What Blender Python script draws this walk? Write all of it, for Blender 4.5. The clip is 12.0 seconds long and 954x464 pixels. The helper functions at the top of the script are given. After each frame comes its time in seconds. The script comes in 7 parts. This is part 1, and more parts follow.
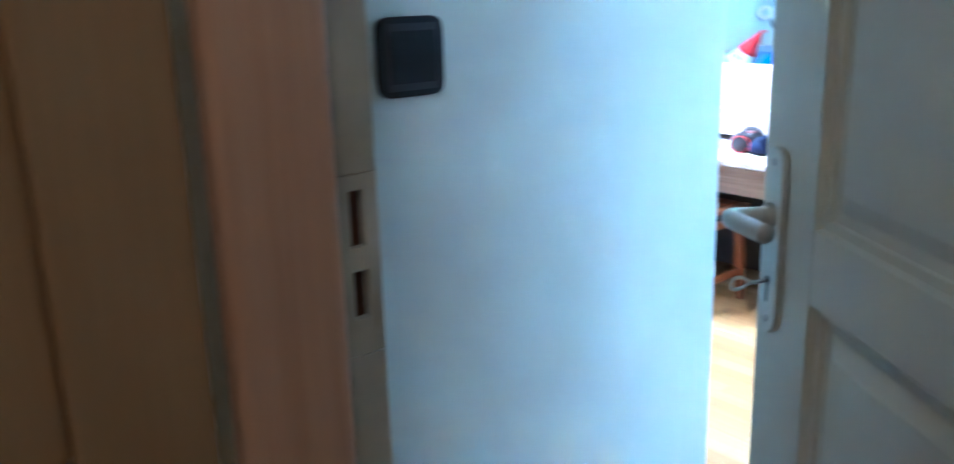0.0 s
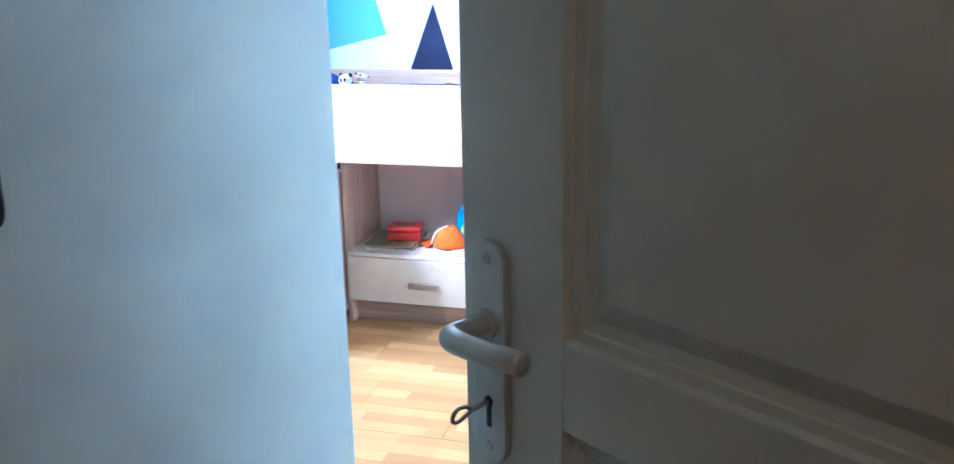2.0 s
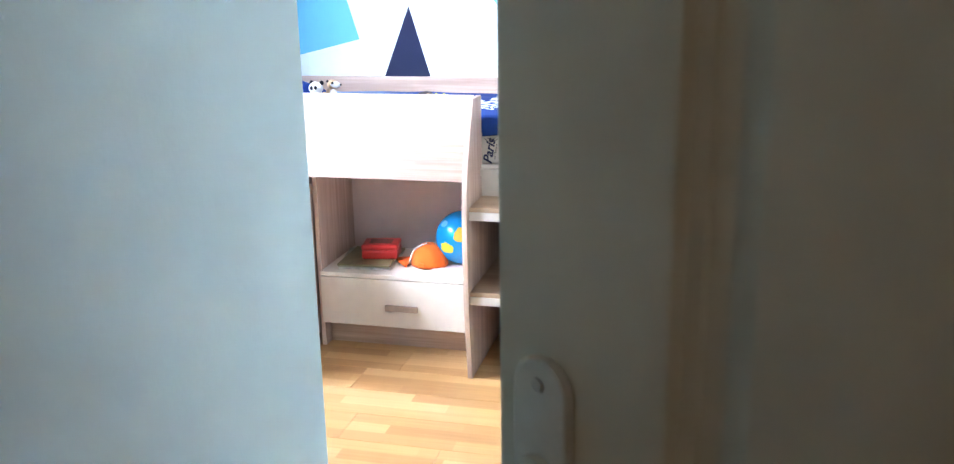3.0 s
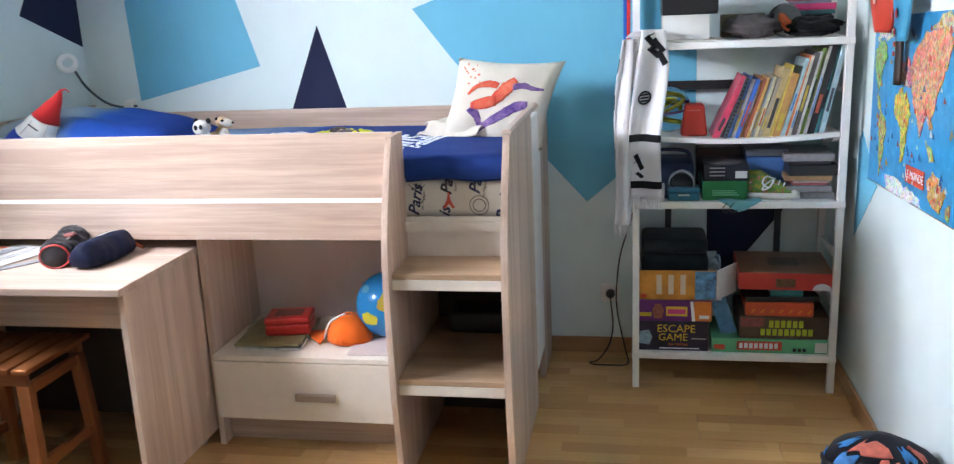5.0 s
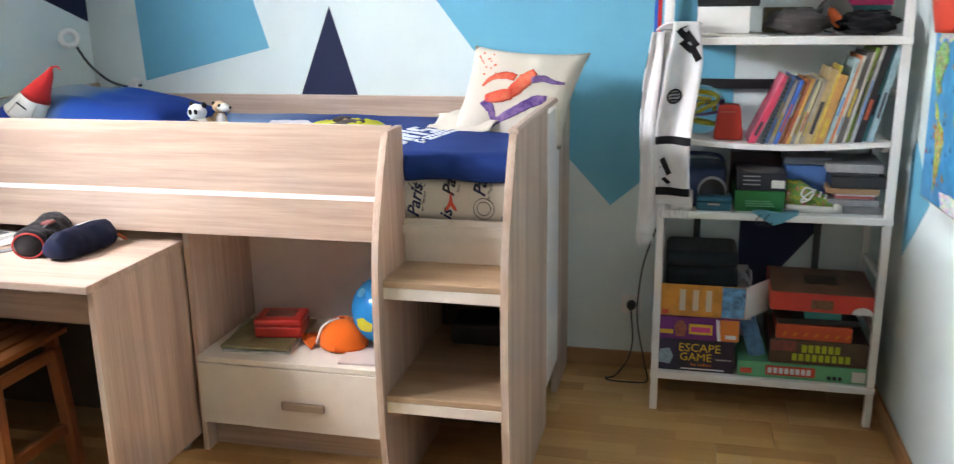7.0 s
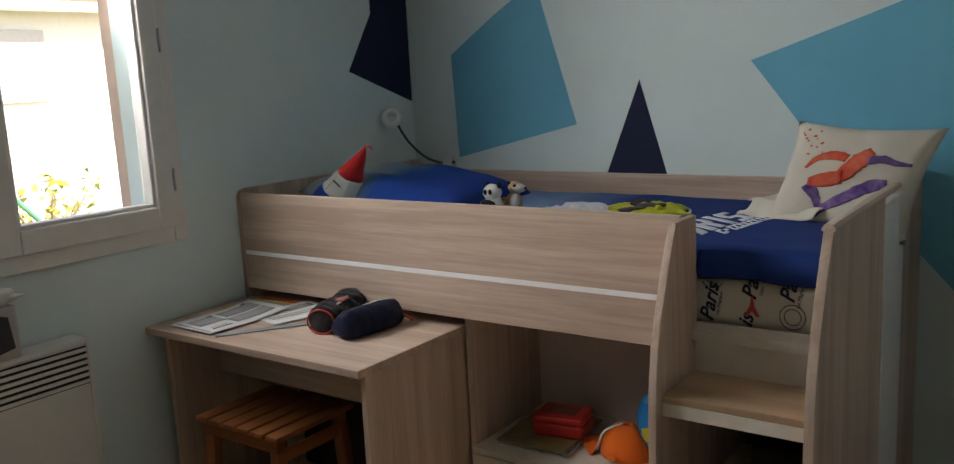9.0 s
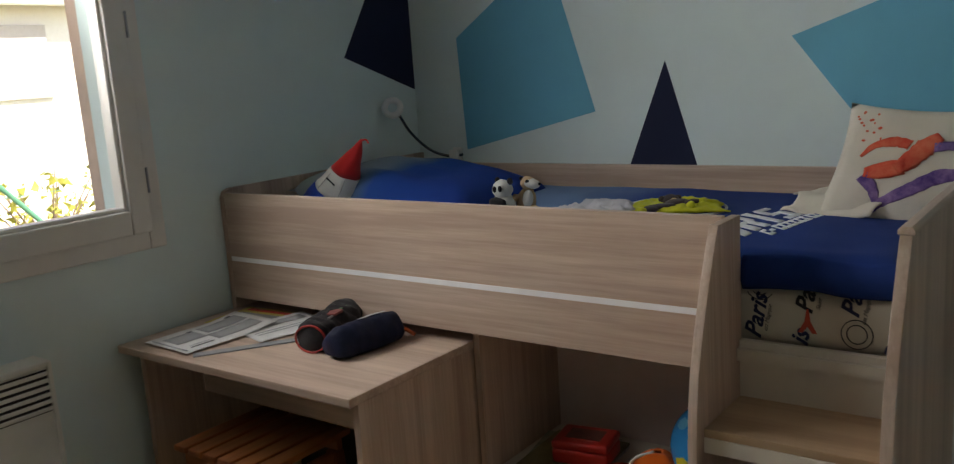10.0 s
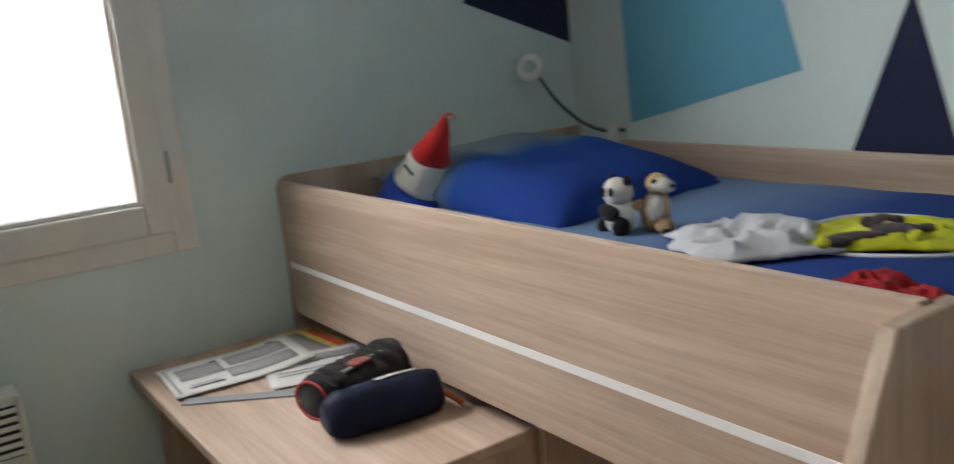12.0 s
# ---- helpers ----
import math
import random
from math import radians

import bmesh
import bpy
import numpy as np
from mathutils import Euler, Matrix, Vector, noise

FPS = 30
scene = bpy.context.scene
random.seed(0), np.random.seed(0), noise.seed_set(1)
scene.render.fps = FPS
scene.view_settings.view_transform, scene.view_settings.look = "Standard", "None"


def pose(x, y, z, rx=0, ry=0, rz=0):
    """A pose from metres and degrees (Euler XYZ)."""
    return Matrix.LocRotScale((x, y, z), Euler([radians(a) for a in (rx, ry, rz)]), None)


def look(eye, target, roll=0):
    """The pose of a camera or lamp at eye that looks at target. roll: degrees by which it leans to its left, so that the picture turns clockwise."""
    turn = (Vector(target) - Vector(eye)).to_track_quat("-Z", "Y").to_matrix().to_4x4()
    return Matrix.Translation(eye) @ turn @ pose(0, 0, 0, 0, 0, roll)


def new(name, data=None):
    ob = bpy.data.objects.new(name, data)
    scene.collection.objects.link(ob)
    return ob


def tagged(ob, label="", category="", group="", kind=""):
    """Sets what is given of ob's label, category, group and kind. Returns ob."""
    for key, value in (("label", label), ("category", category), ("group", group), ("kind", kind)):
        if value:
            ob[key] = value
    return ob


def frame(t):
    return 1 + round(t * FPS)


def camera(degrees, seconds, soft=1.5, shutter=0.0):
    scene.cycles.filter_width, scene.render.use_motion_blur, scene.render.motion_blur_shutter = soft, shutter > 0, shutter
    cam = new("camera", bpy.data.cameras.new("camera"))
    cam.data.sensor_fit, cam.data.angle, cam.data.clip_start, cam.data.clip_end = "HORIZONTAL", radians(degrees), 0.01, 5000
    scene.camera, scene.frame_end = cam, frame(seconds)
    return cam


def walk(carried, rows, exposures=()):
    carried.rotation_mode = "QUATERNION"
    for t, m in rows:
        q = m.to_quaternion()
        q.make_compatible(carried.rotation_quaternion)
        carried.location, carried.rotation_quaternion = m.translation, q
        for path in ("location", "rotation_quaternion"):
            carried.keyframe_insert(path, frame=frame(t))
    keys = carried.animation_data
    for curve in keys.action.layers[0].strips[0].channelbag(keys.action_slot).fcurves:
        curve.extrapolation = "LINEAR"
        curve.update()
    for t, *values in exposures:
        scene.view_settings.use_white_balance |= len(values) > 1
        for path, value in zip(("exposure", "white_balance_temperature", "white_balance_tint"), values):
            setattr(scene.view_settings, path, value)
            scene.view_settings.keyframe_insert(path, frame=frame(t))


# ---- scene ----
cam = camera(56.8, 12.0, 1.2, 0.4)
PATH = [
    (0, (2.95, -4.709, 1.477), (1.454, -3.489, 0.954), -1.7),
    (0.5, (2.811, -4.625, 1.491), (1.661, -3.08, 0.951), -2.6),
    (1, (2.696, -4.617, 1.508), (1.84, -2.897, 0.953), -2.9),
    (1.5, (2.654, -4.608, 1.519), (1.976, -2.813, 0.954), -0.5),
    (2, (2.635, -4.572, 1.517), (2.101, -2.721, 0.98), -1.1),
    (2.5, (2.61, -4.498, 1.513), (2.139, -2.636, 0.955), -1.1),
    (2.7, (2.58, -4.443, 1.516), (2.111, -2.577, 0.969), -0.9),
    (3.5, (2.436, -4.17, 1.505), (1.955, -2.303, 0.983), -1.4),
    (3.95, (2.383, -4.012, 1.499), (1.884, -2.143, 0.988), -1.6),
    (4.3, (2.4, -3.886, 1.492), (1.894, -2.016, 0.995), -1.8),
    (4.5, (2.381, -3.821, 1.487), (1.96, -1.93, 0.989), -2.1),
    (5, (2.429, -3.645, 1.472), (2.072, -1.738, 0.983), -2.5),
    (5.5, (2.46, -3.537, 1.469), (2.128, -1.627, 0.978), -1.3),
    (6, (2.484, -3.514, 1.471), (2.169, -1.603, 0.97), -1.6),
    (6.5, (2.498, -3.489, 1.461), (2.159, -1.585, 0.95), -2.1),
    (6.7, (2.496, -3.451, 1.463), (2.121, -1.556, 0.945), -1.5),
    (8.3, (2.513, -3.087, 1.484), (1.582, -1.364, 1.081), -3.5),
    (8.5, (2.522, -3.074, 1.485), (1.493, -1.399, 1.115), -3.3),
    (9, (2.538, -3.053, 1.486), (1.38, -1.461, 1.135), -3.0),
    (9.5, (2.519, -2.978, 1.467), (1.331, -1.411, 1.104), -2.9),
    (10, (2.369, -2.785, 1.464), (1.184, -1.217, 1.093), -4.0),
    (10.5, (2.306, -2.575, 1.44), (1.126, -1.006, 1.056), -5.3),
    (11, (2.29, -2.305, 1.437), (1.077, -0.777, 1.0), -4.8),
    (11.5, (2.23, -2.052, 1.417), (0.881, -0.646, 0.966), -4.8),
    (12, (2.139, -1.846, 1.411), (0.512, -0.76, 0.993), -5.6),
]
walk(cam, [(t, look(eye, target, roll)) for t, eye, target, roll in PATH],
     [(0, 4.9, 4350, 13), (0.5, 4.25, 4300, 14), (1.0, 4.15, 4450, 17), (1.5, 4.25, 4650, 19), (2.0, 4.25, 4850, 21), (2.7, 4.25, 5450, 23), (4.3, 3.1, 6100, 24), (5.5, 3.15, 6500, 24), (6.5, 3.15, 6850, 24),
      (8.3, 2.45, 6850, 20), (9.0, 1.25, 7200, 20), (9.5, 0.9, 7350, 20), (10.2, 1.1, 7350, 19), (11.0, 1.95, 7150, 18), (11.5, 2.25, 7150, 18), (12.0, 1.8, 7200, 18)])

# ---- light ----
world = bpy.data.worlds.new("sky")
scene.world = world
world.use_nodes = True
wn = world.node_tree.nodes
sky = wn.new("ShaderNodeTexSky")
sky.sky_type = "NISHITA"
sky.sun_disc = False
sky.sun_elevation, sky.sun_rotation = radians(48), radians(75)
wn["Background"].inputs[1].default_value = 0.15
world.node_tree.links.new(sky.outputs[0], wn["Background"].inputs[0])
sun = new("sun", bpy.data.lights.new("sun", "SUN"))
sun.data.energy, sun.data.angle, sun.data.color = 5.0, radians(0.6), (1.0, 0.95, 0.87)
sun.matrix_basis = look((9, -1.0, 10), (0, -3.4, 0))
sky_lamp = new("window_skylight", bpy.data.lights.new("window_skylight", "AREA"))
sky_lamp.data.shape, sky_lamp.data.size, sky_lamp.data.size_y = "RECTANGLE", 1.10, 0.36
sky_lamp.data.energy, sky_lamp.data.spread, sky_lamp.data.color = 7.2, radians(130), (0.86, 0.95, 1.0)
sky_lamp.matrix_basis = look((-0.12, -1.90, 1.98), (2.3, -0.85, 1.40))

# ---- materials ----
def mat_new(name):
    m = bpy.data.materials.new(name)
    m.use_nodes = True
    nt = m.node_tree
    return m, nt, nt.nodes["Principled BSDF"]


def ramp(nt, fac, stops):
    r = nt.nodes.new("ShaderNodeValToRGB")
    el = r.color_ramp.elements
    while len(el) < len(stops):
        el.new(0.5)
    for e, (p, c) in zip(el, stops):
        e.position, e.color = p, (*c, 1)
    nt.links.new(fac, r.inputs[0])
    return r.outputs[0]


def coords(nt, scale=(1, 1, 1), which="Object", jitter=False):
    tc = nt.nodes.new("ShaderNodeTexCoord")
    mp = nt.nodes.new("ShaderNodeMapping")
    mp.inputs["Scale"].default_value = scale
    nt.links.new(tc.outputs[which], mp.inputs[0])
    if jitter:
        oi = nt.nodes.new("ShaderNodeObjectInfo")
        mul = nt.nodes.new("ShaderNodeVectorMath")
        mul.operation = "SCALE"
        mul.inputs[0].default_value = (37.0, 19.0, 11.0)
        nt.links.new(oi.outputs["Random"], mul.inputs["Scale"])
        nt.links.new(mul.outputs[0], mp.inputs["Location"])
    return mp.outputs[0]


def noise_tex(nt, vec, scale, detail=4, rough=0.55):
    n = nt.nodes.new("ShaderNodeTexNoise")
    n.inputs["Scale"].default_value, n.inputs["Detail"].default_value = scale, detail
    n.inputs["Roughness"].default_value = rough
    nt.links.new(vec, n.inputs["Vector"])
    return n.outputs["Fac"]


def bump(nt, bsdf, height, strength=0.2, dist=0.002):
    b = nt.nodes.new("ShaderNodeBump")
    b.inputs["Strength"].default_value, b.inputs["Distance"].default_value = strength, dist
    nt.links.new(height, b.inputs["Height"])
    nt.links.new(b.outputs[0], bsdf.inputs["Normal"])


def shade(c, k):
    return tuple(min(1, v * k) for v in c)


def plain(name, c, rough=0.5, metal=0.0, vary=0.12, scale=18, bumpy=0.0, bscale=120, spec=0.5):
    """Paint, plastic, card or cloth: a base colour with fine and coarse variation."""
    m, nt, b = mat_new(name)
    v = coords(nt)
    f = noise_tex(nt, v, scale, 5)
    nt.links.new(ramp(nt, f, [(0.25, shade(c, 1 - vary)), (0.75, shade(c, 1 + vary * 0.6))]), b.inputs["Base Color"])
    b.inputs["Roughness"].default_value, b.inputs["Metallic"].default_value = rough, metal
    b.inputs["Specular IOR Level"].default_value = spec
    if bumpy:
        bump(nt, b, noise_tex(nt, v, bscale, 3), bumpy)
    return m


def cloth(name, c, vary=0.15, weave=900):
    m, nt, b = mat_new(name)
    v = coords(nt)
    f = noise_tex(nt, v, 9, 5)
    nt.links.new(ramp(nt, f, [(0.3, shade(c, 1 - vary)), (0.7, shade(c, 1 + vary))]), b.inputs["Base Color"])
    b.inputs["Roughness"].default_value = 0.9
    b.inputs["Specular IOR Level"].default_value = 0.15
    b.inputs["Sheen Weight"].default_value = 0.1
    bump(nt, b, noise_tex(nt, v, weave, 2), 0.25, 0.001)
    return m


def wood(name, axis, light, dark, rough=0.45, fine=42):
    """Wood or wood print with its grain along axis 0, 1 or 2."""
    m, nt, b = mat_new(name)
    s1, s2 = [10.0] * 3, [fine] * 3
    s1[axis], s2[axis] = 0.5, 1.3
    f1 = noise_tex(nt, coords(nt, s1, jitter=True), 1.6, 5, 0.6)
    f2 = noise_tex(nt, coords(nt, s2, jitter=True), 2.2, 4, 0.7)
    mix = nt.nodes.new("ShaderNodeMix")
    mix.inputs[0].default_value = 0.30
    nt.links.new(f1, mix.inputs[2])
    nt.links.new(f2, mix.inputs[3])
    nt.links.new(ramp(nt, mix.outputs[0], [(0.39, dark), (0.5, tuple((a + b_) / 2 for a, b_ in zip(light, dark))), (0.60, light)]), b.inputs["Base Color"])
    b.inputs["Roughness"].default_value = rough
    bump(nt, b, f2, 0.2, 0.001)
    return m


def wall_paint(name, c):
    m, nt, b = mat_new(name)
    v = coords(nt)
    f = noise_tex(nt, v, 2.2, 6, 0.6)
    nt.links.new(ramp(nt, f, [(0.3, shade(c, 0.95)), (0.7, shade(c, 1.03))]), b.inputs["Base Color"])
    b.inputs["Roughness"].default_value = 0.62
    b.inputs["Specular IOR Level"].default_value = 0.3
    bump(nt, b, noise_tex(nt, v, 160, 4, 0.6), 0.16, 0.0012)
    return m


def floor_print(name):
    """Three-strip laminate: short strips of different tone printed on each plank."""
    m, nt, b = mat_new(name)
    v = coords(nt, (1, 1, 1), jitter=True)
    br = nt.nodes.new("ShaderNodeTexBrick")
    br.inputs["Color1"].default_value, br.inputs["Color2"].default_value = (0, 0, 0, 1), (1, 1, 1, 1)
    br.inputs["Mortar"].default_value = (0.35, 0.35, 0.35, 1)
    br.inputs["Scale"].default_value, br.inputs["Mortar Size"].default_value = 1.0, 0.0006
    br.inputs["Brick Width"].default_value, br.inputs["Row Height"].default_value = 0.42, 0.065
    br.offset, br.squash = 0.37, 1.0
    tc = coords(nt, (1, 1, 1))
    oi = nt.nodes.new("ShaderNodeObjectInfo")
    cmb = nt.nodes.new("ShaderNodeCombineXYZ")
    mm = nt.nodes.new("ShaderNodeMath")
    mm.operation = "MULTIPLY"
    mm.inputs[1].default_value = 7.3
    nt.links.new(oi.outputs["Random"], mm.inputs[0])
    nt.links.new(mm.outputs[0], cmb.inputs[0])
    add = nt.nodes.new("ShaderNodeVectorMath")
    nt.links.new(tc, add.inputs[0])
    nt.links.new(cmb.outputs[0], add.inputs[1])
    nt.links.new(add.outputs[0], br.inputs["Vector"])
    sep = nt.nodes.new("ShaderNodeSeparateColor")
    nt.links.new(br.outputs["Color"], sep.inputs[0])
    g = noise_tex(nt, coords(nt, (2.0, 60, 60), jitter=True), 1.5, 5, 0.65)
    mix = nt.nodes.new("ShaderNodeMix")
    mix.inputs[0].default_value = 0.45
    nt.links.new(sep.outputs[0], mix.inputs[2])
    nt.links.new(g, mix.inputs[3])
    nt.links.new(ramp(nt, mix.outputs[0], [(0.12, (0.40, 0.195, 0.060)), (0.45, (0.54, 0.295, 0.105)), (0.82, (0.68, 0.42, 0.185))]), b.inputs["Base Color"])
    b.inputs["Roughness"].default_value = 0.32
    bump(nt, b, g, 0.06, 0.001)
    return m


PALE = wall_paint("pale_mint_wall_paint", (0.665, 0.765, 0.75))
SKYBLUE = wall_paint("sky_blue_paint", (0.13, 0.44, 0.60))
NAVY = plain("navy_paint", (0.017, 0.022, 0.058), 0.75, vary=0.08, scale=3, bumpy=0.3, bscale=160, spec=0.2)
HALL = wall_paint("ochre_hall_paint", (0.50, 0.31, 0.17))
CEIL = wall_paint("white_ceiling_paint", (0.82, 0.82, 0.80))
LIGHT_OAK, DARK_OAK = (0.625, 0.475, 0.375), (0.42, 0.295, 0.22)
OAK_X = wood("light_oak_print_lengthwise", 0, LIGHT_OAK, DARK_OAK)
TREAD = wood("golden_oak_print_lengthwise", 0, (0.49, 0.34, 0.21), (0.36, 0.235, 0.14))
OAK_Y = wood("light_oak_print_crosswise", 1, LIGHT_OAK, DARK_OAK)
OAK_Z = wood("light_oak_print_upright", 2, LIGHT_OAK, DARK_OAK)
TEAK = wood("orange_stained_wood", 0, (0.34, 0.115, 0.035), (0.21, 0.062, 0.018), 0.4)
TEAK_Z = wood("orange_stained_wood_upright", 2, (0.34, 0.115, 0.035), (0.21, 0.062, 0.018), 0.4)
TEAK_Y = wood("orange_stained_wood_crosswise", 1, (0.34, 0.115, 0.035), (0.21, 0.062, 0.018), 0.4)
HALL_GLOW = 0.66
HALLWOOD = wood("brown_hall_door_wood", 2, (0.36, 0.235, 0.115), (0.31, 0.20, 0.095), 0.5)
SKIRT = wood("honey_baseboard_wood", 0, (0.46, 0.26, 0.12), (0.34, 0.18, 0.075), 0.45)
LAMINATE = floor_print("three_strip_laminate")
CREAM = plain("cream_melamine", (0.70, 0.64, 0.55), 0.45, vary=0.05)
WHITE = plain("white_lacquer", (0.80, 0.79, 0.76), 0.4, vary=0.05)
STRIPE = plain("white_plastic_stripe", (0.85, 0.85, 0.85), 0.35, vary=0.03)
DOORPAINT = plain("cream_door_paint", (0.54, 0.53, 0.43), 0.42, vary=0.07, scale=7, bumpy=0.12, bscale=70)
JAMBPAINT = plain("worn_cream_jamb_paint", (0.44, 0.43, 0.35), 0.5, vary=0.16, scale=12, bumpy=0.2, bscale=60)
BROWNWOOD = wood("brown_stained_casing", 2, (0.58, 0.37, 0.24), (0.49, 0.30, 0.19), 0.5)
METAL = plain("brushed_nickel", (0.52, 0.51, 0.45), 0.36, 0.35, vary=0.08, scale=60)
STEEL = plain("dull_steel", (0.45, 0.44, 0.42), 0.4, 0.9, vary=0.1)
DARKPLASTIC = plain("anthracite_plastic", (0.006, 0.006, 0.008), 0.5, vary=0.2, spec=0.22)
BLACK = plain("black_plastic", (0.012, 0.012, 0.013), 0.45, vary=0.2)
GREYPLASTIC = plain("grey_plastic", (0.30, 0.31, 0.33), 0.5)
HOLE = plain("raw_wood_mortise", (0.07, 0.028, 0.015), 0.9, vary=0.3)
RADIATOR = plain("white_radiator_enamel", (0.74, 0.73, 0.68), 0.4, vary=0.04)
PVC = plain("white_window_pvc", (0.74, 0.71, 0.66), 0.35, vary=0.04)
RENDER = plain("salmon_wall_render", (0.62, 0.45, 0.36), 0.9, vary=0.08, bumpy=0.5, bscale=200)
FACADE = plain("white_facade_render", (0.90, 0.90, 0.88), 0.9, vary=0.05, bumpy=0.3, bscale=40)
SHUTTER = plain("grey_shutter_paint", (0.58, 0.55, 0.54), 0.6, vary=0.06)


def glass_mat():
    m, nt, b = mat_new("window_glass")
    b.inputs["Roughness"].default_value, b.inputs["IOR"].default_value = 0.0, 1.05
    b.inputs["Transmission Weight"].default_value = 1.0
    b.inputs["Base Color"].default_value = (0.97, 0.99, 0.98, 1)
    return m


GLASS = glass_mat()


# ---- shapes ----
def link_mesh(name, bm, material, parent=None, label="", smooth=False):
    bmesh.ops.recalc_face_normals(bm, faces=bm.faces)
    me = bpy.data.meshes.new(name)
    if smooth:
        for f in bm.faces:
            f.smooth = True
    bm.to_mesh(me)
    bm.free()
    for m in (material if isinstance(material, (list, tuple)) else [material]):
        me.materials.append(m)
    ob = new(name, me)
    if parent:
        ob.parent = parent
    if label:
        tagged(ob, label)
    return ob


def part(name, bm, material, parent, label="", smooth=False):
    return link_mesh(name, bm, material, parent, label, smooth)


def thing(name, m, label, category, group=""):
    ob = new(name)
    ob.empty_display_size = 0.1
    ob.matrix_basis = m
    return tagged(ob, label, category, group)


def solo(name, bm, material, label, category, group="", m=None, smooth=False):
    ob = link_mesh(name, bm, material, None, "", smooth)
    if m is not None:
        ob.matrix_basis = m
    return tagged(ob, label, category, group)


def setting(name, bm, material, label="", parent=None, smooth=False):
    return tagged(link_mesh(name, bm, material, parent, "", smooth), label, "", "", "structure")


def box(lo, hi, bev=0.0, seg=2, bm=None):
    bm2 = bmesh.new()
    c = [(a + b) / 2 for a, b in zip(lo, hi)]
    s = [abs(b - a) for a, b in zip(lo, hi)]
    bmesh.ops.create_cube(bm2, size=1, matrix=Matrix.LocRotScale(c, None, s))
    if bev:
        bmesh.ops.bevel(bm2, geom=bm2.edges[:], offset=min(bev, min(s) * 0.45), segments=seg, affect="EDGES", profile=0.6)
    return merge(bm, bm2)


def merge(bm, bm2, m=None):
    if m is not None:
        bm2.transform(m)
    if bm is None:
        return bm2
    me = bpy.data.meshes.new("tmp")
    bm2.to_mesh(me)
    bm2.free()
    bm.from_mesh(me)
    bpy.data.meshes.remove(me)
    return bm


def prism(profile, axis, a, b, bev=0.0, bm=None, seg=2):
    """Extrude a 2D outline along axis 0, 1 or 2 from a to b; the outline's pair are the other two axes in order."""
    bm2 = bmesh.new()
    vs = []
    for u, v in profile:
        p = [u, v]
        p.insert(axis, a)
        vs.append(bm2.verts.new(p))
    f = bm2.faces.new(vs)
    r = bmesh.ops.extrude_face_region(bm2, geom=[f])
    d = [0, 0, 0]
    d[axis] = b - a
    bmesh.ops.translate(bm2, vec=d, verts=[g for g in r["geom"] if isinstance(g, bmesh.types.BMVert)])
    bmesh.ops.recalc_face_normals(bm2, faces=bm2.faces)
    if bev:
        es = [e for e in bm2.edges if len(e.link_faces) == 2 and e.calc_face_angle() > 0.6]
        bmesh.ops.bevel(bm2, geom=es, offset=bev, segments=seg, affect="EDGES", profile=0.6)
    return merge(bm, bm2)


def tube(points, radius, sides=10, closed=False, bm=None, radii=None):
    """A round bar swept along points."""
    bm2 = bmesh.new()
    pts = [Vector(p) for p in points]
    n = len(pts)
    rings = []
    up = None
    for i, p in enumerate(pts):
        a = pts[(i - 1) % n] if closed or i else p
        b = pts[(i + 1) % n] if closed or i < n - 1 else p
        t = (b - a).normalized()
        if up is None:
            up = t.orthogonal().normalized()
        side = t.cross(up).normalized()
        up = side.cross(t).normalized()
        r = radii[i] if radii else radius
        rings.append([bm2.verts.new(p + (side * math.cos(k * math.tau / sides) + up * math.sin(k * math.tau / sides)) * r) for k in range(sides)])
    for i in range(n if closed else n - 1):
        r0, r1 = rings[i], rings[(i + 1) % n]
        for k in range(sides):
            bm2.faces.new((r0[k], r0[(k + 1) % sides], r1[(k + 1) % sides], r1[k]))
    if not closed:
        bm2.faces.new(rings[0][::-1])
        bm2.faces.new(rings[-1])
    return merge(bm, bm2)


def lathe(profile, sides=24, bm=None, m=None):
    """Turn (radius, height) pairs round z."""
    bm2 = bmesh.new()
    rings = [[bm2.verts.new((max(r, 1e-4) * math.cos(k * math.tau / sides), max(r, 1e-4) * math.sin(k * math.tau / sides), z)) for k in range(sides)] for r, z in profile]
    for r0, r1 in zip(rings, rings[1:]):
        for k in range(sides):
            bm2.faces.new((r0[k], r0[(k + 1) % sides], r1[(k + 1) % sides], r1[k]))
    bm2.faces.new(rings[0][::-1])
    bm2.faces.new(rings[-1])
    return merge(bm, bm2, m)


def curve_pts(ctrl, steps=6):
    """Points along a smooth curve through ctrl."""
    c = [Vector(p) for p in ctrl]
    c = [2 * c[0] - c[1]] + c + [2 * c[-1] - c[-2]]
    out = []
    for i in range(1, len(c) - 2):
        for k in range(steps):
            t = k / steps
            out.append(0.5 * ((2 * c[i]) + (c[i + 1] - c[i - 1]) * t + (2 * c[i - 1] - 5 * c[i] + 4 * c[i + 1] - c[i + 2]) * t * t + (3 * c[i] - c[i - 1] - 3 * c[i + 1] + c[i + 2]) * t ** 3))
    out.append(c[-2])
    return out


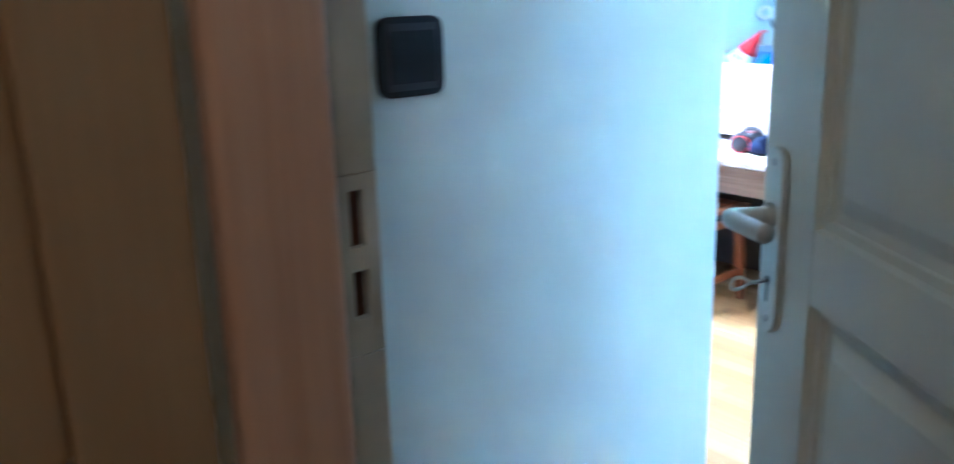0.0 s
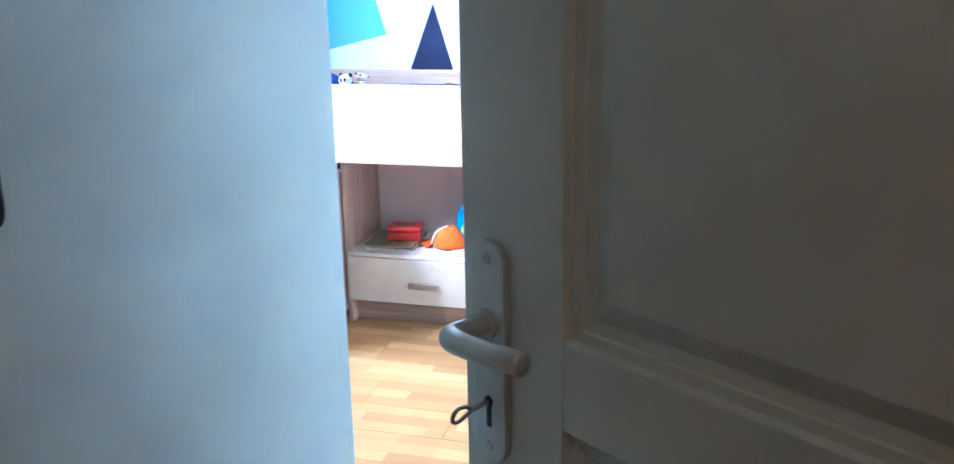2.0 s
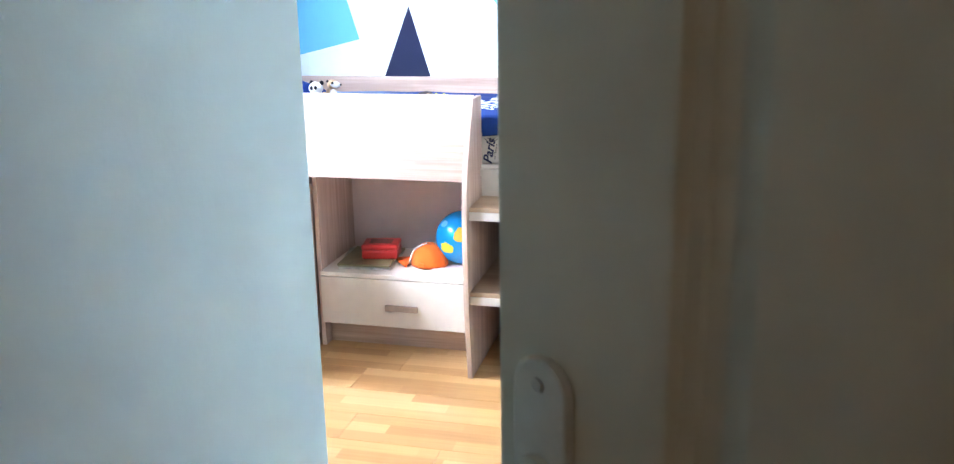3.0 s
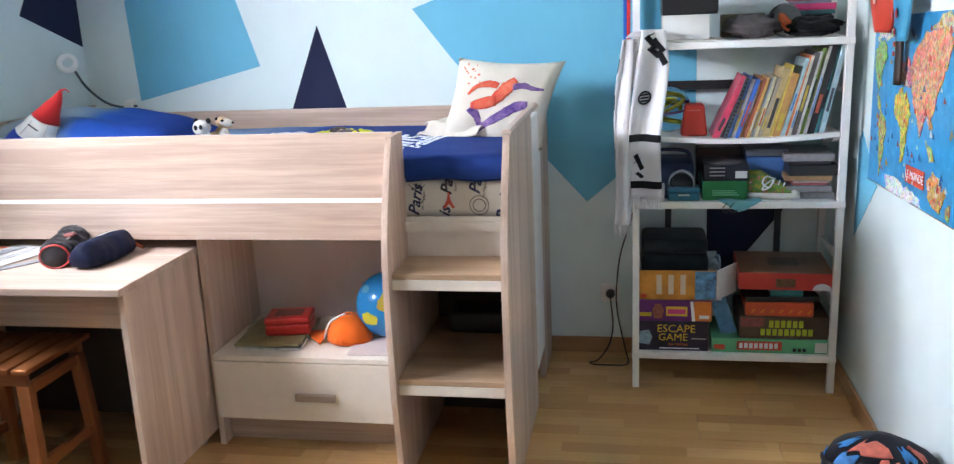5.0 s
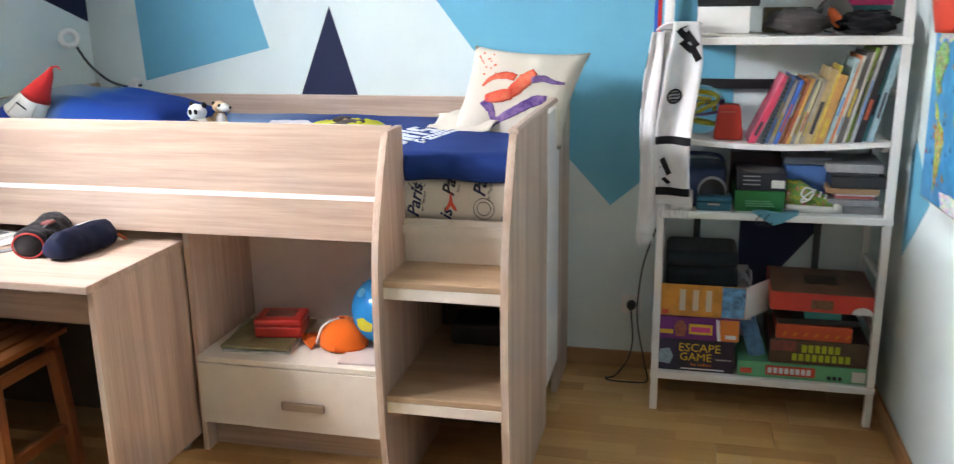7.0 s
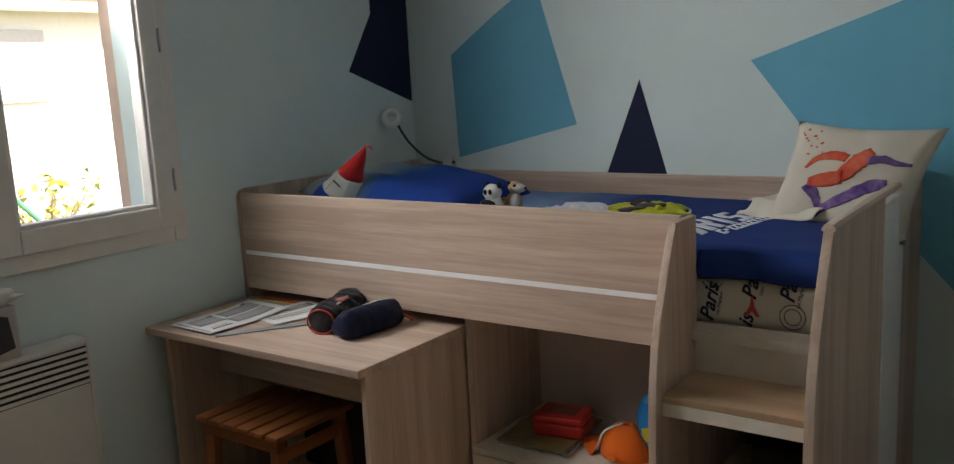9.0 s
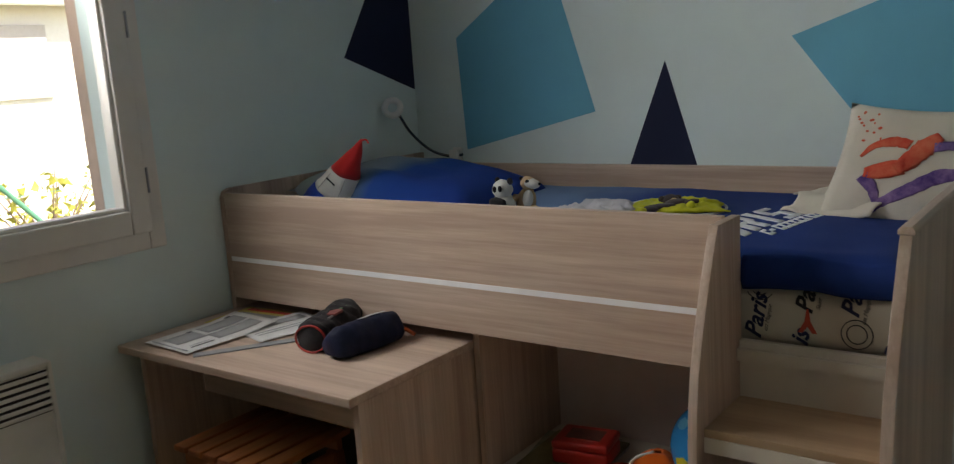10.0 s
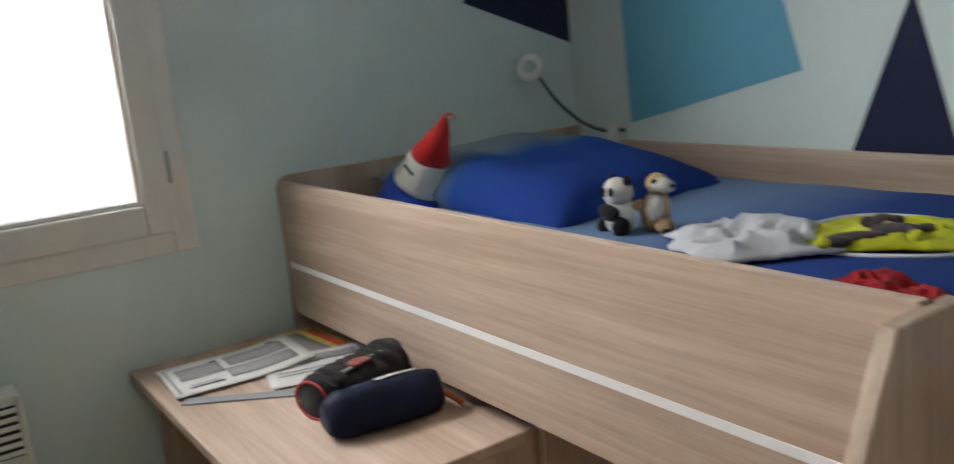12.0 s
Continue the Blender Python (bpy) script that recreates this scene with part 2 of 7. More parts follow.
def blob(center, radii, rough=0.0, seed=0, freq=3.0, seg=20, bm=None, m=None):
    """A rounded lump, with folds when rough is above nought."""
    bm2 = bmesh.new()
    bmesh.ops.create_uvsphere(bm2, u_segments=seg, v_segments=max(8, seg * 2 // 3), radius=1)
    for v in bm2.verts:
        k = 1 + rough * noise.noise(v.co * freq + Vector((seed * 7.1, seed * 3.3, seed)))
        v.co = Vector((v.co.x * radii[0], v.co.y * radii[1], v.co.z * radii[2])) * k
    if m is not None:
        bm2.transform(m)
    bmesh.ops.translate(bm2, vec=center, verts=bm2.verts)
    return merge(bm, bm2)


def sheet(nx, ny, fn, thick=0.004):
    """A solid sheet over a grid; fn(u, v) gives the point of its upper side."""
    bm = bmesh.new()
    g = [[bm.verts.new(fn(i / nx, j / ny)) for j in range(ny + 1)] for i in range(nx + 1)]
    for i in range(nx):
        for j in range(ny):
            bm.faces.new((g[i][j], g[i + 1][j], g[i + 1][j + 1], g[i][j + 1]))
    bmesh.ops.recalc_face_normals(bm, faces=bm.faces)
    bmesh.ops.solidify(bm, geom=bm.faces[:], thickness=thick)
    return bm


def cushion(w, h, t, seed=0, n=18, corner=0.06, wrinkle=0.012):
    """A stuffed cushion in the plane of x and z, with pinched corners; its thickness is along y."""
    bm = bmesh.new()
    grids = []
    for side in (-1, 1):
        g = []
        for i in range(n + 1):
            row = []
            for j in range(n + 1):
                u, v = 2 * i / n - 1, 2 * j / n - 1
                puff = ((1 - u ** 4) * (1 - v ** 4)) ** 0.5
                pinch = 1 - corner * ((1 - abs(u) ** 2) * abs(v) ** 3)
                pinch2 = 1 - corner * ((1 - abs(v) ** 2) * abs(u) ** 3)
                y = side * t / 2 * puff + wrinkle * noise.noise(Vector((u * 2.2, v * 2.2, seed * 5.0))) * (0.3 + 0.7 * puff)
                row.append(bm.verts.new((u * w / 2 * pinch2, y, v * h / 2 * pinch)))
            g.append(row)
        grids.append(g)
        for i in range(n):
            for j in range(n):
                bm.faces.new((g[i][j], g[i + 1][j], g[i + 1][j + 1], g[i][j + 1]))
    bmesh.ops.remove_doubles(bm, verts=bm.verts, dist=0.002)
    return bm


def writing(name, body, size, material, parent, m, label="", depth=0.0004, slant=0.0, bold=0.0):
    """Raised lettering in the built-in font, turned into a mesh."""
    cu = bpy.data.curves.new(name, "FONT")
    cu.body, cu.size, cu.extrude, cu.align_x, cu.align_y = body, size, depth, "CENTER", "CENTER"
    cu.resolution_u, cu.shear, cu.offset = 2, slant, bold
    tmp = new(name, cu)
    me = bpy.data.meshes.new_from_object(tmp.evaluated_get(bpy.context.evaluated_depsgraph_get()))
    bpy.data.objects.remove(tmp)
    me.materials.clear()
    me.materials.append(material)
    ob = new(name, me)
    ob.parent, ob.matrix_basis = parent, m
    return tagged(ob, label) if label else ob


# ---- the room ----
W, SY, NY, H = 3.217, -4.285, -3.632, 2.50    # east wall, door wall, closet wall, ceiling
room_floor = setting("floor", box((-0.3, -5.9, -0.12), (4.6, 0.2, -0.009)), plain("screed", (0.3, 0.29, 0.27), 0.9), "pale three-strip beech laminate floor")
setting("ceiling", box((-0.4, -6.0, H), (4.7, 0.3, H + 0.2)), CEIL, "plain white painted ceiling")
setting("wall_north", box((-0.30, 0.0, -0.1), (W + 0.2, 0.2, H)), PALE, "pale mint wall painted with blue polygons")
setting("wall_east", box((W, -4.465, -0.1), (W + 0.2, 0.0, H)), PALE, "pale mint wall with a world map")
# window wall with its opening
WY0, WY1, WZ0, WZ1 = -2.52, -1.24, 0.99, 2.17
bm = box((-0.30, WY1, -0.1), (0, 0.0, H))
box((-0.30, -3.6, -0.1), (0, WY0, H), bm=bm)
box((-0.30, WY0, -0.1), (0, WY1, WZ0), bm=bm)
box((-0.30, WY0, WZ1), (0, WY1, H), bm=bm)
setting("wall_west", bm, PALE, "pale mint wall around the window")
bm = box((-0.30, SY, -0.1), (2.195, NY, H), 0.006)
box((-0.30, -5.9, -0.1), (2.27, SY - 0.0005, H), 0.004, bm=bm)
setting("wall_closet", bm, PALE, "pale blue plaster wall and corner beside the door")
# door wall: strips beside and above the doorway
bm = box((2.271, -4.435, 2.09), (W, SY, H))
box((3.094, -4.435, -0.1), (W, SY, 2.09), bm=bm)
setting("wall_south", bm, PALE, "partition wall around the doorway")
# hall shell
bm = box((2.271, -6.0, -0.1), (3.4, -5.9, H))
box((3.4, -6.0, -0.1), (3.6, -4.435, H), bm=bm)
box((W + 0.2, -4.435, -0.1), (3.6, -4.325, H), bm=bm)
setting("wall_hall", bm, HALL, "ochre painted hallway walls")


def hall_door():
    """Closed brown panel door in the hall's side wall."""
    d = thing("door_2", pose(2.2715, -4.459, 0), "closed brown stained panel door in the hallway", "door")
    tagged(d, kind="structure")
    part("stile", box((0, -0.11, 0), (0.026, 0.0, 2.05), 0.004), HALLWOOD, d)
    part("stile", box((0, -0.80, 0), (0.026, -0.69, 2.05), 0.004), HALLWOOD, d)
    for a, b in ((0, 0.22), (1.02, 1.14), (1.93, 2.05)):
        part("rail", box((0, -0.6895, a), (0.0255, -0.1105, b), 0.004), HALLWOOD, d)
    for a, b in ((0.2205, 1.0195), (1.1405, 1.9295)):
        part("panel", box((0, -0.6895, a), (0.014, -0.1105, b), 0.006), HALLWOOD, d)


def hall_lamp():
    l = thing("hall_lamp", pose(3.06, -5.20, H), "small warm glass ceiling lamp in the hallway", "lamp")
    part("base", lathe([(0, 0), (0.09, 0), (0.09, -0.02), (0, -0.02)], 24), WHITE, l)
    m, nt, b = mat_new("lit_lamp_glass")
    b.inputs["Base Color"].default_value = (0.8, 0.7, 0.5, 1)
    b.inputs["Emission Color"].default_value = (1.0, 0.82, 0.52, 1)
    b.inputs["Emission Strength"].default_value = HALL_GLOW
    part("shade", lathe([(0.085, -0.021), (0.12, -0.04), (0.125, -0.07), (0.09, -0.11), (0.0, -0.125)], 28), m, l, "lit frosted glass shade", True)


def polygon(name, pts, axis, at, material, label):
    """A flat patch of paint on a wall."""
    return setting(name, prism(pts, axis, at[0], at[1]), material, label)


polygon("trim_paint_square", [(0.229, 1.572), (0.462, 1.723), (0.60, 1.80), (0.67, 1.80), (0.70, 1.702), (0.828, 1.274), (0.248, 1.138)], 1, (0, -0.0016), SKYBLUE, "sky blue polygon painted on the wall")
polygon("trim_paint_triangle", [(0.951, 1.07), (1.208, 1.07), (1.098, 1.436)], 1, (0, -0.0016), NAVY, "navy triangle painted on the wall")
polygon("trim_paint_kite", [(1.515, 1.486), (1.680, 1.270), (2.223, 0.670), (2.41, 0.83), (2.66, 1.05), (2.66, 1.75), (2.3, 1.75), (1.862, 1.601)], 1, (0, -0.0016), SKYBLUE, "large sky blue polygon painted on the wall")
polygon("trim_paint_dark", [(2.712, 0.80), (2.712, 0.40), (2.80, 0.36), (3.03, 0.66), (3.14, 0.80)], 1, (0, -0.0016), NAVY, "navy polygon painted behind the shelf")
polygon("trim_paint_corner", [(-0.39, 1.524), (-0.238, 1.757), (-0.238, 1.95), (-0.003, 1.95), (-0.003, 1.384)], 0, (0, 0.0016), NAVY, "navy polygon painted near the corner")
polygon("trim_paint_spike", [(-0.34, 1.0), (-0.30, 0.96), (-0.30, 0.60), (-0.57, 0.842)], 0, (W, W - 0.0016), SKYBLUE, "sky blue spike painted beside the map")
polygon("trim_paint_low", [(-1.38, 0.0), (-2.1, 0.0), (-2.1, 0.90), (-1.60, 0.80)], 0, (W, W - 0.0016), SKYBLUE, "sky blue patch painted low on the wall")

# baseboards
bm = box((2.05, -0.014, 0), (W, -0.001, 0.07), 0.004)
setting("baseboard_north", bm, SKIRT, "honey wood baseboard")
setting("baseboard_east", box((W - 0.014, -3.4, 0), (W - 0.001, -0.015, 0.07), 0.004), wood("honey_baseboard_wood_side", 1, (0.46, 0.26, 0.12), (0.34, 0.18, 0.075), 0.45), "honey wood baseboard")
setting("baseboard_west", box((0.001, -3.58, 0), (0.014, -1.46, 0.07), 0.004), SKIRT, "honey wood baseboard")


hall_door()
hall_lamp()

# ---- doorway ----
def doorway():
    frame_ = thing("door_frame", pose(2.289, -4.379, 0), "worn cream painted door frame with brown hall side", "door frame")
    tagged(frame_, kind="structure")
    # left post: rebate with two mortises, and the brown hall side
    holes = [(1.258, 1.311), (1.190, 1.236)]
    B = -0.093
    bm = box((B, 0.048, 0), (0.0, 0.094, 1.155), 0.002)
    box((B, 0.048, 1.325), (0.0, 0.094, 2.05), 0.002, bm=bm)
    box((B, 0.079, 1.155), (0.0, 0.094, 1.325), 0.001, bm=bm)
    box((B, 0.048, 1.155), (0.0, 0.064, 1.325), 0.001, bm=bm)
    for a, b in ((1.155, 1.190), (1.236, 1.258), (1.311, 1.325)):
        box((B, 0.064, a), (0.0, 0.079, b), bm=bm)
    part("strike_post", bm, JAMBPAINT, frame_)
    for a, b in holes:
        part("mortise", box((-0.0178, 0.064, a), (-0.009, 0.079, b)), HOLE, frame_, "dark raw wood mortise")
    part("hall_side_post", box((-0.018, -0.060, 0), (0.016, 0.0475, 2.05), 0.012, 3), BROWNWOOD, frame_, "brown stained hall side of the frame")
    part("hinge_post", box((0.762, -0.055, 0), (0.804, 0.0935, 2.05), 0.003), JAMBPAINT, frame_)
    part("head", box((-0.018, -0.055, 2.051), (0.804, 0.0935, 2.0895), 0.003), JAMBPAINT, frame_)


doorway()


def panel_door():
    a = -34.0
    w = 0.745
    door = thing("door_1", pose(2.422, -3.867, 0.008, 0, 0, a), "cream painted panel door standing half open", "door")
    tagged(door, kind="structure")
    t = 0.038
    # leaf: stiles and rails round three sunk panels; y = 0 is the hall face, +y the room side
    y0, y1 = -0.004, t - 0.004
    stile = 0.121
    rails = [(0.0, 0.20), (1.162, 1.238), (1.93, 2.035)]
    part("stile", box((0, y0, 0), (stile, y1, 2.035), 0.003), DOORPAINT, door)
    part("stile", box((w - stile, y0, 0), (w, y1, 2.035), 0.003), DOORPAINT, door)
    for a_, b_ in rails:
        part("rail", box((stile, y0 + 0.0005, a_), (w - stile, y1 - 0.0005, b_), 0.002), DOORPAINT, door)
    for a_, b_ in ((0.20, 1.162), (1.238, 1.93)):
        bm = bmesh.new()
        # moulded raised panel: rings of a stepped frame
        lv = [(o, y0 + dy) for o, dy in ((0.0, 0.0008), (0.002, 0.0085), (0.0105, 0.0095), (0.0115, 0.0135), (0.021, 0.0155), (0.0225, 0.0155), (0.041, 0.0055), (0.043, 0.0050))]
        rings = []
        for off, y in lv:
            x0, x1, z0, z1 = stile + off, w - stile - off, a_ + off, b_ - off
            rings.append([bm.verts.new(p) for p in ((x0, y, z0), (x1, y, z0), (x1, y, z1), (x0, y, z1))])
        for r0, r1 in zip(rings, rings[1:]):
            for k in range(4):
                bm.faces.new((r0[k], r0[(k + 1) % 4], r1[(k + 1) % 4], r1[k]))
        bm.faces.new(rings[-1])
        back = [bm.verts.new((v.co.x, y1 - 0.008, v.co.z)) for v in rings[0]]
        bm.faces.new(back[::-1])
        for k in range(4):
            bm.faces.new((rings[0][k], back[k], back[(k + 1) % 4], rings[0][(k + 1) % 4]))
        part("panel", bm, DOORPAINT, door)
    # lever set on the hall face
    hw = 0.021
    cx, z0, z1 = 0.040, 1.103, 1.307
    prof = [(cx + hw * math.cos(u), z1 - hw + hw * math.sin(u)) for u in np.linspace(0, math.pi, 10)] + [(cx + hw * math.cos(u), z0 + hw + hw * math.sin(u)) for u in np.linspace(math.pi, math.tau, 10)]
    plate = part("handle_plate", prism(prof, 1, y0 - 0.0075, y0 - 0.0002, 0.0025), METAL, door, "brushed nickel handle plate")
    zl = 1.234
    lever = curve_pts([(cx, y0 - 0.006, zl), (cx, y0 - 0.034, zl), (cx + 0.003, y0 - 0.048, zl + 0.001), (cx + 0.014, y0 - 0.057, zl + 0.003), (cx + 0.035, y0 - 0.060, zl + 0.005), (cx + 0.065, y0 - 0.058, zl + 0.006), (cx + 0.092, y0 - 0.053, zl + 0.006)], 6)
    n = len(lever)
    part("lever", tube(lever, 0.009, 14, radii=[0.0095 + 0.0005 * math.sin(i / n * 3) for i in range(n)]), METAL, door, "curved nickel lever", True)
    part("rose", lathe([(0.0, 0), (0.0135, 0), (0.0135, 0.006), (0.0, 0.006)], 20, m=pose(cx, y0 - 0.0076, zl, 90)), METAL, door)
    for z in (z0 + 0.016, z1 - 0.016):
        part("screw", lathe([(0, 0), (0.0045, 0), (0.0038, 0.0016), (0, 0.0018)], 12, m=pose(cx, y0 - 0.0076, z, 90)), STEEL, door)
    bm = lathe([(0, 0), (0.005, 0), (0.005, 0.0006), (0, 0.0006)], 12, m=pose(cx, y0 - 0.0077, zl - 0.072, 90))
    box((cx - 0.0025, y0 - 0.0083, zl - 0.096), (cx + 0.0025, y0 - 0.0077, zl - 0.072), bm=bm)
    part("keyhole", bm, BLACK, door)
    bm = tube([(cx, y0 - 0.002, zl - 0.072), (cx, y0 - 0.030, zl - 0.074)], 0.0024, 8)
    bow = [(cx + 0.003 * math.sin(u), y0 - 0.038 - 0.010 * math.cos(u), zl - 0.074 + 0.0075 * math.sin(u) * (1 + 0.35 * math.cos(u))) for u in np.linspace(0, math.tau, 16)[:-1]]
    tube(bow, 0.0019, 8, True, bm)
    part("door_key", bm, STEEL, door, "small dull steel key", True)
    part("lock_edge_plate", box((-0.0012, 0.004, 1.10), (-0.0001, 0.026, 1.32), 0), METAL, door)


panel_door()

# black rocker switch on the plaster
sw = thing("light_switch", pose(2.1952, -4.178, 1.416), "anthracite plastic rocker light switch on the wall", "light switch")
bm = bmesh.new()
S = 0.0405
prof = []
for k in range(40):
    u = k / 40 * math.tau
    c, s = math.cos(u), math.sin(u)
    prof.append((S * math.copysign(abs(c) ** 0.28, c), S * math.copysign(abs(s) ** 0.28, s)))
bm = prism(prof, 0, 0.0, 0.009, 0.003)
part("switch_plate", bm, DARKPLASTIC, sw)
part("rocker_gap", box((0.008, -0.0305, -0.0335), (0.0098, 0.0305, 0.0335)), BLACK, sw, "black gap round the rocker")
bm = bmesh.new()
n = 10
grid = [[bm.verts.new((0.010 + 0.004 * math.cos((j / n * 2 - 1) * 1.3) - 0.002, (i / n * 2 - 1) * 0.028, (j / n * 2 - 1) * 0.031)) for j in range(n + 1)] for i in range(n + 1)]
for i in range(n):
    for j in range(n):
        bm.faces.new((grid[i][j], grid[i + 1][j], grid[i + 1][j + 1], grid[i][j + 1]))
r = bmesh.ops.extrude_face_region(bm, geom=bm.faces[:])
bmesh.ops.translate(bm, vec=(-0.004, 0, 0), verts=[g for g in r["geom"] if isinstance(g, bmesh.types.BMVert)])
part("rocker", bm, DARKPLASTIC, sw)

# ---- cabin bed ----
PROFILE = [(-1.092, 1.112), (-1.118, 1.06), (-1.150, 0.99), (-1.185, 0.90), (-1.206, 0.83), (-1.219, 0.76), (-1.226, 0.68), (-1.228, 0.55), (-1.222, 0.30), (-1.185, 0.0)]


def cabin_bed():
    bed = thing("cabin_bed", pose(0, 0, 0), "light oak cabin bed with steps, drawer and blue bedding", "bed")
    # head end by the window wall, rounded at its top front corner
    prof = [(-0.006, 0.0), (-0.006, 1.128), (-0.99, 1.128), (-1.012, 1.12), (-1.022, 1.10), (-1.022, 0.0)]
    part("headboard", prism(prof, 0, 0.005, 0.024, 0.002), OAK_Z, bed)
    front = part("front_panel", box((0.0245, -1.02, 0.770), (1.6815, -1.0, 1.116), 0.002), OAK_X, bed)
    part("stripe", box((0.030, -1.0215, 0.894), (1.6795, -1.0195, 0.909), 0.0005), STRIPE, front, "narrow white inlaid stripe")
    part("back_panel", box((0.0245, -0.026, 0.70), (2.0395, -0.006, 1.088), 0.002), OAK_X, bed)
    # end: front board, white inset, rear post
    end_front = PROFILE + [(-0.56, 0.0), (-0.56, 1.112)]
    part("end_board", prism(end_front, 0, 2.040, 2.062, 0.002), OAK_Z, bed)
    part("end_inset", box((2.0415, -0.5595, 0.14), (2.0635, -0.3005, 1.095), 0.002), WHITE, bed, "white inset strip")
    part("rear_post", box((2.040, -0.300, 0.0), (2.062, -0.006, 1.112), 0.002), OAK_Z, bed)
    part("top_rail", prism([(2.036, 1.1125), (2.036, 1.120), (2.042, 1.128), (2.060, 1.128), (2.066, 1.120), (2.066, 1.1125)], 1, -0.006, -1.092, 0.0015), OAK_Y, bed)
    mid = PROFILE + [(-0.50, 0.0), (-0.50, 0.80), (-0.968, 0.80), (-0.968, 1.112)]
    part("step_side", prism(mid, 0, 1.682, 1.702, 0.002), OAK_Z, bed)
    # deck, boards and steps
    part("deck", box((0.0245, -0.9995, 0.795), (2.0345, -0.0265, 0.822)), CREAM, bed)
    part("riser_board", box((1.7025, -0.985, 0.66), (2.0345, -0.967, 0.838), 0.0015), CREAM, bed)
    for z, y0, y1 in ((0.711, -1.190, -0.9855), (0.372, -1.198, -0.62)):
        step = part("step", box((1.7025, y0, z - 0.018), (2.0345, y1, z), 0.002), TREAD, bed)
        part("step_edge", box((1.7025, y0 - 0.001, z - 0.051), (2.0345, y0 + 0.016, z - 0.0185), 0.0015), CREAM, step, "cream step edge")
    # backing colour darkened to carry the shade inside the steps
    part("step_back", box((1.7025, -0.6, 0.0), (2.0345, -0.585, 0.79)), plain("step_recess_shade_brown", (0.060, 0.046, 0.038), 0.7), bed)
    # open bay with its drawer
    part("bay_side", box((0.962, -0.975, 0.0), (0.982, -0.565, 0.7695), 0.0015), OAK_Z, bed)
    part("bay_back", box((0.9825, -0.585, 0.10), (1.6815, -0.57, 0.7945)), plain("pale_pink_backing", (0.68, 0.56, 0.51), 0.55, vary=0.05), bed)
    part("bay_top", box((0.9825, -0.996, 0.332), (1.6815, -0.586, 0.350), 0.0015), CREAM, bed)
    dr = part("drawer", box((0.9825, -0.998, 0.117), (1.679, -0.980, 0.3285), 0.002), CREAM, bed, "cream drawer front")
    part("handle", box((1.275, -1.011, 0.193), (1.420, -0.9975, 0.219), 0.003), plain("beige_handle", (0.36, 0.28, 0.22), 0.45), dr, "beige bar handle")
    part("plinth", box((0.9825, -0.915, 0.0), (1.6815, -0.895, 0.115), 0.0015), OAK_X, bed)
    return bed


cabin_bed()

# ---- desk ----
def desk():
    d = thing("desk", pose(0.018, -1.452, 0), "light oak desk on castors pushed under the bed", "desk")
    part("desktop", box((0.004, 0, 0.712), (0.945, 0.60, 0.735), 0.003), OAK_X, d)
    part("side_panel", box((0.915, 0.035, 0.055), (0.935, 0.585, 0.7095), 0.002), OAK_Z, d)
    part("side_panel", box((0.055, 0.035, 0.055), (0.075, 0.585, 0.7095), 0.002), OAK_Z, d)
    part("apron", box((0.0755, 0.225, 0.53), (0.9145, 0.242, 0.7095), 0.0015), OAK_X, d)
    # added dark board: its colour stands in for the shade under the desk
    part("shade_board", box((0.0755, 0.57, 0.06), (0.9145, 0.585, 0.7095), 0.0015), plain("under_desk_shade_brown", (0.045, 0.034, 0.028), 0.75, vary=0.2), d, "dark board standing in for shade under the desk")
    for x in (0.880, 0.110):
        for y in (0.135, 0.470):
            c = part("castor", lathe([(0.006, -0.012), (0.026, -0.011), (0.028, -0.008), (0.028, 0.008), (0.026, 0.011), (0.006, 0.012)], 18, m=pose(x, y, 0.028, 0, 90)), GREYPLASTIC, d, "grey plastic castor")
            part("fork", box((x - 0.016, y - 0.013, 0.034), (x + 0.0345, y + 0.012, 0.0635), 0.003), GREYPLASTIC, c)
    return d


desk()

# ---- slatted stool ----
def stool():
    s = thing("stool", pose(0.437, -1.298, 0), "orange stained slatted wooden stool under the desk", "stool")
    for k in range(6):
        x = -0.188 + k * 0.0645
        part("slat", box((x, -0.162, 0.460), (x + 0.053, 0.162, 0.478), 0.004), TEAK_Y, s)
    for sy in (-1, 1):
        part("rail", box((-0.165, sy * 0.135 - 0.010, 0.418), (0.165, sy * 0.135 + 0.010, 0.4595), 0.002), TEAK, s)
        for sx in (-1, 1):
            bm = box((-0.021, -0.016, 0), (0.021, 0.016, 0.417), 0.003)
            for v in bm.verts:
                k = 1 - v.co.z / 0.417
                v.co.x += sx * (0.150 + 0.016 * k)
                v.co.y += sy * (0.128 + 0.022 * k)
            part("leg", bm, TEAK_Z, s)
    for sx in (-1, 1):
        part("rail", box((sx * 0.152 - 0.009, -0.112, 0.380), (sx * 0.152 + 0.009, 0.112, 0.4165), 0.002), TEAK_Y, s)
        part("stretcher", box((sx * 0.161 - 0.009, -0.122, 0.125), (sx * 0.161 + 0.009, 0.122, 0.160), 0.002), TEAK_Y, s)
    return s


stool()

# ---- shelf rack ----
RX0, RX1, RY0, RY1 = 2.412, 3.165, -0.368, -0.030
BOARDS = (0.150, 0.748, 1.328, 1.70)


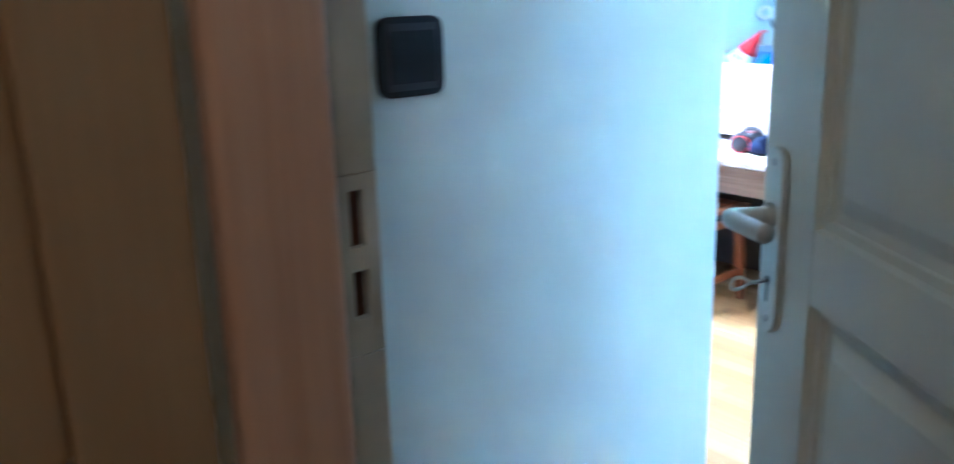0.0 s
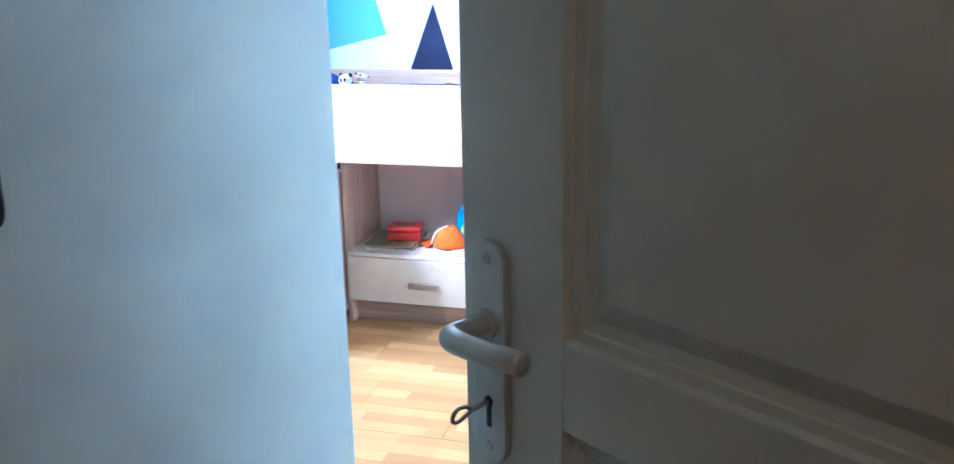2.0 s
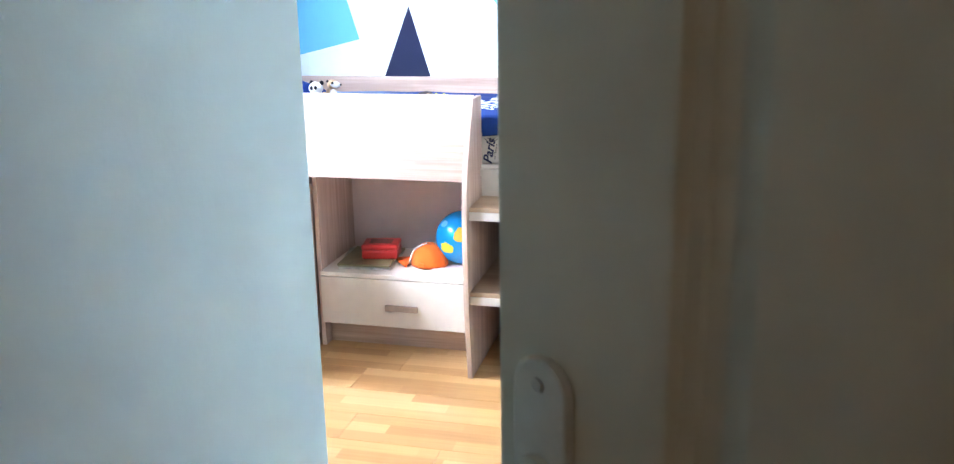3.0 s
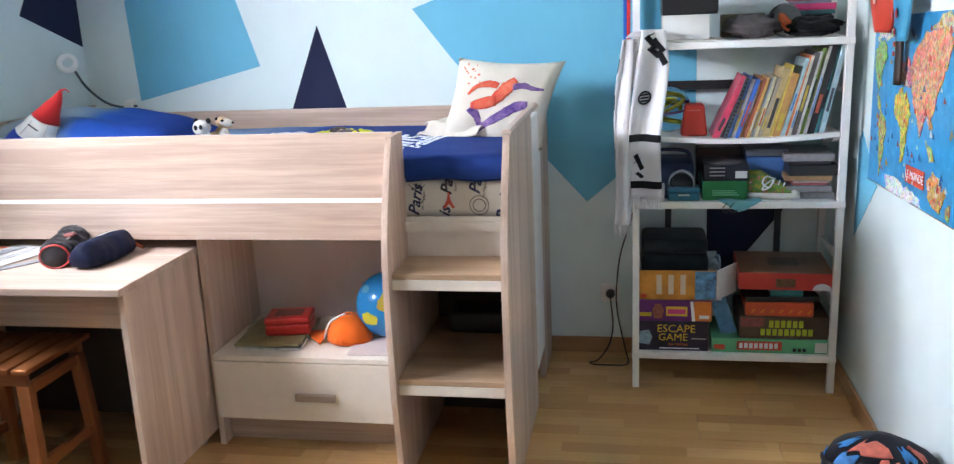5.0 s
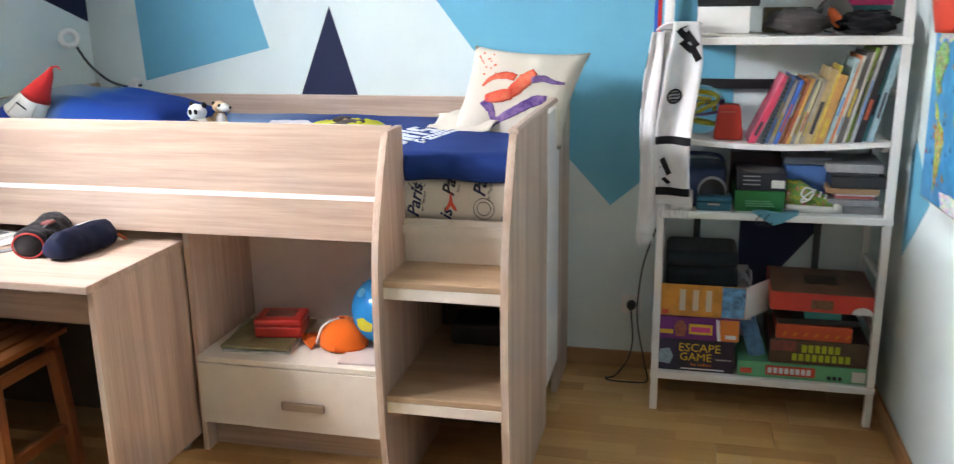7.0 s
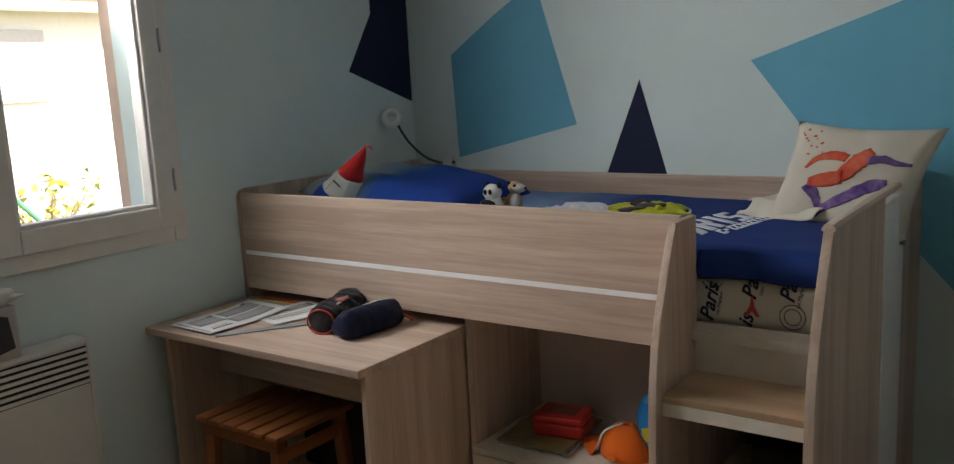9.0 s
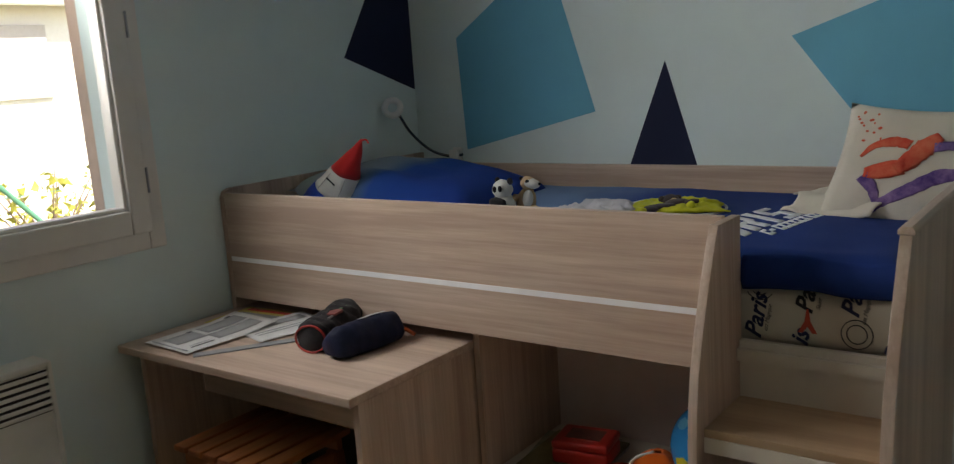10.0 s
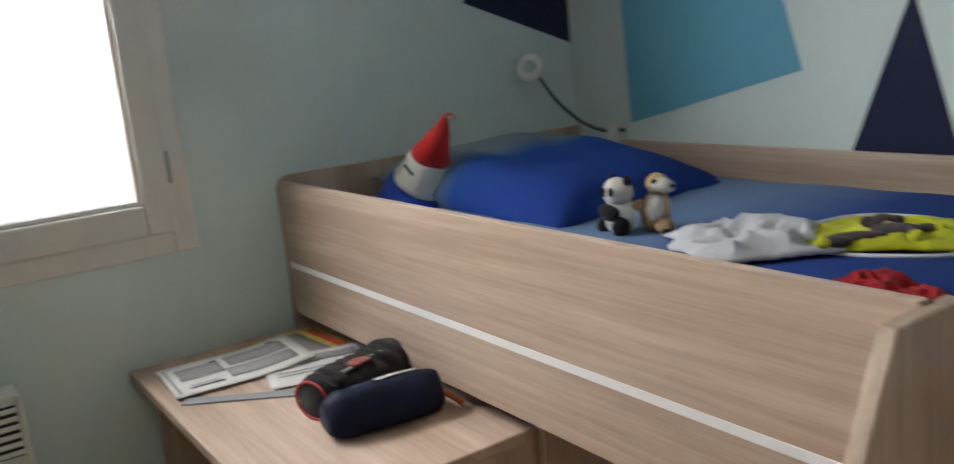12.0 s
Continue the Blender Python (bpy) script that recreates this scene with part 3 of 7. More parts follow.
def rack():
    r = thing("shelf_rack", pose(RX0, RY0, 0), "white open shelf rack crowded with books and games", "shelf")
    w, d = RX1 - RX0, RY1 - RY0
    for x in (0, w - 0.026):
        for y in (0, d - 0.026):
            part("post", box((x, y, 0), (x + 0.026, y + 0.026, 1.74), 0.003), WHITE, r)
    for z in BOARDS:
        part("shelf_board", box((-0.002, -0.004, z - 0.026), (w + 0.002, d, z), 0.004), WHITE, r)
    # the sagging extra board on its brackets
    bm = bmesh.new()
    n = 16
    rows = []
    for i in range(n + 1):
        u = i / n
        z = 0.998 - 0.020 * math.sin(u * math.pi)
        x = 0.03 + u * (w - 0.06)
        rows.append([bm.verts.new(p) for p in ((x, 0.006, z), (x, d - 0.01, z), (x, d - 0.01, z - 0.017), (x, 0.006, z - 0.017))])
    for a, b in zip(rows, rows[1:]):
        for k in range(4):
            bm.faces.new((a[k], a[(k + 1) % 4], b[(k + 1) % 4], b[k]))
    bm.faces.new(rows[0])
    bm.faces.new(rows[-1][::-1])
    part("shelf_board", bm, WHITE, r, "thin sagging white shelf board")
    for x in (0.0265, w - 0.0465):
        part("bracket", prism([(0.008, 0.978), (d - 0.02, 0.978), (d - 0.02, 0.955), (0.06, 0.955)], 0, x, x + 0.02, 0.001), WHITE, r)
    for x in (0.004, w - 0.018):
        for z in (0.33, 0.52, 1.13):
            part("side_bar", box((x, 0.0265, z), (x + 0.014, d - 0.0265, z + 0.022), 0.002), WHITE, r)
    part("back_bar", box((0.0265, d - 0.02, 1.13), (w - 0.0265, d - 0.006, 1.165), 0.002), BLACK, r, "black back bar")
    for x in (0.13, 0.56):
        part("back_strap", box((x, d - 0.02, 0.151), (x + 0.025, d - 0.008, 0.721), 0.002), BLACK, r, "black back strap")
    return r


rack()

# ---- window ----
def window():
    w = thing("window_1", pose(0, WY1, WZ0), "white double casement window with bright glass", "window")
    tagged(w, kind="structure")
    L, Hh = WY0 - WY1, WZ1 - WZ0      # along -y
    def bar(name, y0, y1, z0, z1, x0, x1, bev=0.004):
        return part(name, box((x0, y0, z0), (x1, y1, z1), bev), PVC, w)
    # fixed frame over the plaster
    bar("frame_jamb", -0.055, 0.0, 0, Hh, -0.06, 0.018)
    bar("frame_jamb", L, L + 0.055, 0, Hh, -0.06, 0.018)
    bar("frame_sill", L + 0.0555, -0.0555, 0, 0.06, -0.06, 0.018)
    bar("frame_head", L + 0.0555, -0.0555, Hh - 0.055, Hh, -0.06, 0.018)
    mid = L / 2
    for y0, y1 in ((mid + 0.002, -0.045), (L + 0.045, mid - 0.002)):
        s = part("sash", box((-0.052, y0, 0.052), (0.030, y0 + 0.068, Hh - 0.05), 0.006), PVC, w)
        part("sash_stile", box((-0.052, y1 - 0.068, 0.052), (0.030, y1, Hh - 0.05), 0.006), PVC, s)
        part("sash_rail", box((-0.052, y0 + 0.0685, 0.052), (0.030, y1 - 0.0685, 0.125), 0.006), PVC, s)
        part("sash_rail", box((-0.052, y0 + 0.0685, Hh - 0.12), (0.030, y1 - 0.0685, Hh - 0.05), 0.006), PVC, s)
        for a, b, c, d in ((y0 + 0.0685, y0 + 0.080, 0.126, Hh - 0.121), (y1 - 0.080, y1 - 0.0685, 0.126, Hh - 0.121)):
            part("glazing_bead", box((-0.03, a, c), (0.018, b, d), 0.004), PVC, s)
        part("glazing_bead", box((-0.03, y0 + 0.0805, 0.126), (0.018, y1 - 0.0805, 0.137), 0.004), PVC, s)
        g = part("pane", box((-0.016, y0 + 0.078, 0.13), (-0.010, y1 - 0.078, Hh - 0.118)), GLASS, s, "clear glass pane")
        g.visible_shadow = False
    for z in (0.17, 0.62):
        part("hinge", tube([(0.031, -0.046, z), (0.031, -0.046, z + 0.075)], 0.004, 8), GREYPLASTIC, w)
    return w


window()
# outside reveal and neighbouring house
bm = box((-0.36, WY1, 0.9), (-0.301, WY1 + 0.25, 2.3))
box((-0.36, WY0 - 0.25, 0.9), (-0.301, WY0, 2.3), bm=bm)
setting("trim_reveal", bm, RENDER, "salmon rendered outer window reveal")
setting("trim_sill", box((-0.55, WY0, 0.93), (-0.301, WY1, 0.985), 0.006), RENDER, "rendered outer window sill")
setting("ground", box((-80, -80, -0.5), (80, 80, -0.35)), plain("dry_lawn", (0.26, 0.26, 0.13), 0.95, vary=0.4, scale=3), "dry lawn round the house")
# unseen slab, added to keep sun and sky off the rooms
roof = setting("roof", box((-0.7, -6.15, 2.72), (5.0, 0.7, 2.9)), RENDER, "unseen roof slab added to block the sun")


def neighbour():
    h = thing("neighbour_house", pose(-9.0, 2.0, -0.35), "white rendered neighbouring house with grey shutters", "house")
    part("wall", box((-6, -12, 0), (0, 9, 3.02)), FACADE, h)
    part("roof", prism([(-6.5, 3.0), (0.4, 3.0), (-3.0, 4.6)], 1, -12.3, 9.3), plain("clay_roof_tiles", (0.33, 0.16, 0.10), 0.85), h)
    for y in (-2.9, 0.95):
        s = part("shutter", box((0.01, y - 0.36, 1.78), (0.06, y + 0.36, 2.70), 0.01), SHUTTER, h, "closed grey shutter")
    part("gutter", tube([(0.36, -12, 2.98), (0.36, 9, 2.98)], 0.07, 10), FACADE, h)


neighbour()

# ---- radiator ----
def radiator():
    r = thing("radiator", pose(0.0, -1.690, 0.166), "white wall convector radiator with a slotted grille", "radiator")
    L = -0.86
    part("body", box((0.012, L, 0), (0.098, 0, 0.595), 0.008), RADIATOR, r)
    # black insert paints the shade between the white slats
    part("grille_recess_shade", box((0.030, L + 0.015, 0.475), (0.0995, -0.012, 0.590)), BLACK, r)
    part("top_cover", box((0.012, L, 0.5955), (0.104, 0, 0.612), 0.005), RADIATOR, r)
    for k in range(6):
        z = 0.478 + k * 0.0192
        part("slat", box((0.092, L + 0.012, z), (0.104, -0.010, z + 0.0108), 0.003), RADIATOR, r)
    for y in (-0.006, L + 0.006):
        part("end_cap", box((0.010, y - 0.006, 0), (0.106, y + 0.007, 0.612), 0.004), RADIATOR, r)


radiator()

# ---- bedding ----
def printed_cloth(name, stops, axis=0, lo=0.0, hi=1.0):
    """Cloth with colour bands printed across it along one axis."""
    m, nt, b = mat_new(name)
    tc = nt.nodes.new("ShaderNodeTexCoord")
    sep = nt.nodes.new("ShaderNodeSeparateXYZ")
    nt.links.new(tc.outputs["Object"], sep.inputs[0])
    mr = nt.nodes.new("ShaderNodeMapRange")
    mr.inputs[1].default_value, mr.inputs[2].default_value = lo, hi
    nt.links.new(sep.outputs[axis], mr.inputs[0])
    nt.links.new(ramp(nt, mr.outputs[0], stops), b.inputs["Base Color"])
    b.inputs["Roughness"].default_value = 0.85
    b.inputs["Specular IOR Level"].default_value = 0.2
    v = coords(nt)
    bump(nt, b, noise_tex(nt, v, 700, 2), 0.2, 0.001)
    return m


NAVYCLOTH = (0.010, 0.038, 0.185)
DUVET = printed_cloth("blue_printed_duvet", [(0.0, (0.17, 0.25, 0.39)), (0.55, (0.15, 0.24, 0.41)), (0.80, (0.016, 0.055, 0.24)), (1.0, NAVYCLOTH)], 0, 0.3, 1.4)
PILLOW = printed_cloth("blue_printed_pillow", [(0.0, (0.34, 0.40, 0.42)), (0.30, (0.20, 0.28, 0.37)), (0.38, (0.09, 0.17, 0.32)), (0.45, (0.018, 0.09, 0.38)), (0.60, (0.012, 0.065, 0.32)), (1.0, (0.011, 0.045, 0.26))], 0, -0.30, 0.30)
OFFWHITE = cloth("natural_cotton", (0.62, 0.57, 0.48), 0.06)
SHEET = cloth("printed_cotton_sheet", (0.60, 0.56, 0.47), 0.05)
WHITECLOTH = cloth("white_cotton", (0.74, 0.74, 0.73), 0.05)
INK = plain("black_print", (0.015, 0.015, 0.022), 0.8, vary=0.1)
NAVYINK = plain("navy_print", (0.012, 0.018, 0.07), 0.8, vary=0.1)
REDINK = plain("red_print", (0.58, 0.07, 0.035), 0.8, vary=0.15)
WHITEINK = plain("white_print", (0.72, 0.74, 0.76), 0.8, vary=0.06)


def duvet_top(x, y):
    n = noise.noise(Vector((x * 2.1, y * 2.6, 3.0))) * 0.020 + noise.noise(Vector((x * 7, y * 9, 9.0))) * 0.006
    e = min(1.0, max(0.0, (y + 0.965) / 0.09))
    lip = math.sin(e * math.pi / 2) ** 0.7 if e < 1 else 1.0
    back = min(1.0, max(0.0, (-0.028 - y) / 0.06)) ** 0.5
    end = min(1.0, max(0.0, (2.033 - x) / 0.05)) ** 0.5
    slump = 0.035 - 0.010 * max(0.0, min(1.0, (x - 1.3) / 0.6)) * max(0.0, min(1.0, (y + 0.8) / 0.5))
    return 0.955 + (0.018 + slump * 1.35 + n * 0.7) * lip * back * (0.4 + 0.6 * end)


mattress = thing("mattress", pose(1.03, -0.49, 0.823), "mattress in a cream sheet with printed words", "mattress")
part("mattress_body", box((-0.995, -0.455, 0), (0.995, 0.455, 0.130), 0.03, 3), SHEET, mattress, "", True)


def mattress_print():
    face = -0.4556
    def put(body, size, x, z, turn, mat):
        writing("print", body, size, mat, mattress, pose(x, face, z, 90, 0, 0) @ pose(0, 0, 0, 0, 0, turn), slant=0.32, bold=0.0012 if size > 0.03 else 0.0)
    put("Paris", 0.052, 0.698, 0.062, 80, NAVYINK)
    put("est Magique", 0.013, 0.722, 0.060, 80, INK)
    put("Pa", 0.052, 0.803, 0.104, 80, INK)
    put("Saint", 0.013, 0.830, 0.102, 80, INK)
    put("is", 0.052, 0.792, 0.024, 80, NAVYINK)
    put("Pa", 0.052, 0.896, 0.106, 80, NAVYINK)
    put("est Magique", 0.013, 0.923, 0.098, 80, INK)
    put("Paris", 0.052, 0.984, 0.044, 80, NAVYINK)
    # small red tower: legs, waist and mast
    bm = prism([(0.786, 0.036), (0.796, 0.036), (0.806, 0.050), (0.816, 0.036), (0.826, 0.036), (0.812, 0.062), (0.808, 0.088), (0.804, 0.088), (0.800, 0.062)], 1, face + 0.001, face - 0.0006)
    part("print", bm, REDINK, mattress, "small red tower print")
    for cx, cz in ((0.905, 0.045), (0.705, 0.130)):
        bm = None
        for r in (0.031, 0.020):
            pts = [(cx + r * math.cos(u), face, cz + r * math.sin(u)) for u in np.linspace(0, math.tau, 25)[:-1] if cz + r * math.sin(u) < 0.118]
            bm = tube(pts, 0.0011, 6, cz < 0.1, bm)
        part("print", bm, INK, mattress, "round black crest outline")


mattress_print()

duvet = thing("duvet", pose(0, 0, 0), "royal blue duvet with white print spread on the bed", "duvet")
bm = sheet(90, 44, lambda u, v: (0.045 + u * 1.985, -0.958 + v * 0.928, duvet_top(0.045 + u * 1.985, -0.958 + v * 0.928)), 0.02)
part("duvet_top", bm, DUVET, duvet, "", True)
def hem(u, v):
    x = 1.704 + u * 0.326
    return (x, -0.962 - 0.014 * math.sin(v * math.pi) - 0.003 * math.sin(x * 60 + v * 3), 0.952 + v * 0.075 + 0.004 * math.sin(x * 25))
part("duvet_hem", sheet(24, 10, hem, 0.012), DUVET, duvet, "", True)


def on_duvet(name, pts, material, label=""):
    """A print that follows the duvet: a quad strip through (x, y) corner pairs."""
    (a, b, c, d) = [Vector((*p, 0)) for p in pts]
    def fn(u, v):
        p = (a.lerp(b, u)).lerp(d.lerp(c, u), v)
        return (p.x, p.y, duvet_top(p.x, p.y) + 0.0016)
    return part(name, sheet(8, 6, fn, 0.002), material, duvet, label, True)


def duvet_print():
    # a row of large white blocks with a smaller row under it, and a ring
    o, ax, ay = Vector((1.645, -0.745)), Vector((0.034, 0.300)), Vector((-0.128, 0.085))
    bars = [(-0.10, 0.02, 0.0, 0.42, 0.10), (0.10, 0.20, 0, 1, 0), (0.18, 0.40, 0.84, 1, 0), (0.32, 0.42, 0.50, 0.92, 0), (0.18, 0.38, 0.42, 0.57, 0), (0.27, 0.37, 0.0, 0.45, -0.05), (0.51, 0.62, 0, 1, 0), (0.74, 1.0, 0.0, 0.18, 0), (0.90, 1.02, 0.08, 0.50, 0), (0.74, 1.0, 0.42, 0.58, 0), (0.71, 0.82, 0.52, 0.92, 0), (0.74, 1.0, 0.83, 1, 0)]
    for a, b, c, d, sl in bars:
        q = [o + ax * (u + sl * (v - c)) + ay * v for u, v in ((a, c), (b, c), (b, d), (a, d))]
        on_duvet("print", [(p.x, p.y) for p in q], WHITEINK, "white block print")
    o2 = o + Vector((0.052, 0.0))
    rng = random.Random(4)
    for k in range(10):
        a = k * 0.105
        b = a + 0.078 - 0.03 * (k in (1, 7))
        lo, hi = (0.12, 0.22) if k == 1 else (0.0, 0.32)
        q = [o2 + ax * u + ay * v for u, v in ((a, lo), (b, lo), (b, hi), (a, hi))]
        on_duvet("print", [(p.x, p.y) for p in q], WHITEINK)
        if k != 1:
            q = [o2 + ax * u + ay * v for u, v in ((a + 0.025, 0.10), (b - 0.02, 0.10), (b - 0.02, 0.20), (a + 0.025, 0.20))]
            def fn(u, v):
                p = q[0].lerp(q[1], u).lerp(q[3].lerp(q[2], u), v)
                return (p.x, p.y, duvet_top(p.x, p.y) + 0.0030)
            part("print", sheet(3, 3, fn, 0.002), DUVET, duvet, "", True)
    for r, w in ((0.155, 0.0042), (0.100, 0.0025)):
        pts = []
        for u in np.linspace(0, math.tau, 49)[:-1]:
            x, y = 1.31 + r * math.cos(u), -0.455 + r * math.sin(u)
            pts.append((x, y, duvet_top(x, y) + 0.001))
        part("print", tube(pts, w, 6, True), WHITEINK, duvet, "white printed ring", True)


duvet_print()

pillow = thing("pillow", pose(0.385, -0.45, 1.045, 0, 7, 4), "plump blue pillow with a printed grey edge", "pillow")
bm = cushion(0.72, 0.60, 0.17, 3, 20, 0.05, 0.02)
bm.transform(pose(0, 0, 0, 90))
part("pillow_case", bm, PILLOW, pillow, "", True)
for k in range(5):
    part("print", box((-0.245 + 0.012 * (k % 2), -0.17 + k * 0.06, 0.064), (-0.20, -0.135 + k * 0.06, 0.068), 0.002), WHITEINK, pillow, "white block print")

deco = thing("cushion", pose(1.920, -0.33, 1.122, -17, 4, 6), "natural cotton cushion with red and violet watercolour print", "cushion")
CW, CH = 0.405, 0.345
SHEAR = Matrix(((1, 0, 0.22, 0), (0, 1, 0, 0), (0, 0, 1, 0), (0, 0, 0, 1)))
bm = cushion(CW, CH, 0.12, 7, 20, 0.10, 0.02)
bm.transform(SHEAR)
part("cushion_cover", bm, OFFWHITE, deco, "", True)
bm = sheet(26, 16, lambda u, v: (1.86 - 0.235 * u + 0.02 * math.sin(v * 4), -0.300 - 0.050 * u - (0.150 - 0.085 * u) * v, 1.020 + (0.075 - 0.030 * u) * math.sin((1 - v) * 1.5) + 0.010 * math.sin(v * 9 + u * 5) * (1 - 0.5 * u) + 0.006 * noise.noise(Vector((u * 5, v * 4, 2)))), 0.005)
bm.transform(deco.matrix_basis.inverted())
part("cushion_flap", bm, OFFWHITE, deco, "", True)


def watercolour(name, c1, c2):
    m, nt, b = mat_new(name)
    f = noise_tex(nt, coords(nt), 16, 6, 0.7)
    nt.links.new(ramp(nt, f, [(0.35, c1), (0.65, c2)]), b.inputs["Base Color"])
    b.inputs["Roughness"].default_value = 0.9
    return m


WC_RED = watercolour("red_watercolour", (0.62, 0.045, 0.02), (0.68, 0.16, 0.08))
WC_VIOLET = watercolour("violet_watercolour", (0.055, 0.02, 0.17), (0.28, 0.17, 0.36))


def cushion_print():
    def face(x, z):
        u, v = max(-1, min(1, x / CW * 2)), max(-1, min(1, z / CH * 2))
        return -0.06 * ((1 - u ** 4) * (1 - v ** 4)) ** 0.5 + 0.02 * noise.noise(Vector((u * 2.2, v * 2.2, 35.0))) - 0.0012
    def stroke(pts, radii, mat, label):
        cl = curve_pts([(x, 0, z) for x, z in pts], 5)
        n = len(cl)
        bm = bmesh.new()
        rows = []
        for i, p in enumerate(cl):
            q = cl[min(i + 1, n - 1)] - cl[max(i - 1, 0)]
            nrm = Vector((-q.z, 0, q.x)).normalized()
            t = i / (n - 1) * (len(radii) - 1)
            k = min(int(t), len(radii) - 2)
            r = (radii[k] * (1 - t + k) + radii[k + 1] * (t - k)) * (1 + 0.25 * noise.noise(Vector((i * 0.7, pts[0][0] * 30, 1))))
            row = []
            for s in (-1, -0.6, -0.2, 0.2, 0.6, 1):
                w = p + nrm * r * s
                row.append(bm.verts.new((w.x, face(w.x, w.z), w.z)))
            rows.append(row)
        for a, b in zip(rows, rows[1:]):
            for j in range(5):
                bm.faces.new((a[j], a[j + 1], b[j + 1], b[j]))
        bmesh.ops.recalc_face_normals(bm, faces=bm.faces)
        bmesh.ops.solidify(bm, geom=bm.faces[:], thickness=0.0006)
        bm.transform(SHEAR)
        part("print", bm, mat, deco, label, True)
    stroke([(-0.125, 0.020), (-0.100, 0.050), (-0.055, 0.062), (-0.02, 0.055)], [0.004, 0.010, 0.014, 0.012], WC_RED, "red watercolour stroke")
    stroke([(0.040, 0.080), (0.015, 0.050), (-0.010, 0.015), (-0.035, -0.010)], [0.014, 0.026, 0.024, 0.015], WC_RED, "red watercolour blot")
    stroke([(-0.015, 0.000), (-0.060, -0.012), (-0.105, -0.020)], [0.020, 0.024, 0.012], WC_RED, "red watercolour stroke")
    stroke([(0.035, 0.050), (0.075, 0.058), (0.110, 0.050), (0.150, 0.048)], [0.012, 0.011, 0.008, 0.004], WC_VIOLET, "violet watercolour stroke")
    stroke([(-0.105, -0.028), (-0.070, -0.062), (-0.050, -0.105)], [0.016, 0.013, 0.006], WC_VIOLET, "violet watercolour stroke")
    stroke([(0.105, -0.012), (0.060, -0.022), (0.015, -0.055), (-0.040, -0.092), (-0.055, -0.120)], [0.014, 0.020, 0.018, 0.013, 0.004], WC_VIOLET, "violet watercolour stroke")
    rng = random.Random(3)
    bm = bmesh.new()
    for k in range(16):
        x, z = -0.14 + rng.random() * 0.07, 0.06 + rng.random() * 0.08
        blob((x, face(x, z) - 0.0002, z), (0.002 + rng.random() * 0.003, 0.0008, 0.003), seg=8, bm=bm)
    part("print", bm, WC_RED, deco, "spatter of red dots")


cushion_print()

# party hat
hat = thing("party_hat", pose(0.172, -0.735, 0.985, -3, 36, 0), "blue, white and red cone hat standing on the bed", "hat")
HH, HR = 0.338, 0.112
for nm, a, b, c in (("hat_band", 0.0, 0.36, (0.02, 0.06, 0.36)), ("hat_middle", 0.36, 0.60, (0.68, 0.66, 0.60)), ("hat_top", 0.60, 0.99, (0.58, 0.03, 0.03))):
    prof = [(HR * (1 - t) ** 0.90, HH * t) for t in np.linspace(a, b, 8)]
    bm = lathe(prof, 28)
    for v in bm.verts:
        v.co.x += 0.007 * noise.noise(v.co * 16)
        v.co.y += 0.007 * noise.noise(v.co * 16 + Vector((5, 0, 0)))
        v.co.z += 0.004 * noise.noise(v.co * 20 + Vector((0, 9, 0)))
    part(nm, bm, cloth("felt_" + nm, c, 0.08), hat, {"hat_band": "blue felt band", "hat_middle": "white felt band", "hat_top": "red felt tip"}[nm], True)
for k in range(3):
    a = -1.9 + k * 1.1
    part("seam", tube([(HR * (1 - t) ** 0.90 * 1.012 * math.cos(a), HR * (1 - t) ** 0.90 * 1.012 * math.sin(a), HH * t) for t in np.linspace(0.37, 0.59, 8)], 0.0016, 5), cloth("felt_seam_%d" % k, (0.50, 0.48, 0.43)), hat, "stitched seam")
part("tuft", tube(curve_pts([(0, 0, HH * 0.97), (0.012, 0.002, HH * 1.01), (0.028, 0.004, HH * 1.0)]), 0.003, 6), cloth("red_tuft", (0.55, 0.03, 0.03)), hat)
part("hat_mark", box((-0.02, -HR * 0.545, HH * 0.50), (0.022, -HR * 0.505, HH * 0.512), 0.001), INK, hat, "small dark scribble")


def plush(name, lumps, m, label):
    """A soft toy as one mesh: (material index, centre, radii) lumps."""
    mats, bm = [], bmesh.new()
    for mat, c, r in lumps:
        if mat not in mats:
            mats.append(mat)
        n0 = len(bm.faces)
        blob(c, r, 0.10, len(bm.verts), 6.0, 16, bm)
        bm.faces.ensure_lookup_table()
        for f in bm.faces[n0:]:
            f.material_index = mats.index(mat)
    return solo(name, bm, mats, label, "plush toy", "", m, True)


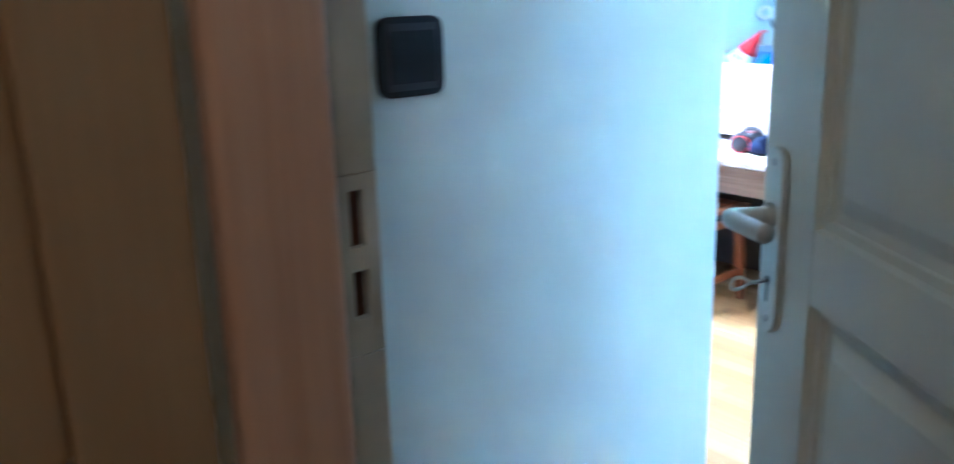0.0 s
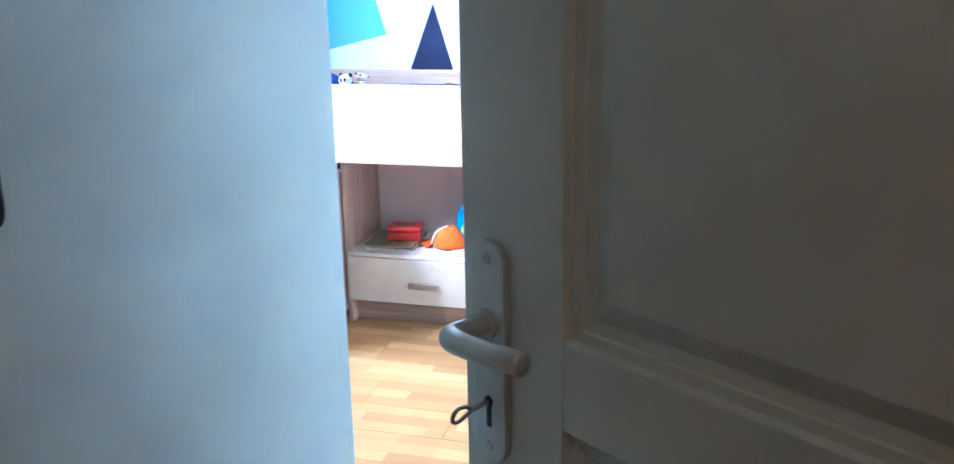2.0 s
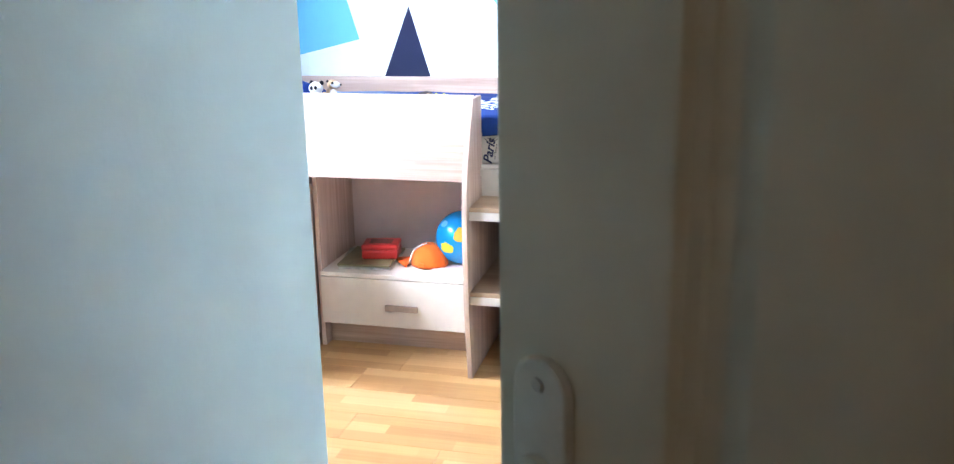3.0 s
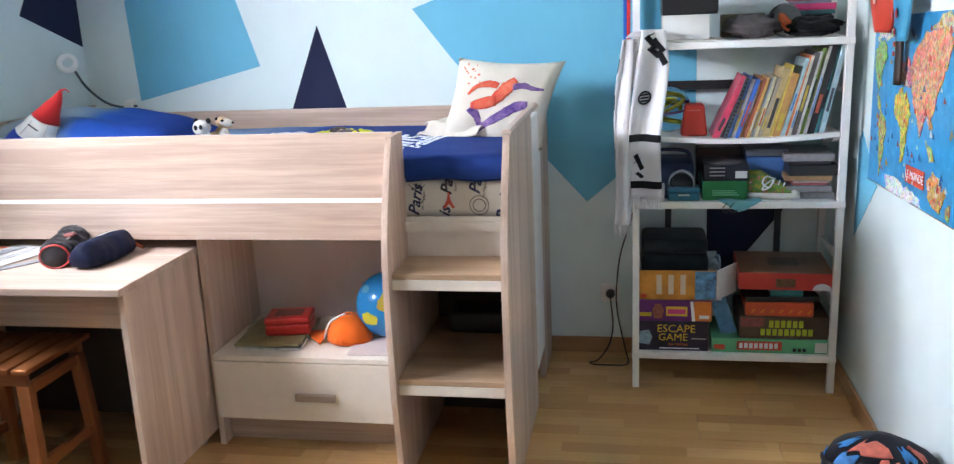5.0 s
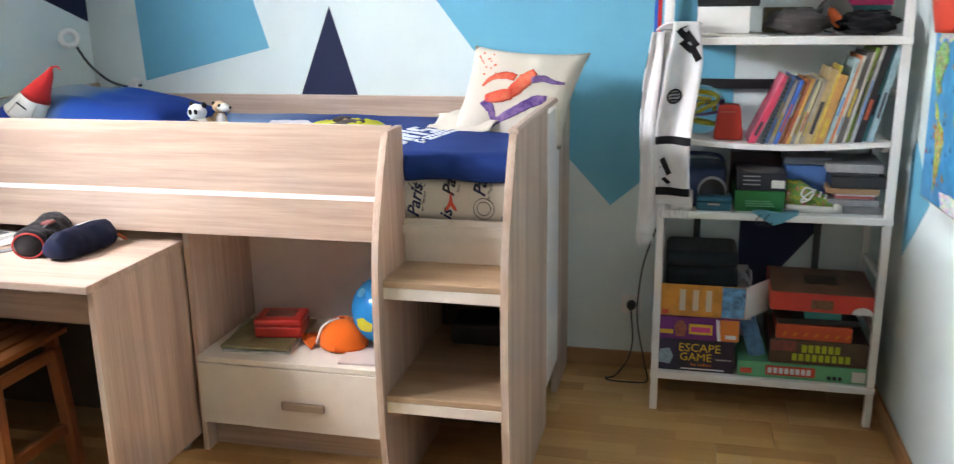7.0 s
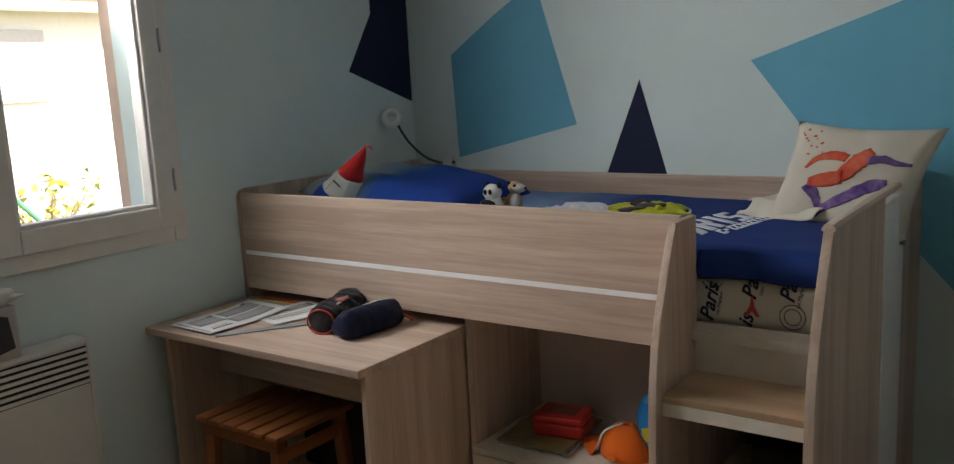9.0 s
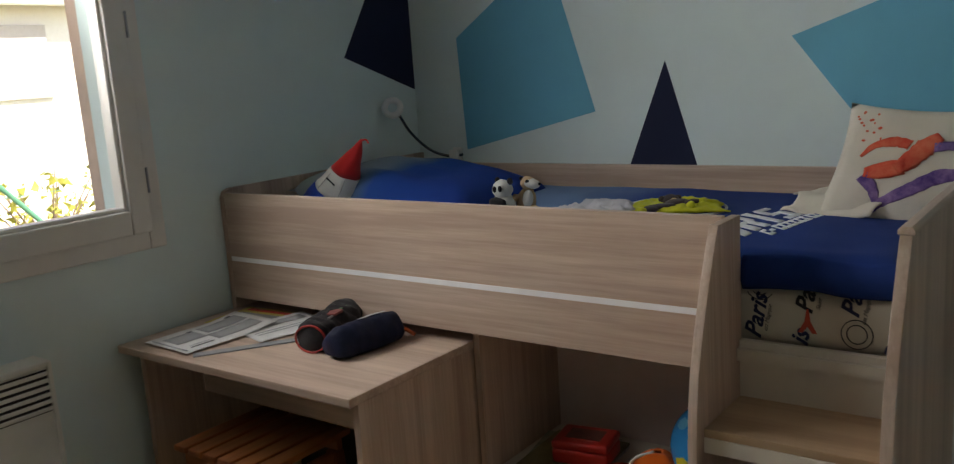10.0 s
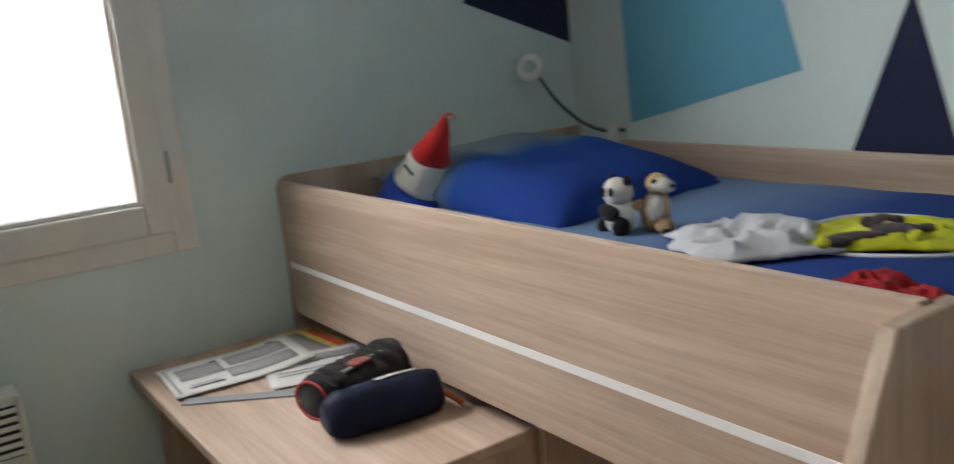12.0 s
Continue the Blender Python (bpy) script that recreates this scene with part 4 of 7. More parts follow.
FURW, FURB, FURT = cloth("white_plush", (0.62, 0.60, 0.55), 0.12, 300), cloth("black_plush", (0.012, 0.012, 0.014), 0.2, 300), cloth("tan_plush", (0.52, 0.35, 0.20), 0.15, 300)
FURG = cloth("grey_plush", (0.075, 0.062, 0.062), 0.2, 300)
plush("plush_panda", [(FURW, (0, 0, 0.050), (0.046, 0.042, 0.050)), (FURW, (0.002, -0.006, 0.112), (0.043, 0.038, 0.036)), (FURB, (-0.035, 0.0, 0.140), (0.013, 0.010, 0.014)), (FURB, (0.036, 0.006, 0.142), (0.013, 0.010, 0.014)), (FURB, (0.004, -0.044, 0.116), (0.010, 0.006, 0.012)), (FURB, (0.028, -0.036, 0.118), (0.010, 0.006, 0.012)), (FURB, (0.0, -0.030, 0.062), (0.050, 0.020, 0.022)), (FURB, (0.044, -0.020, 0.030), (0.020, 0.024, 0.026)), (FURB, (-0.036, -0.026, 0.022), (0.020, 0.024, 0.022))], pose(0.862, -0.645, 1.006, 0, 0, -20) @ Matrix.Scale(0.80, 4), "small black and white plush panda sitting on the duvet")
plush("plush_meerkat", [(FURT, (0, 0, 0.055), (0.040, 0.040, 0.062)), (FURT, (0.0, -0.004, 0.132), (0.032, 0.030, 0.028)), (FURW, (0.018, -0.014, 0.134), (0.034, 0.026, 0.020)), (FURB, (0.052, -0.024, 0.140), (0.006, 0.006, 0.006)), (FURB, (0.004, -0.032, 0.142), (0.009, 0.006, 0.008)), (FURB, (-0.030, -0.008, 0.146), (0.007, 0.006, 0.008)), (FURW, (0.014, -0.030, 0.075), (0.022, 0.018, 0.036)), (FURT, (0.042, -0.020, 0.028), (0.026, 0.026, 0.024)), (FURT, (-0.038, -0.026, 0.070), (0.014, 0.030, 0.014)), (FURB, (0.060, -0.040, 0.020), (0.014, 0.014, 0.012))], pose(0.900, -0.595, 1.008, 0, 10, 15) @ Matrix.Scale(0.76, 4), "tan plush meerkat leaning on the plush panda")


def crumple(name, cx, cy, w, d, h, mat, label, cat, seed, rot=0, folds=0.022):
    """A cloth dropped on the duvet, with sharp folds that meet."""
    c, s = math.cos(radians(rot)), math.sin(radians(rot))
    def fn(u, v):
        a, b = (u - 0.5) * w, (v - 0.5) * d
        a *= 1 + 0.35 * noise.noise(Vector((v * 3, seed, 1)))
        b *= 1 + 0.35 * noise.noise(Vector((u * 3, seed, 7)))
        x, y = cx + a * c - b * s, cy + a * s + b * c
        dome = (1 - (2 * u - 1) ** 2) * (1 - (2 * v - 1) ** 2)
        r1 = 1 - abs(noise.noise(Vector((u * 3.2 + v, v * 2.2 - u, seed)))) * 2.4
        r2 = 1 - abs(noise.noise(Vector((u * 7 + v * 3, v * 6 - u * 2, seed + 3)))) * 2.2
        z = duvet_top(x, y) + 0.009 + (h * (0.30 + 0.70 * r1) + folds * r2) * min(1.0, dome * 1.8) ** 0.6 + 0.003 * noise.noise(Vector((u * 18, v * 18, seed)))
        return (x, y, max(z, duvet_top(x, y) + 0.006))
    return solo(name, sheet(48, 40, fn, 0.004), mat, label, cat, "", None, True)


crumple("cotton_cloth", 1.155, -0.625, 0.27, 0.24, 0.022, cloth("light_grey_cotton", (0.50, 0.50, 0.53), 0.06), "crumpled light grey cotton cloth on the duvet", "cloth", 2, -35, 0.014)
crumple("comfort_blanket", 1.320, -0.480, 0.27, 0.23, 0.012, cloth("lime_yellow_plush", (0.52, 0.52, 0.02), 0.12, 300), "flat lime yellow comfort blanket with a toy head", "comforter", 5, 40, 0.008)
YEL = cloth("lime_paw", (0.50, 0.50, 0.03), 0.1, 300)
plush("plush_lemur", [(FURG, (0, 0, 0.035), (0.050, 0.036, 0.032)), (FURG, (0.02, -0.055, 0.022), (0.080, 0.052, 0.026)), (FURG, (-0.10, -0.09, 0.018), (0.11, 0.035, 0.020)), (FURT, (0.006, -0.026, 0.034), (0.026, 0.018, 0.018)), (FURG, (-0.046, 0.006, 0.045), (0.020, 0.014, 0.016)), (FURG, (0.048, 0.012, 0.042), (0.024, 0.016, 0.016)), (FURG, (-0.085, -0.075, 0.018), (0.070, 0.020, 0.018)), (FURG, (0.055, -0.085, 0.020), (0.026, 0.050, 0.022)), (YEL, (0.060, -0.128, 0.020), (0.026, 0.024, 0.022)), (FURG, (0.115, -0.03, 0.018), (0.060, 0.022, 0.018)), (YEL, (0.165, -0.034, 0.018), (0.024, 0.022, 0.020)), (FURG, (-0.17, -0.12, 0.018), (0.05, 0.03, 0.018)), (YEL, (-0.215, -0.130, 0.018), (0.026, 0.024, 0.018))], pose(1.330, -0.500, 1.034, 0, 0, 48) @ Matrix.Diagonal((0.52, 0.52, 0.56, 1)), "grey plush lemur with lime paws on a yellow comforter")
crumple("red_cloth", 1.505, -0.775, 0.19, 0.11, 0.012, cloth("red_cotton", (0.34, 0.010, 0.014), 0.15), "crumpled red cloth on the blue duvet", "cloth", 8, -22, 0.012)

# clip lamp
lamp = thing("clip_lamp", pose(0.205, -0.02, 1.088), "white clip lamp with ring head on the bed panel", "lamp")
bm = box((-0.022, -0.022, -0.060), (0.020, -0.008, 0.052), 0.004)
box((-0.022, 0.0065, -0.020), (0.020, 0.016, 0.060), 0.004, bm=bm)
box((-0.016, -0.020, 0.004), (0.016, 0.014, 0.020), 0.004, bm=bm)
part("clip", bm, WHITE, lamp)
part("neck", tube(curve_pts([(0.03, 0.0, 0.032), (-0.03, -0.012, 0.028), (-0.088, -0.055, 0.058), (-0.124, -0.12, 0.130), (-0.137, -0.168, 0.205)]), 0.0055, 8), plain("dark_chrome", (0.22, 0.23, 0.23), 0.25, 0.9), lamp, "thin flexible steel neck", True)
ring = [(0.031 * math.cos(u), 0.031 * math.sin(u), 0) for u in np.linspace(0, math.tau, 29)[:-1]]
bm = tube(ring, 0.0125, 10, True)
bm.transform(pose(-0.148, -0.192, 0.236, 68, 0, 35))
part("ring_head", bm, WHITE, lamp, "white ring shaped lamp head", True)

# ---- on the desk ----
PAPER = plain("white_paper", (0.74, 0.74, 0.72), 0.8, vary=0.03)
GREYINK = plain("grey_print", (0.36, 0.36, 0.37), 0.8, vary=0.1)
DZ = 0.7352


def leaflet(x, y, rot, w, d, z, label, blocks, mat=PAPER, curl=0.0):
    p = thing("paper_sheet", pose(x, y, z, 0, 0, rot), label, "paper")
    part("sheet", sheet(14, 8, lambda u, v: ((u - 0.5) * w, (v - 0.5) * d, 0.0012 + curl * max(0, u - 0.55) ** 2 + 0.0006 * math.sin(u * 9 + v * 5)), 0.0008), mat, p, "", True)
    for a, b, c, e, m2 in blocks:
        part("print", sheet(8, 3, lambda u, v: ((a + (b - a) * u - 0.5) * w, (c + (e - c) * v - 0.5) * d, 0.0034 + curl * max(0, a + (b - a) * u - 0.55) ** 2), 0.0004), m2, p, "", True)
    return p


leaflet(0.205, -1.085, 4, 0.27, 0.19, DZ, "yellow edged printed folder on the desk", [(0.1, 0.9, 0.80, 0.92, REDINK), (0.08, 0.92, 0.15, 0.7, GREYINK)], plain("yellow_card", (0.62, 0.52, 0.12), 0.7))
leaflet(0.355, -1.115, 76, 0.24, 0.20, DZ + 0.003, "printed white worksheet on the desk", [(0.1, 0.9, 0.62, 0.85, GREYINK), (0.1, 0.9, 0.40, 0.43, GREYINK), (0.1, 0.8, 0.30, 0.33, GREYINK)])
leaflet(0.218, -1.262, 87, 0.31, 0.215, DZ + 0.006, "folded white worksheet with grey text blocks", [(0.10, 0.42, 0.44, 0.82, GREYINK), (0.47, 0.92, 0.55, 0.86, GREYINK), (0.42, 0.92, 0.18, 0.48, GREYINK), (0.12, 0.36, 0.16, 0.19, INK), (0.14, 0.34, 0.24, 0.26, GREYINK), (0.36, 0.42, 0.80, 0.85, INK), (0.82, 0.88, 0.86, 0.91, INK), (0.03, 0.05, 0.08, 0.92, GREYINK)], PAPER, 0.06)
solo("grey_folder", box((-0.16, -0.016, 0), (0.16, 0.016, 0.004), 0.001), GREYPLASTIC, "flat grey ruler lying on the desk", "ruler", "", pose(0.425, -1.285, DZ, 0, 0, 54))


def pencil_case(m, L, r, mat, label, ring=None, seed=1, ridge=False):
    p = thing("pencil_case", m, label, "pencil case")
    bm = bmesh.new()
    n, k = 34, 24
    rows = []
    for i in range(n + 1):
        u = i / n
        sq = 1 - (0.30 if ridge else 0.16) * (abs(2 * u - 1) ** 7)
        row = []
        for j in range(k):
            a = j * math.tau / k
            c, h = math.cos(a), math.sin(a)
            if ridge:
                y = r * 1.15 * math.copysign(abs(c) ** 0.6, c) * (1 - 0.55 * max(0.0, h) ** 1.4)
                z = r * (1.15 * h ** 0.8 if h > 0 else -0.88 * abs(h) ** 0.4)
            else:
                y, z = r * 1.10 * c, r * h * (1.0 - 0.10 * math.sin(u * 5))
            f = Vector((u * (6 if ridge else 7) + 0.6 * c, c * 1.3, h * 1.3 + seed))
            fold = 0.007 * noise.noise(f * 0.7) + (0.004 * noise.noise(f * 1.6) if ridge else 0.008 * (1 - abs(noise.noise(f * 1.3)) * 2.6))
            row.append(bm.verts.new((-L / 2 + L * u, y * sq + fold * c, max(-r * 0.88, z * sq + fold * max(0.0, h)))))
        rows.append(row)
    for a, b in zip(rows, rows[1:]):
        for j in range(k):
            bm.faces.new((a[j], a[(j + 1) % k], b[(j + 1) % k], b[j]))
    bm.faces.new(rows[0][::-1])
    bm.faces.new(rows[-1])
    part("case_body", bm, mat, p, "", True)
    part("zip", tube(curve_pts([(-L * 0.40, 0.004, r * 0.84), (0, 0.006, r * 0.97), (L * 0.38, 0.004, r * 0.86)]), 0.0035, 6), BLACK, p)
    if ring:
        rr = [(-L / 2 - 0.001, r * 1.02 * math.cos(u), r * 0.85 * math.sin(u)) for u in np.linspace(0, math.tau, 25)[:-1]]
        part("piping", tube(rr, 0.003, 6, True), ring, p, "red piping round the end", True)
    return p


CASEZ = DZ + 0.034
c1 = pencil_case(pose(0.590, -1.138, CASEZ + 0.0055, 0, 0, 108), 0.235, 0.044, cloth("black_mesh_cloth", (0.034, 0.032, 0.034), 0.7, 90), "black cylindrical pencil case with red piping", plain("red_piping", (0.50, 0.04, 0.03), 0.5), 2)
part("badge", prism([(-0.03, -0.03), (0.015, -0.034), (0.022, -0.015), (0.0, 0.0), (-0.03, -0.008)], 2, 0.038, 0.045, 0.001), plain("red_grey_badge", (0.30, 0.08, 0.07), 0.6, vary=0.5, scale=60), c1, "red and grey badge")
part("print", box((-0.005, -0.022, 0.0415), (0.06, -0.014, 0.0440), 0.0005), plain("green_print", (0.10, 0.24, 0.10), 0.6, vary=0.5, scale=90), c1, "green printed word strip")
part("print", box((-0.055, -0.028, 0.037), (-0.02, -0.022, 0.0415), 0.0005), plain("pale_badge_edge", (0.35, 0.33, 0.32), 0.6), c1, "pale badge edge")
c2 = pencil_case(pose(0.738, -1.158, CASEZ + 0.003, 0, 0, 82), 0.225, 0.041, plain("navy_nylon", (0.008, 0.013, 0.040), 0.6, vary=0.4, scale=30, bumpy=0.4, bscale=70, spec=0.2), "navy nylon pencil case with an orange tag", None, 6, True)
part("opening", sheet(10, 3, lambda u, v: (-0.01 + 0.090 * u, 0.002 + 0.013 * v, 0.0490 + 0.002 * math.sin(u * 3.1) - 0.003 * v), 0.002), PAPER, c2, "white paper showing in the zip", True)
part("tag", tube(curve_pts([(0.105, -0.012, 0.0), (0.13, -0.018, -0.014), (0.150, -0.03, -0.032)]), 0.0055, 8), plain("orange_tag", (0.66, 0.12, 0.02), 0.5), c2, "orange zip tag", True)

# ---- in the bay under the bed ----
BZ = 0.3502
mag = thing("magazine", pose(1.15, -0.80, BZ, 0, 0, 6), "stack of worn magazines under a red box", "magazine")
for k, (dx, dy, rz, c) in enumerate(((0, 0, 0, (0.62, 0.62, 0.58)), (-0.015, 0.01, 5, (0.34, 0.36, 0.28)), (0.0, -0.005, -3, (0.24, 0.22, 0.10)))):
    bm = box((-0.115, -0.14, 0), (0.115, 0.14, 0.0075), 0.002)
    bm.transform(pose(dx, dy, 0.0002 + k * 0.0078, 0, 0, rz))
    part("magazine", bm, plain("magazine_cover_%d" % k, c, 0.35, vary=0.5, scale=22), mag, "coloured magazine cover" if k == 2 else "")
lb = thing("lunch_box", pose(1.196, -0.80, BZ + 0.0242, 0, 0, 10), "red plastic lunch box lying on magazines", "box")
REDP = plain("red_plastic", (0.48, 0.022, 0.016), 0.35, vary=0.08)
part("box_body", box((-0.080, -0.062, 0), (0.080, 0.062, 0.042), 0.012, 4), REDP, lb, "", True)
part("lid", box((-0.081, -0.063, 0.0405), (0.081, 0.063, 0.066), 0.012, 4), REDP, lb, "", True)
part("lid_label", box((-0.05, -0.03, 0.0655), (0.05, 0.035, 0.0675), 0.0005), plain("dark_red_label", (0.16, 0.05, 0.035), 0.5, vary=0.4, scale=60), lb, "dark printed lid label")

cap = thing("cap", pose(1.395, -0.80, BZ, 0, 0, -12), "bright orange cap lying on the shelf", "cap")
ORANGE = cloth("orange_cap_cloth", (0.72, 0.13, 0.012), 0.08)
bm = sheet(20, 10, lambda u, v: ((0.085 * math.cos(u * math.pi) * (1 - 0.05 * v)) * math.cos(v * 1.45) + 0.035, 0.075 * math.sin(u * math.pi) * math.cos(v * 1.45) * 1.0 - 0.02, 0.004 + 0.098 * math.sin(v * 1.5) + 0.006 * noise.noise(Vector((u * 5, v * 4, 2)))), 0.004)
sheetback = sheet(20, 10, lambda u, v: ((0.085 * math.cos(u * math.pi)) * math.cos(v * 1.45) + 0.035, -0.065 * math.sin(u * math.pi) * math.cos(v * 1.45) - 0.02, 0.004 + 0.098 * math.sin(v * 1.5)), 0.004)
part("crown", merge(bm, sheetback), ORANGE, cap, "", True)
part("visor", sheet(14, 8, lambda u, v: (-0.045 - 0.085 * math.sin(u * math.pi) * v, -0.02 + (u - 0.5) * (0.135 + 0.01 * v), 0.006 + 0.022 * (1 - (2 * u - 1) ** 2) * (1 - v * 0.5)), 0.004), ORANGE, cap, "", True)
part("cap_stripe", tube(curve_pts([(-0.045, -0.06, 0.012), (-0.02, -0.055, 0.075), (0.03, -0.03, 0.103)]), 0.004, 6), WHITECLOTH, cap, "white piping", True)
part("tag", box((0.02, -0.094, 0.01), (0.05, -0.090, 0.03), 0.001), ORANGE, cap)

solo("thin_book", box((-0.11, -0.08, 0), (0.11, 0.08, 0.008), 0.002), plain("pale_pink_book", (0.58, 0.47, 0.44), 0.5, vary=0.05), "thin pale pink book lying on the shelf", "book", "", pose(1.565, -0.885, BZ, 0, 0, 4))
ball = thing("beach_ball", pose(1.560, -0.765, BZ), "inflatable blue globe ball with yellow land", "ball")
R = 0.118
part("ball_skin", blob((0, 0, R), (R, R, R), 0, 0, 1, 32), plain("blue_vinyl", (0.01, 0.24, 0.55), 0.12, vary=0.06), ball, "", True)
def patch(lon, lat, pts, c, nm):
    bm = bmesh.new()
    vs = []
    cen = None
    def on(a, b):
        a, b = radians(lon + a), radians(lat + b)
        return Vector((math.cos(b) * math.cos(a), math.cos(b) * math.sin(a), math.sin(b))) * (R + 0.0008) + Vector((0, 0, R))
    m = bm.verts.new(on(0, 0))
    for t in np.linspace(0, math.tau, 25)[:-1]:
        k = 1 + 0.35 * noise.noise(Vector((math.cos(t) * 1.6, math.sin(t) * 1.6, lon)))
        vs.append(bm.verts.new(on(pts[0] * math.cos(t) * k, pts[1] * math.sin(t) * k)))
    mids = [bm.verts.new((on(0, 0) * 0.5 + v.co * 0.5 - Vector((0, 0, R))).normalized() * (R + 0.0008) + Vector((0, 0, R))) for v in vs]
    for i in range(24):
        j = (i + 1) % 24
        bm.faces.new((m, mids[i], mids[j]))
        bm.faces.new((mids[i], vs[i], vs[j], mids[j]))
    part("land_patch", bm, plain(nm, c, 0.15), ball, "printed land patch", True)
patch(-112, -10, (16, 13), (0.55, 0.50, 0.03), "yellow_land")
patch(-75, 20, (20, 16), (0.45, 0.36, 0.04), "ochre_land")
patch(-135, 40, (14, 8), (0.10, 0.42, 0.62), "pale_label_patch")
part("valve", lathe([(0.0, 0), (0.012, 0), (0.012, 0.008), (0.006, 0.010), (0, 0.010)], 14, m=pose(0.0, 0.02, 2 * R - 0.004, 0, 0, 0)), BLACK, ball)
solo("dark_case", box((-0.10, -0.07, 0), (0.10, 0.07, 0.075), 0.015, 3), plain("dark_leather", (0.018, 0.016, 0.018), 0.5), "dark case stored on the lower step", "case", "", pose(1.88, -0.72, 0.3725))

# ---- things on the rack ----
def card_box(name, lo, hi, mat, label, cat="board game", extra=None, rz=0.0, group=""):
    """A cardboard box: lid with its own edge over the tray."""
    c = ((lo[0] + hi[0]) / 2, (lo[1] + hi[1]) / 2, lo[2])
    w, d, h = hi[0] - lo[0], hi[1] - lo[1], hi[2] - lo[2]
    b = thing(name, pose(*c, 0, 0, rz), label, cat, group)
    part("tray", box((-w / 2 + 0.002, -d / 2 + 0.002, 0), (w / 2 - 0.002, d / 2 - 0.002, h * 0.25), 0.001), mat, b)
    part("lid", box((-w / 2, -d / 2, h * 0.12), (w / 2, d / 2, h), 0.002), mat, b)
    if extra:
        extra(b, w, d, h)
    return b


LIFT = [0]


def front_patch(b, d, x0, x1, z0, z1, mat, label=""):
    LIFT[0] = (LIFT[0] + 1) % 24
    return part("print", box((x0, -d / 2 - 0.0010 - LIFT[0] * 0.00012, z0), (x1, -d / 2 + 0.0005, z1)), mat, b, label)


def words(b, d, body, size, x, z, mat):
    return writing("lettering", body, size, mat, b, pose(x, -d / 2 - 0.0008, z, 90))


YELLOWINK = plain("yellow_print", (0.70, 0.48, 0.03), 0.6, vary=0.15)
ORANGEINK = plain("orange_print", (0.66, 0.19, 0.02), 0.6, vary=0.15)
PINKINK = plain("pink_print", (0.60, 0.06, 0.22), 0.6, vary=0.15)
LIMEINK = plain("lime_print", (0.42, 0.50, 0.02), 0.6, vary=0.2)
BLUEINK = plain("blue_print", (0.03, 0.15, 0.45), 0.6, vary=0.2)
CARDW = plain("white_card", (0.68, 0.67, 0.64), 0.6, vary=0.05)
GAMES = "board games on the rack"


def ex_escape(b, w, d, h):
    words(b, d, "ESCAPE", 0.044, 0.012, h * 0.74, YELLOWINK)
    words(b, d, "GAME", 0.042, 0.0, h * 0.45, YELLOWINK)
    words(b, d, "les indices", 0.018, 0.02, h * 0.23, ORANGEINK)
    front_patch(b, d, -0.05, 0.10, h * 0.07, h * 0.10, WHITEINK)
    front_patch(b, d, 0.07, 0.125, h * 0.40, h * 0.44, GREYINK)
    part("print", prism([(-0.132, 0.030), (-0.09, 0.024), (-0.078, 0.055), (-0.092, 0.085), (-0.126, 0.078)], 1, -d / 2 + 0.0005, -d / 2 - 0.001), plain("pale_blue_print", (0.25, 0.38, 0.46), 0.6, vary=0.4, scale=90), b, "pale blue device picture")


card_box("board_game", (2.432, -0.348, 0.151), (2.702, -0.085, 0.272), plain("dark_violet_card", (0.020, 0.014, 0.045), 0.4, vary=0.5, scale=14), "dark violet board game box with yellow lettering", extra=ex_escape, group=GAMES)


def ex_purple(b, w, d, h):
    front_patch(b, d, 0.075, w / 2 - 0.002, 0.003, h - 0.002, ORANGEINK, "orange end panel")
    part("print", prism([(0.068, 0.002), (0.080, 0.002), (0.072, h - 0.002), (0.060, h - 0.002)], 1, -d / 2 + 0.0005, -d / 2 - 0.0016), WHITEINK, b)
    front_patch(b, d, -0.03, 0.05, 0.022, 0.060, YELLOWINK, "yellow title block")
    front_patch(b, d, -0.024, 0.044, 0.030, 0.050, PINKINK)
    front_patch(b, d, -0.13, -0.085, 0.02, 0.035, YELLOWINK)
    part("print", prism([(-0.075, 0.012), (-0.045, 0.012), (-0.038, 0.045), (-0.05, 0.07), (-0.07, 0.07), (-0.082, 0.045)], 1, -d / 2 + 0.0005, -d / 2 - 0.0012), plain("brown_print", (0.30, 0.10, 0.06), 0.6, vary=0.4, scale=90), b)
    front_patch(b, d, 0.095, 0.132, 0.012, 0.026, WHITEINK)


card_box("board_game", (2.428, -0.350, 0.2725), (2.712, -0.08, 0.356), plain("violet_card", (0.14, 0.015, 0.16), 0.4, vary=0.25, scale=14), "violet and orange board game box", extra=ex_purple, group=GAMES)


